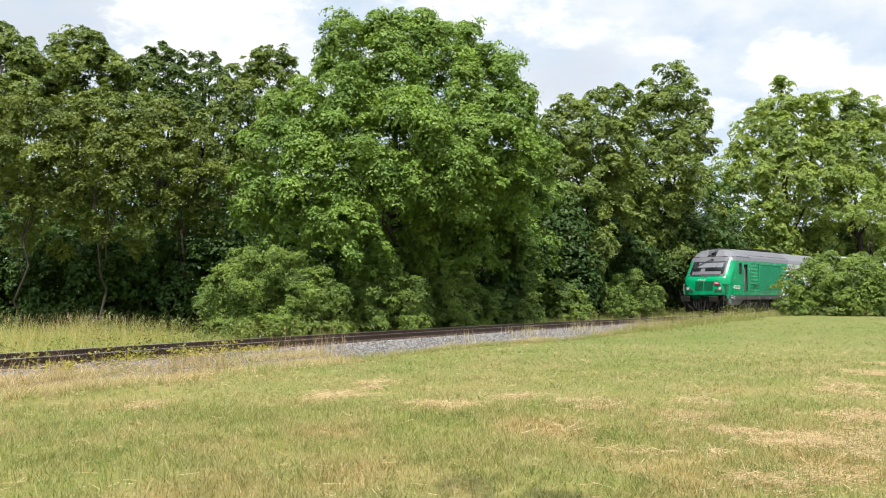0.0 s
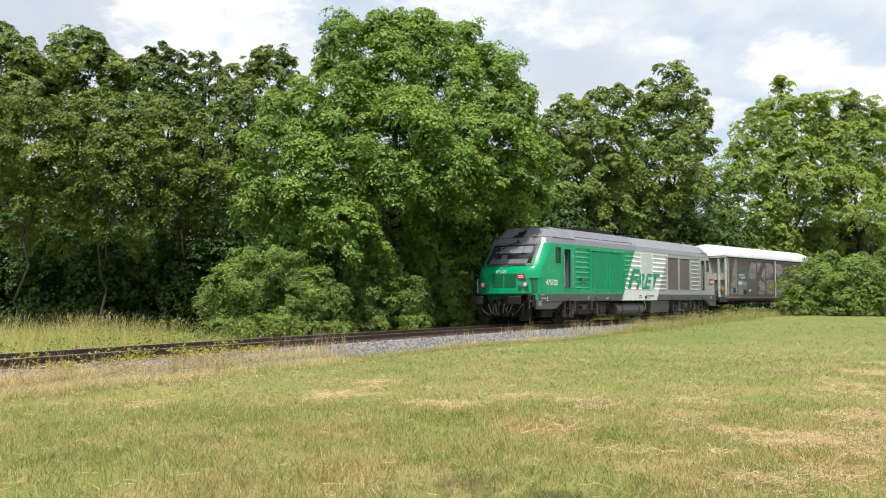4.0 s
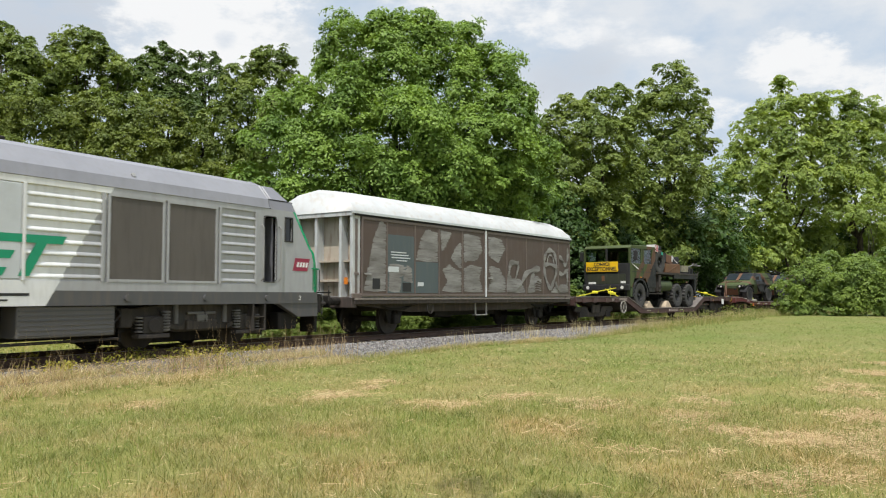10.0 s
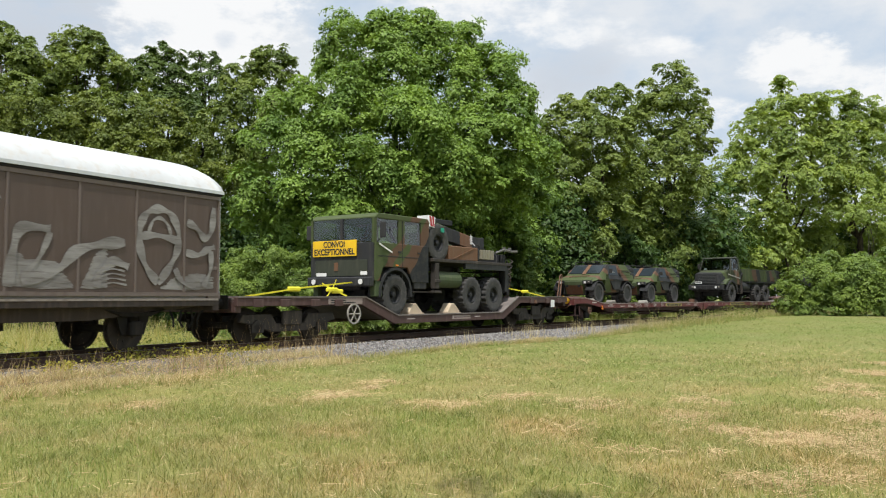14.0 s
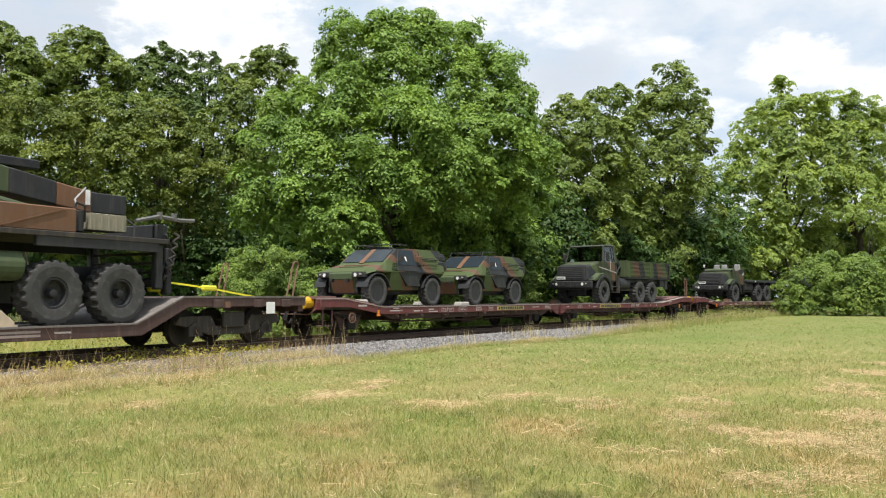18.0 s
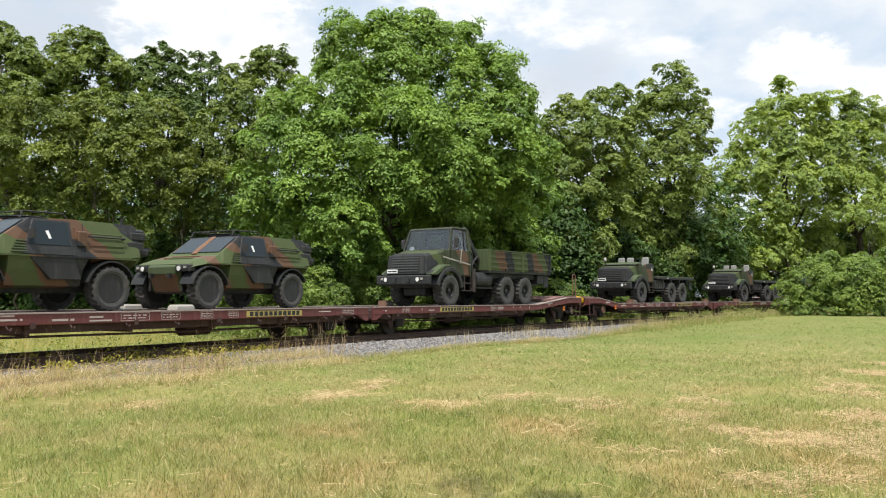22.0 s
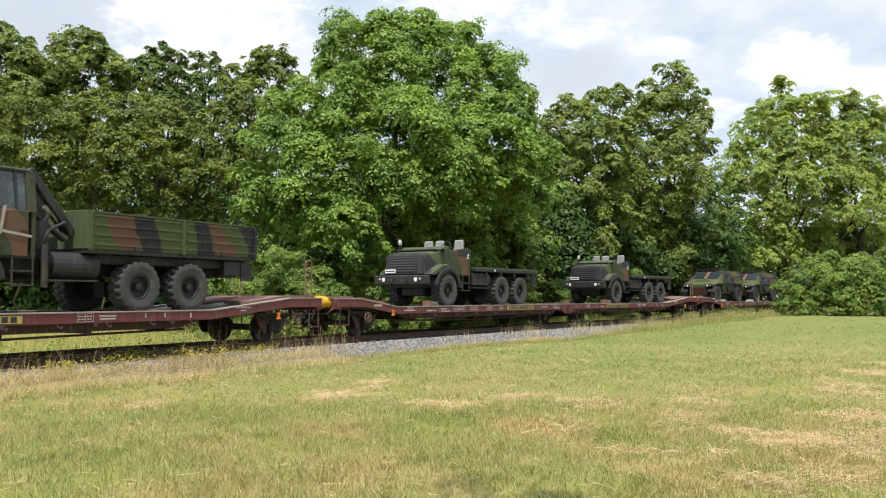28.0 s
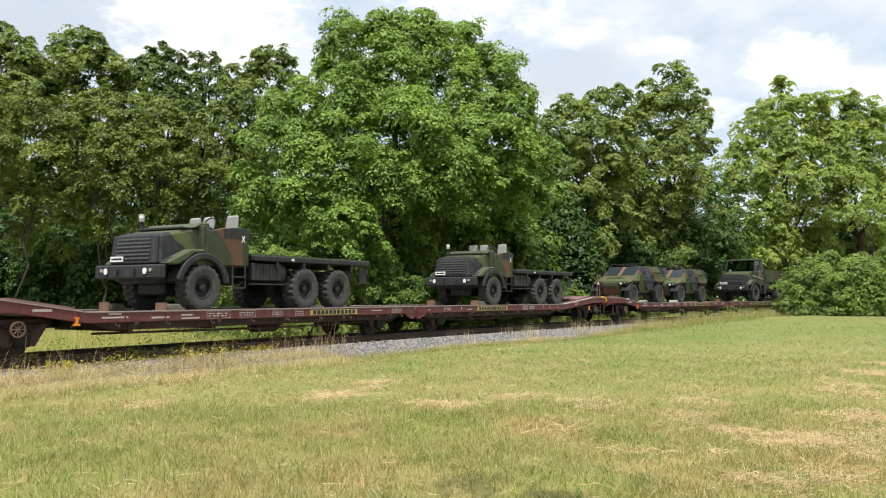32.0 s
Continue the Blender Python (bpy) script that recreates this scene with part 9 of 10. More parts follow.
    part("seat_row", Form().box(0.75, 1.25, -0.9, 0.9, 1.12, 1.55).box(1.08, 1.25, -0.9, -0.3, 1.55, 2.05).box(1.08, 1.25, 0.1, 0.9, 1.55, 2.05), M["inside"], t)
    part2("mirror", Form().box(0.24, 0.31, -1.34, -1.14, 1.98, 2.30), M["black"], t, "black door mirror", bevel=0.02)
    part2("mirror_arm", Form().tube([(0.20, -1.09, 1.90), (0.27, -1.20, 1.98)], 0.014).tube([(0.30, -1.03, 2.45), (0.28, -1.20, 2.30)], 0.014), M["black"], t)
    part("tape", Form().hexa([(-0.35, -1.125, 1.62), (1.30, -1.125, 1.40), (1.30, -1.12, 1.40), (-0.35, -1.12, 1.62)], [(-0.35, -1.125, 1.67), (1.30, -1.125, 1.45), (1.30, -1.12, 1.45), (-0.35, -1.12, 1.67)]), M["concrete"], t, "pale tape stripe")
    part("tape", Form().hexa([(0.66, -1.125, 1.44), (0.72, -1.125, 1.44), (0.72, -1.12, 1.44), (0.66, -1.12, 1.44)], [(0.74, -1.125, 1.95), (0.80, -1.125, 1.95), (0.80, -1.12, 1.95), (0.74, -1.12, 1.95)]), M["concrete"], t, "pale tape stripe")
    part2("door_handle", Form().box(1.1, 1.22, -1.12, -1.10, 1.5, 1.53), M["black"], t)
    # crane and pipes between cab and body
    part("crane_column", Form().box(1.75, 2.05, -0.35, 0.35, 1.0, 2.35).hexa([(1.5, -0.75, 1.9), (1.62, -0.75, 1.9), (1.62, -0.6, 1.9), (1.5, -0.6, 1.9)], [(2.2, -0.75, 1.4), (2.32, -0.75, 1.4), (2.32, -0.6, 1.4), (2.2, -0.6, 1.4)]), M["army_black"], t, "folded black loading arm", bevel=0.02)
    part("crane_arm", Form().hexa([(2.30, -0.78, 1.52), (2.46, -0.78, 1.60), (2.46, -0.60, 1.60), (2.30, -0.60, 1.52)], [(1.36, -0.78, 2.68), (1.50, -0.78, 2.76), (1.50, -0.60, 2.76), (1.36, -0.60, 2.68)]), M["army_black"], t, "slanting black crane arm", bevel=0.02)
    part("crane_ram", Form().cyl((2.5, -0.66, 1.5), (1.8, -0.66, 2.05), 0.05, 10), M["steel"], t)
    part("air_filter", Form().cyl((1.62, -0.8, 1.2), (1.62, -0.8, 1.75), 0.17, 14), M["army_black"], t)
    part("pipe_bundle", Form().tube([(1.5, -0.95, 1.2), (1.75, -0.98, 1.6), (2.1, -0.9, 1.75), (2.35, -0.7, 1.5)], 0.035).tube([(1.5, -0.6, 1.3), (1.9, -0.7, 1.9), (2.3, -0.5, 1.6)], 0.03), M["black"], t)
    part("support_leg", Form().box(1.56, 1.64, -1.12, -1.02, 0.5, 1.3), M["under_lit"], t)
    part("work_lamp", Form().box(2.42, 2.5, -0.98, -0.86, 1.78, 1.92), M["lamp_glass"], t)
    # dropside body
    part("body_floor", Form().box(2.42, 7.12, -1.18, 1.18, 1.18, 1.28), M["army_black"], t)
    part2("body_side", Form().box(2.42, 7.12, -1.20, -1.14, 1.26, 1.98), M["camo_lorry"], t, "camouflage dropside with ribs", bevel=0.01)
    part("headboard", Form().box(2.40, 2.46, -1.18, 1.18, 1.26, 2.02), M["army_green"], t, bevel=0.01)
    part("tailboard", Form().box(7.06, 7.12, -1.14, 1.14, 1.26, 1.98), M["camo_lorry"], t, bevel=0.01)
    for k in range(4):
        z = 1.34 + 0.19 * k
        for a, b in ((2.54, 4.75), (4.92, 7.02)):
            part2("body_rib", Form().box(a, b, -1.225, -1.20, z, z + 0.035), M["camo_lorry"], t)
    for x in (2.48, 4.83, 7.06):
        part2("body_post", Form().box(x - 0.04, x + 0.04, -1.235, -1.2, 1.24, 2.0), M["camo_lorry"], t)
    part2("body_rim", Form().box(2.42, 7.12, -1.215, -1.13, 1.98, 2.01), M["army_green"], t)
    part2("grab_hoop", Form().tube([(6.5, -1.16, 2.0), (6.5, -1.16, 2.1), (6.68, -1.16, 2.1), (6.68, -1.16, 2.0)], 0.012), M["army_black"], t)
    for x in (3.6, 6.0):
        part2("body_hinge", Form().box(x - 0.05, x + 0.05, -1.225, -1.2, 1.26, 1.34), M["army_black"], t)
    part("subframe", Form().box(2.5, 7.0, -0.95, 0.95, 0.98, 1.18), M["army_black"], t, "black subframe under the body", bevel=0.02)
    part2("side_box", Form().box(6.15, 6.85, -1.1, -0.7, 0.82, 1.16), M["army_black"], t, "black stowage box behind the wheels", bevel=0.015)
    return t


def make_chassis_truck():
    t = thing("open_cab_truck", "camouflage army truck without cab roof, with a bare flat bed", "army truck", "open-cab trucks")
    truck_front(t)
    truck_chassis(t, 3.46, 4.82, 6.25)
    part2("cab_door", Form().prism([(0.16, 1.05), (1.42, 1.05), (1.50, 1.90), (1.30, 1.98), (0.62, 1.92), (0.3, 1.84), (0.16, 1.88)], -1.10, -1.04), M["camo_lorry"], t, "brown and black half door", bevel=0.02)
    part("cab_rear", Form().box(1.42, 1.50, -1.08, 1.08, 1.05, 1.95), M["camo_lorry"], t, bevel=0.02)
    part("cab_front", Form().box(0.05, 0.18, -1.06, 1.06, 1.05, 1.95), M["camo_lorry"], t, bevel=0.03)
    part("cab_floor", Form().box(0.1, 1.46, -1.04, 1.04, 1.02, 1.12), M["army_black"], t)
    part2("door_top", Form().prism([(0.66, 1.70), (1.47, 1.70), (1.495, 1.89), (1.30, 1.965), (0.66, 1.905)], -1.108, -1.10), M["army_black"], t, "black upper edge of the half door")
    part("folded_screen", Form().box(-0.38, 0.05, -0.86, 0.86, 1.86, 1.89).box(-0.42, -0.37, -0.88, 0.88, 1.85, 1.90), M["army_black"], t, "windscreen frame folded on the bonnet", bevel=0.01)
    part("dashboard", Form().box(0.18, 0.42, -1.0, 1.0, 1.55, 1.93), M["army_black"], t, bevel=0.03)
    part("scuttle", Form().prism([(-0.15, 1.88), (0.35, 1.92), (0.35, 2.02), (0.05, 2.0)], -0.95, 0.95), M["army_green"], t, bevel=0.02)
    for y in (-0.72, 0.18, 0.72):
        s = part("seat", Form().box(0.72, 1.22, y - 0.24, y + 0.24, 1.12, 1.5), M["canvas"], t, "grey seat", bevel=0.04)
        part("seat_back", Form().hexa([(1.12, y - 0.24, 1.5), (1.26, y - 0.24, 1.5), (1.26, y + 0.24, 1.5), (1.12, y + 0.24, 1.5)], [(1.22, y - 0.2, 2.28), (1.32, y - 0.2, 2.28), (1.32, y + 0.2, 2.28), (1.22, y + 0.2, 2.28)]), M["canvas"], s, bevel=0.04)
    wh = Form()
    for k in range(14):
        a, b = 2 * math.pi * k / 14, 2 * math.pi * (k + 1) / 14
        c = Vector((0.62, -0.6, 1.98))
        e1, e2 = Vector((0.35, 0, 0.94)) * 0.22, Vector((0, 1, 0)) * 0.22
        wh.cyl(c + e1 * math.cos(a) + e2 * math.sin(a), c + e1 * math.cos(b) + e2 * math.sin(b), 0.016, 6)
    part("steering_wheel", wh, M["black"], t)
    part("steering_column", Form().cyl((0.40, -0.6, 1.75), (0.63, -0.6, 1.97), 0.03, 8), M["black"], t)
    b = part("beacon_post", Form().cyl((-0.25, 0.86, 1.85), (-0.25, 0.86, 2.08), 0.035, 8), M["black"], t)
    part("beacon", Form().cyl((-0.25, 0.86, 2.08), (-0.25, 0.86, 2.16), 0.07, 14).cyl((-0.25, 0.86, 2.22), (-0.25, 0.86, 2.26), 0.065, 14, 0.05), M["concrete"], b, "small grey beacon")
    part("beacon_lens", Form().cyl((-0.25, 0.86, 2.16), (-0.25, 0.86, 2.22), 0.065, 14), M["lamp_glass"], b)
    part("tape_cross", Form().prism([(1.22, 1.62), (1.24, 1.61), (1.34, 1.76), (1.32, 1.78)], -1.112, -1.105).prism([(1.32, 1.61), (1.34, 1.63), (1.24, 1.77), (1.22, 1.76)], -1.117, -1.112), M["white"], t, "white tape cross")
    part("air_filter", Form().cyl((1.7, -0.3, 1.2), (1.7, -0.3, 1.8), 0.15, 14), M["army_black"], t)
    part("side_locker", Form().box(1.62, 2.6, -1.12, -0.6, 0.72, 1.14), M["army_black"], t, "ribbed dark locker", bevel=0.02)
    for k in range(4):
        part("locker_rib", Form().box(1.72 + 0.24 * k, 1.76 + 0.24 * k, -1.14, -1.12, 0.74, 1.12), M["under_lit"], t)
    part("bed", Form().box(1.62, 6.25, -1.2, 1.2, 1.20, 1.33), M["army_black"], t, "dark flat loading bed", bevel=0.02)
    part("bed_top", Form().box(1.64, 6.22, -1.18, 1.18, 1.33, 1.36), M["army_green"], t, "bright green bed surface")
    for x in (2.4, 3.4, 4.4, 5.4):
        part2("bed_bracket", Form().box(x - 0.04, x + 0.04, -1.19, -0.5, 1.04, 1.20), M["army_black"], t)
    part2("bed_lamp", Form().box(2.9, 2.98, -1.22, -1.2, 1.23, 1.29), M["lamp_glass"], t)
    return t


def make_scout_car():
    """A small four-wheeled armoured car."""
    t = thing("armoured_scout_car", "small camouflage four-wheeled armoured scout car", "armoured car", "scout cars")
    # stations: x and five (half-width, height) levels of the hull
    belly, wide = [(0.55, 0.45), (0.58, 0.74), (0.62, 0.92)], [(0.55, 0.45), (0.86, 0.50), (0.95, 0.80)]
    st = [(-0.50, [(0.36, 0.80), (0.42, 0.82), (0.46, 0.86), (0.90, 0.95), (0.84, 1.03)]), (-0.36, [(0.48, 0.42), (0.52, 0.70), (0.54, 0.88), (0.97, 0.99), (0.83, 1.08)]), (-0.15, belly + [(0.98, 1.03), (0.80, 1.15)]), (0.38, belly + [(1.0, 1.05), (0.86, 1.27)]), (0.54, belly + [(1.0, 1.05), (0.87, 1.38)]),
          (0.62, wide + [(1.0, 1.05), (0.87, 1.43)]), (1.10, wide + [(1.0, 1.06), (0.82, 1.76)]), (1.97, wide + [(1.0, 1.07), (0.80, 1.79)]), (2.16, wide + [(1.0, 1.07), (0.80, 1.79)]), (2.27, belly + [(1.0, 1.07), (0.80, 1.79)]),
          (3.22, belly + [(1.0, 1.07), (0.80, 1.78)]), (3.42, [(0.52, 0.76), (0.62, 0.84), (0.90, 0.94), (0.99, 1.10), (0.80, 1.77)]), (3.50, [(0.52, 0.86), (0.62, 0.92), (0.90, 1.0), (0.97, 1.12), (0.80, 1.72)])]
    f, n = Form(), 10
    vs = []
    for x, lv in st:
        vs += [(x, -w, z) for w, z in lv] + [(x, w, z) for w, z in reversed(lv)]
    f.add(vs, [(i * n + j, i * n + (j + 1) % n, (i + 1) * n + (j + 1) % n, (i + 1) * n + j) for i in range(len(st) - 1) for j in range(n)] + [tuple(range(n)), tuple(range((len(st) - 1) * n, len(st) * n))])
    part("hull", f, M["camo_car"], t, "angular camouflage armoured hull")
    # windscreen panes on the rake, door windows on the sloping sides
    rake = lambda s, y, o: (0.38 + 0.72 * s - o * 0.56, y, 1.27 + 0.49 * s + o * 0.83)
    for y0, y1 in ((-0.68, -0.08), (0.08, 0.68)):
        part("windscreen", Form().hexa([rake(0.12, y0 * 1.16, 0), rake(0.12, y1 * 1.16, 0), rake(0.9, y1 * 1.10, 0), rake(0.9, y0 * 1.10, 0)], [rake(0.12, y0 * 1.16, 0.025), rake(0.12, y1 * 1.16, 0.025), rake(0.9, y1 * 1.10, 0.025), rake(0.9, y0 * 1.10, 0.025)]), M["car_glass"], t, "armoured windscreen pane", bevel=0.008)
    side = lambda x, s, o: (x, -(1.0 - 0.20 * s) - o * 0.96, 1.07 + 0.715 * s + o * 0.27)
    dr = part2("door", Form().hexa([side(0.86, 0.0, 0.0), side(1.93, 0.0, 0.0), side(1.93, 0.94, 0.0), side(1.16, 0.94, 0.0)], [side(0.86, 0.0, 0.02), side(1.93, 0.0, 0.02), side(1.93, 0.94, 0.02), side(1.16, 0.94, 0.02)]), M["army_black"], t, "dark armoured side door", bevel=0.008)
    part("door_window", Form().hexa([side(1.00, 0.26, 0.02), side(1.86, 0.26, 0.02), side(1.86, 0.88, 0.02), side(1.20, 0.88, 0.02)], [side(1.00, 0.26, 0.03), side(1.86, 0.26, 0.03), side(1.86, 0.88, 0.03), side(1.20, 0.88, 0.03)]), M["car_glass"], dr, "dark blue-grey door window")
    part("door_mark", Form().hexa([side(1.38, 0.62, 0.03), side(1.43, 0.42, 0.03), side(1.48, 0.43, 0.03), side(1.44, 0.64, 0.03)], [side(1.38, 0.62, 0.034), side(1.43, 0.42, 0.034), side(1.48, 0.43, 0.034), side(1.44, 0.64, 0.034)]), M["white"], dr, "white tape mark")
    part2("lower_door", Form().prism([(0.98, 1.06), (1.94, 1.06), (2.10, 0.62), (1.45, 0.62)], -1.0, -0.90), M["army_black"], t, bevel=0.008)
    for k in range(5):
        part2("louvre", Form().hexa([side(0.66 + 0.03 * k, 0.05 + 0.07 * k, 0.0), side(0.96, 0.05 + 0.07 * k, 0.0), side(0.96, 0.08 + 0.07 * k, 0.0), side(0.66 + 0.03 * k, 0.08 + 0.07 * k, 0.0)], [side(0.66 + 0.03 * k, 0.05 + 0.07 * k, 0.03), side(0.96, 0.05 + 0.07 * k, 0.03), side(0.96, 0.08 + 0.07 * k, 0.03), side(0.66 + 0.03 * k, 0.08 + 0.07 * k, 0.03)]), M["army_green"], t)
    for z in (0.3, 0.62):
        part2("side_rail", Form().tube([side(2.32, z, 0.0), side(2.36, z, 0.05), side(3.04, z, 0.05), side(3.08, z, 0.0)], 0.013), M["camo_car"], t, "thin side handrail")
    part2("hull_seam", Form().hexa([side(2.2, 0.05, 0.0), side(2.215, 0.05, 0.0), side(2.215, 0.9, 0.0), side(2.2, 0.9, 0.0)], [side(2.2, 0.05, 0.008), side(2.215, 0.05, 0.008), side(2.215, 0.9, 0.008), side(2.2, 0.9, 0.008)]), M["army_black"], t)
    part2("rear_box", Form().box(3.2, 3.62, -0.93, -0.70, 1.22, 1.42).box(3.3, 3.68, -0.90, -0.66, 1.46, 1.62), M["army_black"], t, "black stowage boxes at the rear corner", bevel=0.02)
    part("roof_hatch", Form().cyl((1.55, 0.15, 1.78), (1.55, 0.15, 1.83), 0.38, 20).cyl((1.55, 0.15, 1.83), (1.55, 0.15, 1.85), 0.42, 20), M["army_black"], t, "round black roof hatch ring", bevel=0.01)
    part("roof_hatch", Form().box(2.3, 3.0, -0.35, 0.35, 1.785, 1.82), M["camo_car"], t, bevel=0.02)
    part("rear_stowage", Form().box(3.48, 3.80, -0.88, 0.7, 1.14, 1.30).box(3.48, 3.72, -0.82, 0.6, 1.30, 1.70), M["army_black"], t, "black rear stowage box", bevel=0.04)
    part("rear_spare", Form().cyl((3.72, 0.1, 1.2), (3.88, 0.1, 1.2), 0.36, 18), M["tyre"], t, "spare wheel on the rear", bevel=0.03)
    part2("rear_bracket", Form().box(3.5, 3.9, -0.8, -0.74, 1.25, 1.32), M["army_black"], t)
    part("nose_plate", Form().prism([(-0.50, 1.02), (-0.56, 0.97), (-0.55, 0.80), (-0.49, 0.80)], -0.44, 0.44), M["army_green"], t, "green upper nose plate", bevel=0.012)
    part("nose_belly", Form().hexa([(-0.36, -0.40, 0.40), (-0.20, -0.40, 0.40), (-0.20, 0.40, 0.40), (-0.36, 0.40, 0.40)], [(-0.545, -0.43, 0.795), (-0.40, -0.43, 0.795), (-0.40, 0.43, 0.795), (-0.545, 0.43, 0.795)]), M["army_brown"], t, "brown slanting lower nose", bevel=0.012)
    part("screen_post", Form().hexa([rake(0.05, -0.09, 0.0), rake(0.05, 0.09, 0.0), rake(0.95, 0.085, 0.0), rake(0.95, -0.085, 0.0)], [rake(0.05, -0.09, 0.03), rake(0.05, 0.09, 0.03), rake(0.95, 0.085, 0.03), rake(0.95, -0.085, 0.03)]), M["army_brown"], t, "brown post between the windscreen panes")
    for q in (-1, 1):
        part("lamp_box", Form().box(-0.545, -0.36, *sorted((q * 0.46, q * 0.90)), 0.86, 1.015), M["army_black"], t, "black lamp box beside the nose", bevel=0.015)
        h = part("headlight", Form().cyl((-0.54, q * 0.60, 0.93), (-0.57, q * 0.60, 0.93), 0.07, 14), M["black"], t)
        part("lens", Form().cyl((-0.565, q * 0.60, 0.93), (-0.585, q * 0.60, 0.93), 0.055, 14), M["lamp_glass"], h, "clear headlamp lens")
        part("side_lamp", Form().box(-0.57, -0.54, *sorted((q * 0.74, q * 0.82)), 0.93, 0.98), M["concrete"], t)
        part("tow_eye", Form().box(-0.62, -0.50, *sorted((q * 0.26, q * 0.34)), 0.72, 0.82), M["army_black"], t)
        part("wheel_well", Form().box(-0.42, 0.50, *sorted((q * 0.50, q * 0.56)), 0.42, 0.98), M["army_black"], t, "dark inner side of the wheel well")
    w = Form()
    arch(w, 0.0, 0.43, 0.54, 0.57, -1.03, -0.60, 15, 165)
    part2("wheel_arch", w, M["army_black"], t, "dark wheel arch")
    w2 = Form()
    arch(w2, 2.79, 0.43, 0.55, 0.58, -1.02, -0.60, 25, 165)
    part2("wheel_arch", w2, M["army_black"], t, "dark wheel arch")
    for x in (-0.02, 2.79):
        for y in (-0.86, 0.86):
            road_wheel(t, TYRE_CAR, x, y, 0.45)
        part("axle", Form().cyl((x, -0.8, 0.43), (x, 0.8, 0.43), 0.06, 8), M["army_black"], t)
    part2("mirror", Form().box(0.98, 1.04, -1.14, -0.98, 1.36, 1.54), M["black"], t)
    part("belly", Form().box(-0.3, 3.2, -0.5, 0.5, 0.36, 0.5), M["army_black"], t, bevel=0.03)
    part2("jerry_can", Form().box(2.02, 2.22, -1.0, -0.86, 1.26, 1.56), M["camo_car"], t, bevel=0.02)
    part2("deck_rail", Form().tube([(2.25, -0.88, 1.45), (2.25, -0.97, 1.47), (3.1, -0.97, 1.47), (3.1, -0.88, 1.45)], 0.018), M["army_black"], t)
    part("aerial_base", Form().cyl((3.3, -0.6, 1.76), (3.3, -0.6, 1.92), 0.025, 8), M["black"], t)
    part("roof_rail", Form().tube([(1.05, -0.60, 1.76), (1.12, -0.58, 1.90), (1.95, -0.58, 1.91), (2.05, -0.60, 1.78)], 0.016), M["black"], t)
    part("roof_rail", Form().tube([(1.05, 0.80, 1.76), (1.12, 0.78, 1.90), (1.95, 0.78, 1.91), (2.05, 0.80, 1.78)], 0.016), M["black"], t)
    part("roof_bar", Form().tube([(1.14, -0.58, 1.90), (1.14, 0.78, 1.90)], 0.014), M["black"], t)
    part2("side_ledge", Form().box(-0.1, 3.4, -1.02, -0.99, 1.035, 1.065), M["camo_car"], t, "welded ledge along the hull")
    for x in (-0.1, 0.15):
        part("bonnet_vent", Form().box(x, x + 0.16, -0.45, 0.45, 1.14 + 0.2 * (x + 0.1), 1.20 + 0.2 * (x + 0.1)), M["camo_car"], t, bevel=0.01)
    part2("grab_handle", Form().tube([(2.02, -0.86, 1.40), (2.02, -0.92, 1.42), (2.02, -0.88, 1.62), (2.02, -0.83, 1.62)], 0.014), M["army_brown"], t)
    return t


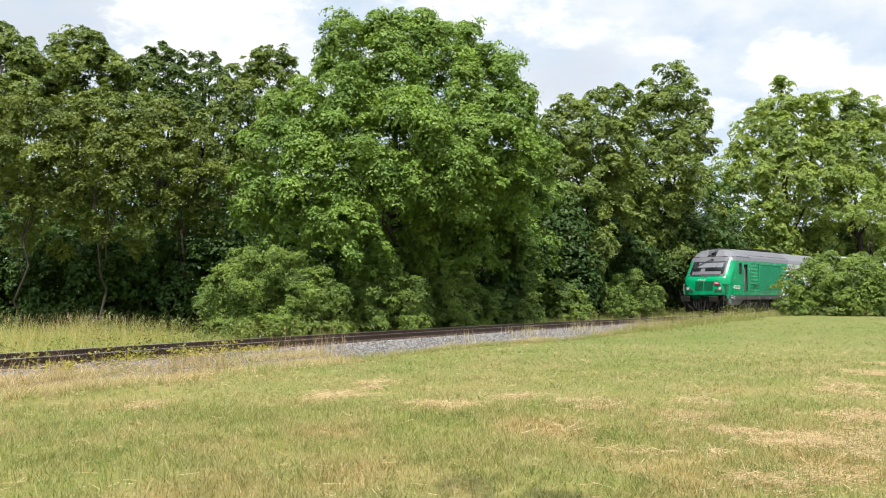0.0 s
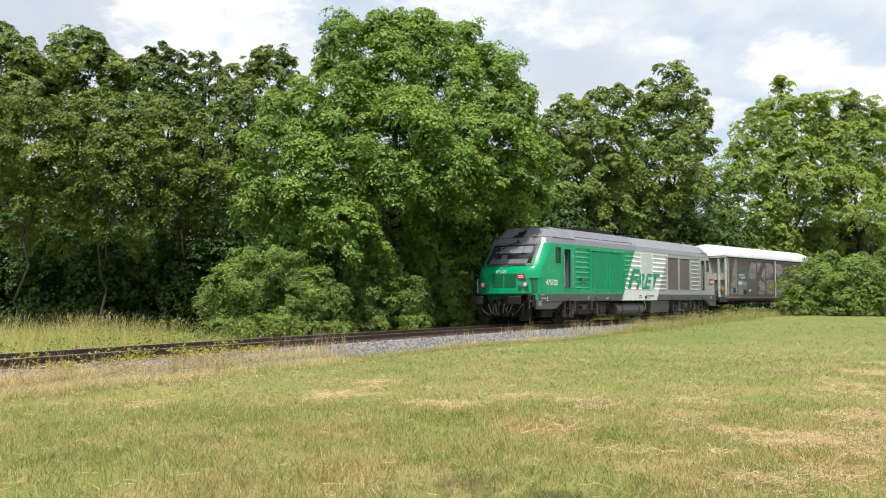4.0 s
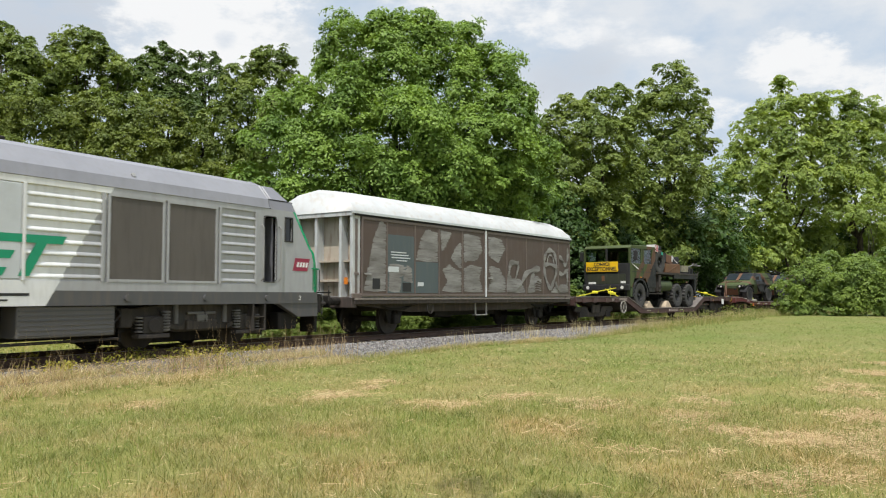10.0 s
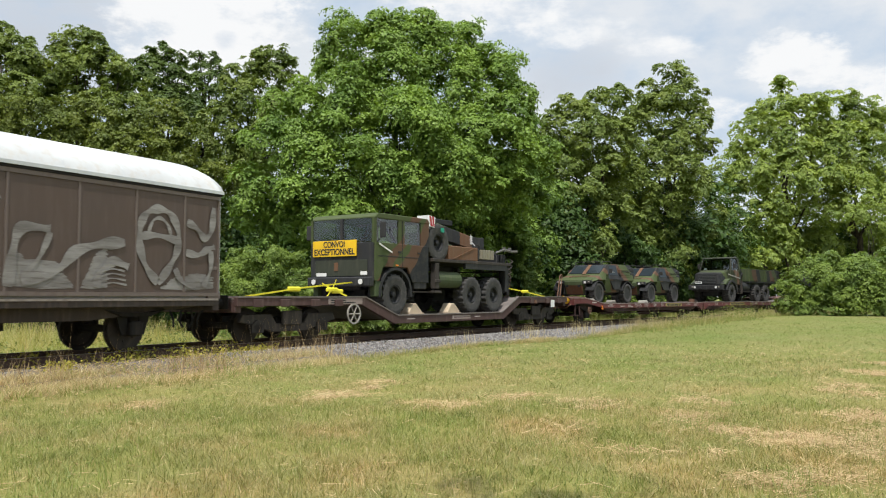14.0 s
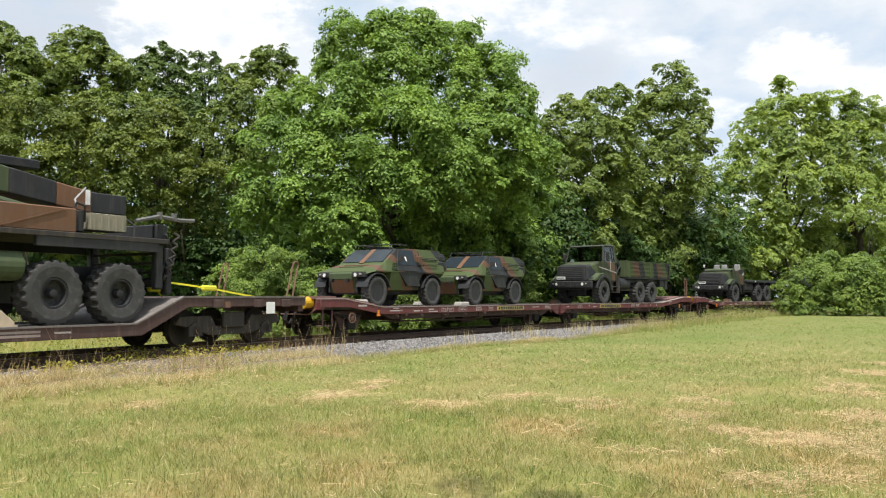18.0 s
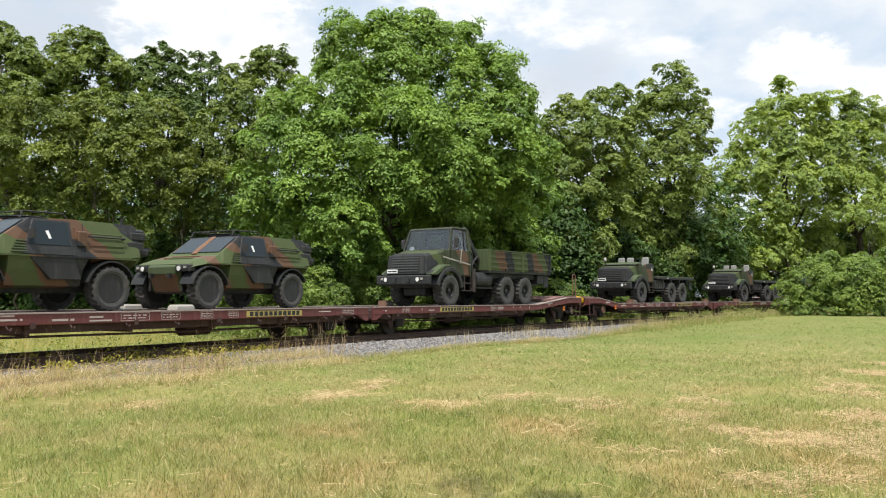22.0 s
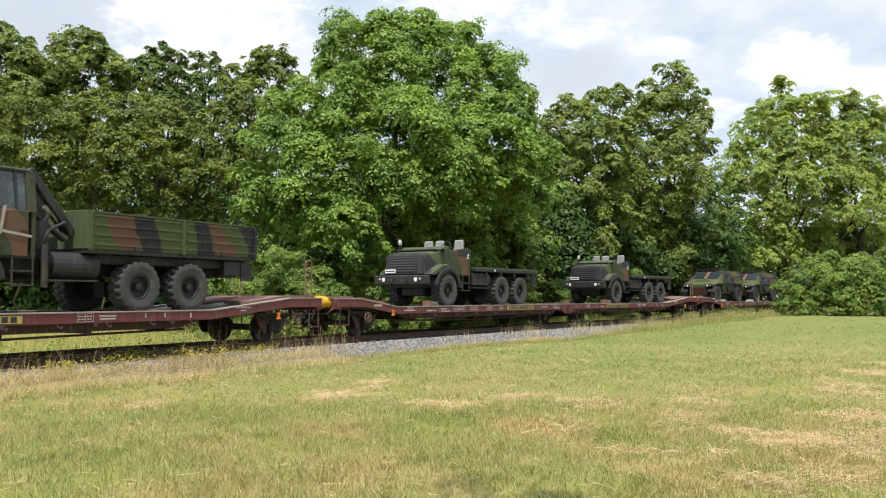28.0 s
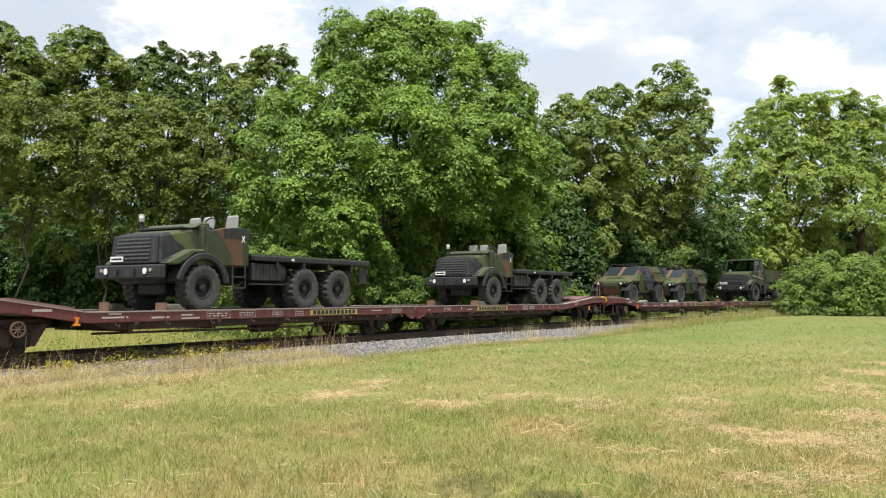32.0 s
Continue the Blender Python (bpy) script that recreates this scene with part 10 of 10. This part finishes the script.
def make_recovery_truck():
    t = thing("recovery_truck", "camouflage heavy army recovery truck with crew cab and crane", "recovery truck")
    # crew cab: lower body with arch, posts, roof, windows
    part2("cab_side", Form().prism([(-1.0, 1.0), (-0.78, 1.0), (-0.6, 1.42), (0.6, 1.42), (0.85, 0.98), (1.70, 0.98), (1.70, 2.12), (-1.0, 2.12)], -1.22, -1.14), M["camo_crew"], t, "camouflage crew cab side", bevel=0.012)
    part("cab_front", Form().box(-1.06, -0.98, -1.2, 1.2, 1.0, 2.12), M["army_black"], t, "dark cab front", bevel=0.015)
    part("front_panel", Form().box(-1.075, -1.06, -1.0, 1.0, 1.15, 1.62), M["army_dark"], t, "dark olive front panel", bevel=0.004)
    part("cab_back", Form().box(1.64, 1.72, -1.18, 1.18, 1.0, 2.15).box(1.64, 1.72, -1.18, -0.8, 2.15, 2.9).box(1.64, 1.72, 0.8, 1.18, 2.15, 2.9), M["camo_crew"], t)
    part("cab_roof", Form().prism([(-1.0, 2.86), (-0.85, 2.98), (1.66, 2.98), (1.76, 2.88), (1.76, 2.82), (-1.0, 2.82)], -1.22, 1.22), M["camo_crew"], t, "green and brown cab roof", bevel=0.02)
    for a, b in ((-1.04, -0.9), (0.14, 0.30), (0.36, 0.44), (1.30, 1.72)):
        part2("window_post", Form().box(a, b, -1.21, -1.14, 2.10, 2.84), M["camo_crew"], t)
    part("mid_post", Form().box(-1.05, -1.0, -0.05, 0.05, 2.1, 2.84), M["army_black"], t)
    for y0, y1 in ((-1.12, -0.06), (0.06, 1.12)):
        part("windscreen", Form().box(-1.03, -1.01, y0, y1, 2.12, 2.82), M["cab_glass"], t, "flat windscreen pane")
    for a, b in ((-0.9, 0.14), (0.44, 1.30)):
        part2("side_window", Form().box(a, b, -1.185, -1.17, 2.12, 2.82), M["cab_glass"], t)
    part("seat_row", Form().box(0.9, 1.5, -1.0, 1.0, 1.2, 2.05).box(-0.3, 0.2, -1.0, 1.0, 1.2, 2.0), M["inside"], t)
    part("cab_floor", Form().box(-1.0, 1.66, -1.14, 1.14, 1.40, 1.5), M["army_black"], t)
    part2("door_seam", Form().box(0.31, 0.33, -1.226, -1.22, 1.1, 2.8).box(-0.86, 0.3, -1.226, -1.22, 1.72, 1.74).box(0.36, 1.3, -1.226, -1.22, 1.72, 1.74), M["army_black"], t)
    part2("door_handle", Form().box(0.10, 0.26, -1.235, -1.22, 1.85, 1.9).box(1.1, 1.26, -1.235, -1.22, 1.85, 1.9), M["black"], t)
    # sign on the front
    s = part("warning_sign", Form().box(-1.12, -1.08, -0.62, 1.06, 1.73, 2.20), M["sign_yellow"], t, "yellow warning sign with black words", bevel=0.006)
    m = lambda z: Matrix.Translation((-1.122, 0.22, z)) @ Matrix.Rotation(radians(-90), 4, "Z") @ Matrix.Rotation(radians(90), 4, "X")
    writing("lettering", "CONVOI", 0.25, M["black"], s, m(2.075), 0, "black capital letters", 0.84, 0.008)
    writing("lettering", "EXCEPTIONNEL", 0.25, M["black"], s, m(1.855), 0, "black capital letters", 0.88, 0.008)
    part("badge", Form().box(-1.09, -1.076, 0.1, 0.24, 1.30, 1.55), M["army_brown"], t)
    part("bumper", Form().box(-1.22, -1.0, -1.2, 1.2, 0.84, 1.12), M["army_black"], t, "black steel bumper", bevel=0.03)
    for y in (-0.9, 0.9):
        h = part("headlight", Form().cyl((-1.21, y, 0.98), (-1.25, y, 0.98), 0.10, 14), M["black"], t)
        part("lens", Form().cyl((-1.245, y, 0.98), (-1.265, y, 0.98), 0.08, 14), M["lamp_glass"], h, "clear headlamp lens")
    part("plate", Form().box(-1.082, -1.076, 0.55, 0.95, 1.15, 1.25), M["white"], t, "white plate")
    part("plate", Form().box(-1.082, -1.076, -1.0, -0.75, 1.18, 1.28), M["white"], t, "white plate")
    part2("cab_step", Form().box(-0.95, -0.62, -1.2, -1.0, 0.55, 1.0), M["army_green"], t, "green step well", bevel=0.02)
    part2("mirror", Form().box(-0.92, -0.84, -1.52, -1.32, 2.25, 2.7), M["black"], t, "black mirror", bevel=0.02)
    part2("mirror_arm", Form().tube([(-0.88, -1.2, 2.15), (-0.88, -1.4, 2.28)], 0.016).tube([(-0.88, -1.2, 2.78), (-0.88, -1.4, 2.68)], 0.016), M["black"], t)
    part("tape", Form().hexa([(-0.82, -1.24, 2.06), (-0.2, -1.24, 1.83), (-0.2, -1.235, 1.83), (-0.82, -1.235, 2.06)], [(-0.82, -1.24, 2.11), (-0.2, -1.24, 1.88), (-0.2, -1.235, 1.88), (-0.82, -1.235, 2.11)]), M["white"], t, "white tape strip")
    part2("side_lamp", Form().box(0.0, 0.12, -1.235, -1.22, 1.45, 1.5), M["orange"], t)
    w = Form()
    arch(w, 0, 0.62, 0.72, 0.80, -1.24, -0.8, -5, 185)
    part2("wing", w, M["army_black"], t, "black wheel arch")
    # chassis and running gear
    part2("chassis_rail", Form().box(-1.0, 6.9, -0.5, -0.38, 0.85, 1.15), M["army_black"], t)
    for x in (0.0, 4.30, 5.78):
        for y in (-1.0, 1.0):
            road_wheel(t, TYRE_BIG, x, y, 0.61)
        part("axle", Form().cyl((x, -0.9, 0.61), (x, 0.9, 0.61), 0.11, 10).box(x - 0.22, x + 0.22, -0.22, 0.22, 0.42, 0.8), M["army_black"], t)
    part("engine", Form().box(-0.9, 1.2, -0.6, 0.6, 0.75, 1.45), M["army_black"], t, bevel=0.04)
    part2("tool_box", Form().box(0.98, 1.62, -1.2, -0.7, 0.78, 1.12), M["army_black"], t, "black tool box", bevel=0.02)
    part2("step_bar", Form().box(0.9, 1.7, -1.2, -1.1, 0.68, 0.71), M["under_lit"], t)
    part2("fuel_tank", Form().cyl((2.38, -0.92, 1.10), (3.70, -0.92, 1.10), 0.27, 18), M["army_green"], t, "green cylindrical fuel tank")
    part2("outrigger", Form().box(2.10, 2.30, -1.22, -1.0, 0.80, 1.62).box(2.0, 2.4, -1.25, -0.95, 0.66, 0.74).box(2.05, 2.35, -1.24, -1.2, 1.0, 1.1), M["under_lit"], t, "grey hydraulic outrigger", bevel=0.015)
    part("bed", Form().box(1.95, 6.95, -1.22, 1.22, 1.66, 1.76), M["under_lit"], t, "grey-brown loading bed", bevel=0.01)
    part2("bed_beam", Form().box(3.9, 6.7, -1.2, -1.1, 1.48, 1.66), M["army_black"], t)
    part2("bed_locker", Form().box(2.95, 4.75, -1.16, -0.5, 1.76, 2.22), M["army_brown"], t, "brown locker with pressed cross", bevel=0.02)
    part("locker_rib", Form().hexa([(3.2, -1.18, 1.8), (3.28, -1.18, 1.8), (3.28, -1.16, 1.8), (3.2, -1.16, 1.8)], [(4.4, -1.18, 2.18), (4.5, -1.18, 2.18), (4.5, -1.16, 2.18), (4.4, -1.16, 2.18)]), M["army_brown"], t)
    sp = road_wheel(t, TYRE_BIG, 2.36, -0.95, 2.27)
    sp.name = "spare_wheel"
    tagged(sp, "upright spare wheel behind the cab")
    part("spare_mark", Form().box(2.46, 2.62, -1.19, -1.165, 2.62, 2.76), M["teal"], t, "small teal plate")
    part("spare_carrier", Form().box(2.2, 2.7, -0.75, -0.65, 1.76, 2.9), M["army_black"], t)
    # crane: turret, jib in three colours, ram, hook
    part("turret", Form().cyl((3.4, 0.1, 1.76), (3.4, 0.1, 2.3), 0.45, 18).box(2.9, 3.6, -0.25, 0.45, 2.25, 2.85), M["army_green"], t, bevel=0.02)
    jib = lambda x0, x1: Form().hexa([(x0, -0.34, 3.14 - 0.155 * (x0 - 2.8)), (x1, -0.34, 3.14 - 0.155 * (x1 - 2.8)), (x1, 0.36, 3.14 - 0.155 * (x1 - 2.8)), (x0, 0.36, 3.14 - 0.155 * (x0 - 2.8))],
                                     [(x0, -0.34, 2.62 - 0.125 * (x0 - 2.8)), (x1, -0.34, 2.62 - 0.125 * (x1 - 2.8)), (x1, 0.36, 2.62 - 0.125 * (x1 - 2.8)), (x0, 0.36, 2.62 - 0.125 * (x0 - 2.8))])
    part("jib", jib(2.6, 3.9), M["army_green"], t, "green crane jib section", bevel=0.02)
    part("jib", jib(3.9, 4.9), M["army_black"], t, "black crane jib section", bevel=0.02)
    part("jib", jib(4.9, 5.7), M["army_brown"], t, "brown crane jib section", bevel=0.02)
    part("jib_head", Form().box(5.7, 6.6, -0.3, 0.34, 2.28, 2.70), M["army_black"], t, bevel=0.02)
    part("ram", Form().cyl((3.3, -0.45, 2.35), (4.8, -0.45, 2.1), 0.10, 12), M["army_green"], t)
    part("winch", Form().cyl((5.0, -0.9, 2.0), (5.0, -0.2, 2.0), 0.22, 16), M["army_black"], t)
    cr = part("crate", Form().box(5.1, 5.95, -1.1, -0.55, 1.85, 2.18), M["crate"], t, "drab ribbed crate", bevel=0.01)
    for k in range(5):
        part("crate_rib", Form().box(5.16 + 0.17 * k, 5.2 + 0.17 * k, -1.12, -1.1, 1.85, 2.18), M["crate"], cr)
    part("spreader_bar", Form().tube([(6.3, -0.95, 2.12), (6.9, -0.95, 2.26), (7.5, -0.95, 2.22), (7.9, -0.95, 2.24)], 0.045).box(6.9, 6.96, -1.0, -0.9, 2.2, 2.36).box(7.3, 7.36, -1.0, -0.9, 2.2, 2.36), M["tank"], t)
    part("towing_frame", Form().box(6.95, 7.1, -0.9, -0.7, 0.7, 2.1).box(7.15, 7.3, -0.95, -0.75, 0.6, 1.6).box(6.95, 7.3, -0.8, 0.8, 1.7, 2.1).box(6.9, 7.35, -0.85, 0.8, 0.75, 0.95).tube([(7.0, -0.9, 1.0), (7.35, -0.8, 1.5), (7.2, -0.7, 2.0)], 0.05).tube([(7.1, -0.95, 1.9), (7.4, -0.9, 1.4), (7.1, -0.9, 0.9)], 0.04), M["army_black"], t, "black towing frame", bevel=0.02)
    for k in range(5):
        part("tow_shackle", Form().tube([(7.0 + 0.07 * k, -1.0, 0.95 + 0.2 * k), (7.2 + 0.05 * k, -1.05, 1.05 + 0.2 * k), (7.1 + 0.05 * k, -1.0, 1.2 + 0.18 * k)], 0.025), M["under_lit"], t)
    part2("rear_leg", Form().box(6.72, 6.9, -1.12, -0.95, 0.72, 1.66), M["army_black"], t, "black upright at the truck's tail", bevel=0.02)
    for k in range(4):
        part("rear_rung", Form().cyl((6.82, -0.95, 0.86 + 0.2 * k), (6.82, 0.95, 0.86 + 0.2 * k), 0.03, 8), M["under_lit"], t)
    part("air_bottle", Form().cyl((4.86, -1.02, 1.80), (4.86, -1.02, 2.2), 0.11, 14), M["army_black"], t, "upright black bottle", bevel=0.01)
    part("hose", Form().tube([(4.75, -1.0, 2.05), (4.8, -1.08, 2.35), (5.0, -1.06, 2.3), (5.05, -1.0, 2.0)], 0.022), M["black"], t)
    part("hose", Form().tube([(6.0, -0.9, 2.2), (6.2, -1.05, 2.0), (6.15, -1.08, 1.75)], 0.022), M["black"], t)
    part("chain", Form().tube([(5.5, -0.4, 2.75), (5.0, -0.75, 2.45), (4.9, -0.95, 2.3)], 0.018), M["steel"], t)
    part("hook_plate", Form().box(5.55, 5.63, -0.38, -0.34, 2.42, 2.72), M["white"], t)
    part("jib_box", Form().box(3.3, 4.6, -0.22, 0.3, 3.02, 3.2), M["camo_crew"], t, "camouflage box on the jib", bevel=0.02)
    pn = part("marker_panel", Form().box(1.78, 1.82, -1.15, -0.72, 2.72, 3.12), M["white"], t, "red and white striped marker panel")
    part("marker_panel_side", Form().prism([(1.76, 2.78), (2.10, 2.74), (2.14, 3.08), (1.80, 3.12)], -1.17, -1.14), M["white"], pn)
    for k in range(2):
        part("stripe", Form().prism([(1.80 + 0.15 * k, 3.10), (1.90 + 0.15 * k, 3.09), (2.0 + 0.10 * k, 2.77), (1.88 + 0.14 * k, 2.78)], -1.174, -1.17), M["red"], pn)
    MOVERS.append((t, 43.55, 6.6, (41.05 - 43.55, 0, 0.58)))


def load_train():
    make_low_wagon()
    make_recovery_truck()
    half_a, half_b = make_flat(True), make_flat(False)
    truck, bare, car = squeeze(make_cargo_truck(), 0.89), squeeze(make_chassis_truck(), 0.89), make_scout_car()
    block = thing("wheel_chock", "grey stone-like wheel block on the wagon deck", "chock", "wheel blocks")
    part("block", Form().hexa([(-0.3, -0.16, 0), (0.3, -0.16, 0), (0.3, 0.16, 0), (-0.3, 0.16, 0)], [(-0.24, -0.15, 0.15), (0.27, -0.15, 0.15), (0.27, 0.15, 0.15), (-0.24, 0.15, 0.15)]), M["concrete"], block, bevel=0.04)
    dark = thing("wheel_chock", "dark worn wheel block on the wagon deck", "chock", "dark wheel blocks")
    part("block", Form().hexa([(-0.26, -0.16, 0), (0.26, -0.16, 0), (0.26, 0.16, 0), (-0.26, 0.16, 0)], [(-0.22, -0.15, 0.17), (0.12, -0.15, 0.17), (0.12, 0.15, 0.17), (-0.22, 0.15, 0.17)]), M["dark_block"], dark, bevel=0.03)
    part("stop_plate", Form().box(-0.29, -0.26, -0.17, 0.17, 0, 0.2), M["rust"], dark)
    placed = set()

    def put(src, a, half, off):
        if src in placed:
            n = len(ROLLERS)
            ob = copy_thing(src, Matrix())
            # copied axles roll too
            for o, r in [q for q in ROLLERS[:n] if q[0].parent == src]:
                twin = [c for c in ob.children if c.type == "MESH" and c.data == o.data and (c.location - o.location).length < 1e-4]
                ROLLERS.extend((c, r) for c in twin)
        else:
            placed.add(src)
            ob = src
        MOVERS.append((ob, a, half, off))

    for k in range(3):
        d = 28.6 * k
        put(half_a, FLAT_A + d, 5.4, (0, 0, 0))
        put(half_b, FLAT_B + d, 5.3, (0, 0, 0))
        if k != 1:
            for a in (55.93, 61.35):
                put(car, FLAT_A + d, 5.4, (a - FLAT_A, 0, 0.835))
                for y in (-0.86, 0.86):
                    put(block, FLAT_A + d, 5.4, (a - FLAT_A - 0.72, y, 0.805 if a > 56 else 0.90))
            put(truck, FLAT_B + d, 5.3, (71.62 - FLAT_B, 0, 0.80))
            put(dark, FLAT_B + d, 5.3, (71.62 - FLAT_B - 0.8, 0.95, 0.80))
        else:
            put(bare, FLAT_A + d, 5.4, (87.45 - d - FLAT_A, 0, 0.80))
            put(bare, FLAT_B + d, 5.3, (100.75 - d - FLAT_B, 0, 0.80))
            for c, a in ((FLAT_A, 87.45), (FLAT_B, 100.75)):
                for y in (-0.95, 0.95):
                    put(dark, c + d, 5.4 if c == FLAT_A else 5.3, (a - d - c - 0.8, y, 0.80))


load_train()

# ---- motion: metres of the train's head along the track, second by second ----
S_TAB = [25.0, 19.95, 14.64, 9.59, 4.33, -1.03, -6.37, -11.64, -16.84, -21.96, -26.98, -31.86, -36.58, -41.13, -45.52, -49.72, -53.69, -57.41, -60.88, -64.1, -67.14, -70.03, -72.81, -75.54, -78.23, -80.9, -83.55, -86.17, -88.77, -91.35, -93.94, -96.53, -99.15]


def head(t):
    i = min(max(int(t), 0), 31)
    f = t - i
    p1, p2 = S_TAB[i], S_TAB[i + 1]
    m1 = (p2 - S_TAB[i - 1]) / 2 if i > 0 else p2 - p1
    m2 = (S_TAB[i + 2] - p1) / 2 if i < 31 else p2 - p1
    return (2 * f ** 3 - 3 * f ** 2 + 1) * p1 + (f ** 3 - 2 * f ** 2 + f) * m1 + (3 * f ** 2 - 2 * f ** 3) * p2 + (f ** 3 - f ** 2) * m2


def motions():
    ts = [0.5 * i for i in range(65)]
    for ob, a, half, off in MOVERS:
        rows = []
        for t in ts:
            p, q = track(head(t) + a - half), track(head(t) + a + half)
            m = Matrix.Translation((p + q) / 2) @ Matrix.Rotation(math.atan2(q.y - p.y, q.x - p.x), 4, "Z")
            rows.append((t, m @ Matrix.Translation(off)))
        walk(ob, rows)
    for ob, r in ROLLERS:
        c = Vector(ob.location)
        turn = [(head(0) - head(t)) / r for t in (32.0 * i / 210 for i in range(211))]
        walk(ob, [(32.0 * i / 210, Matrix.Translation(c) @ Matrix.Rotation(-w, 4, "Y")) for i, w in enumerate(turn)])


motions()
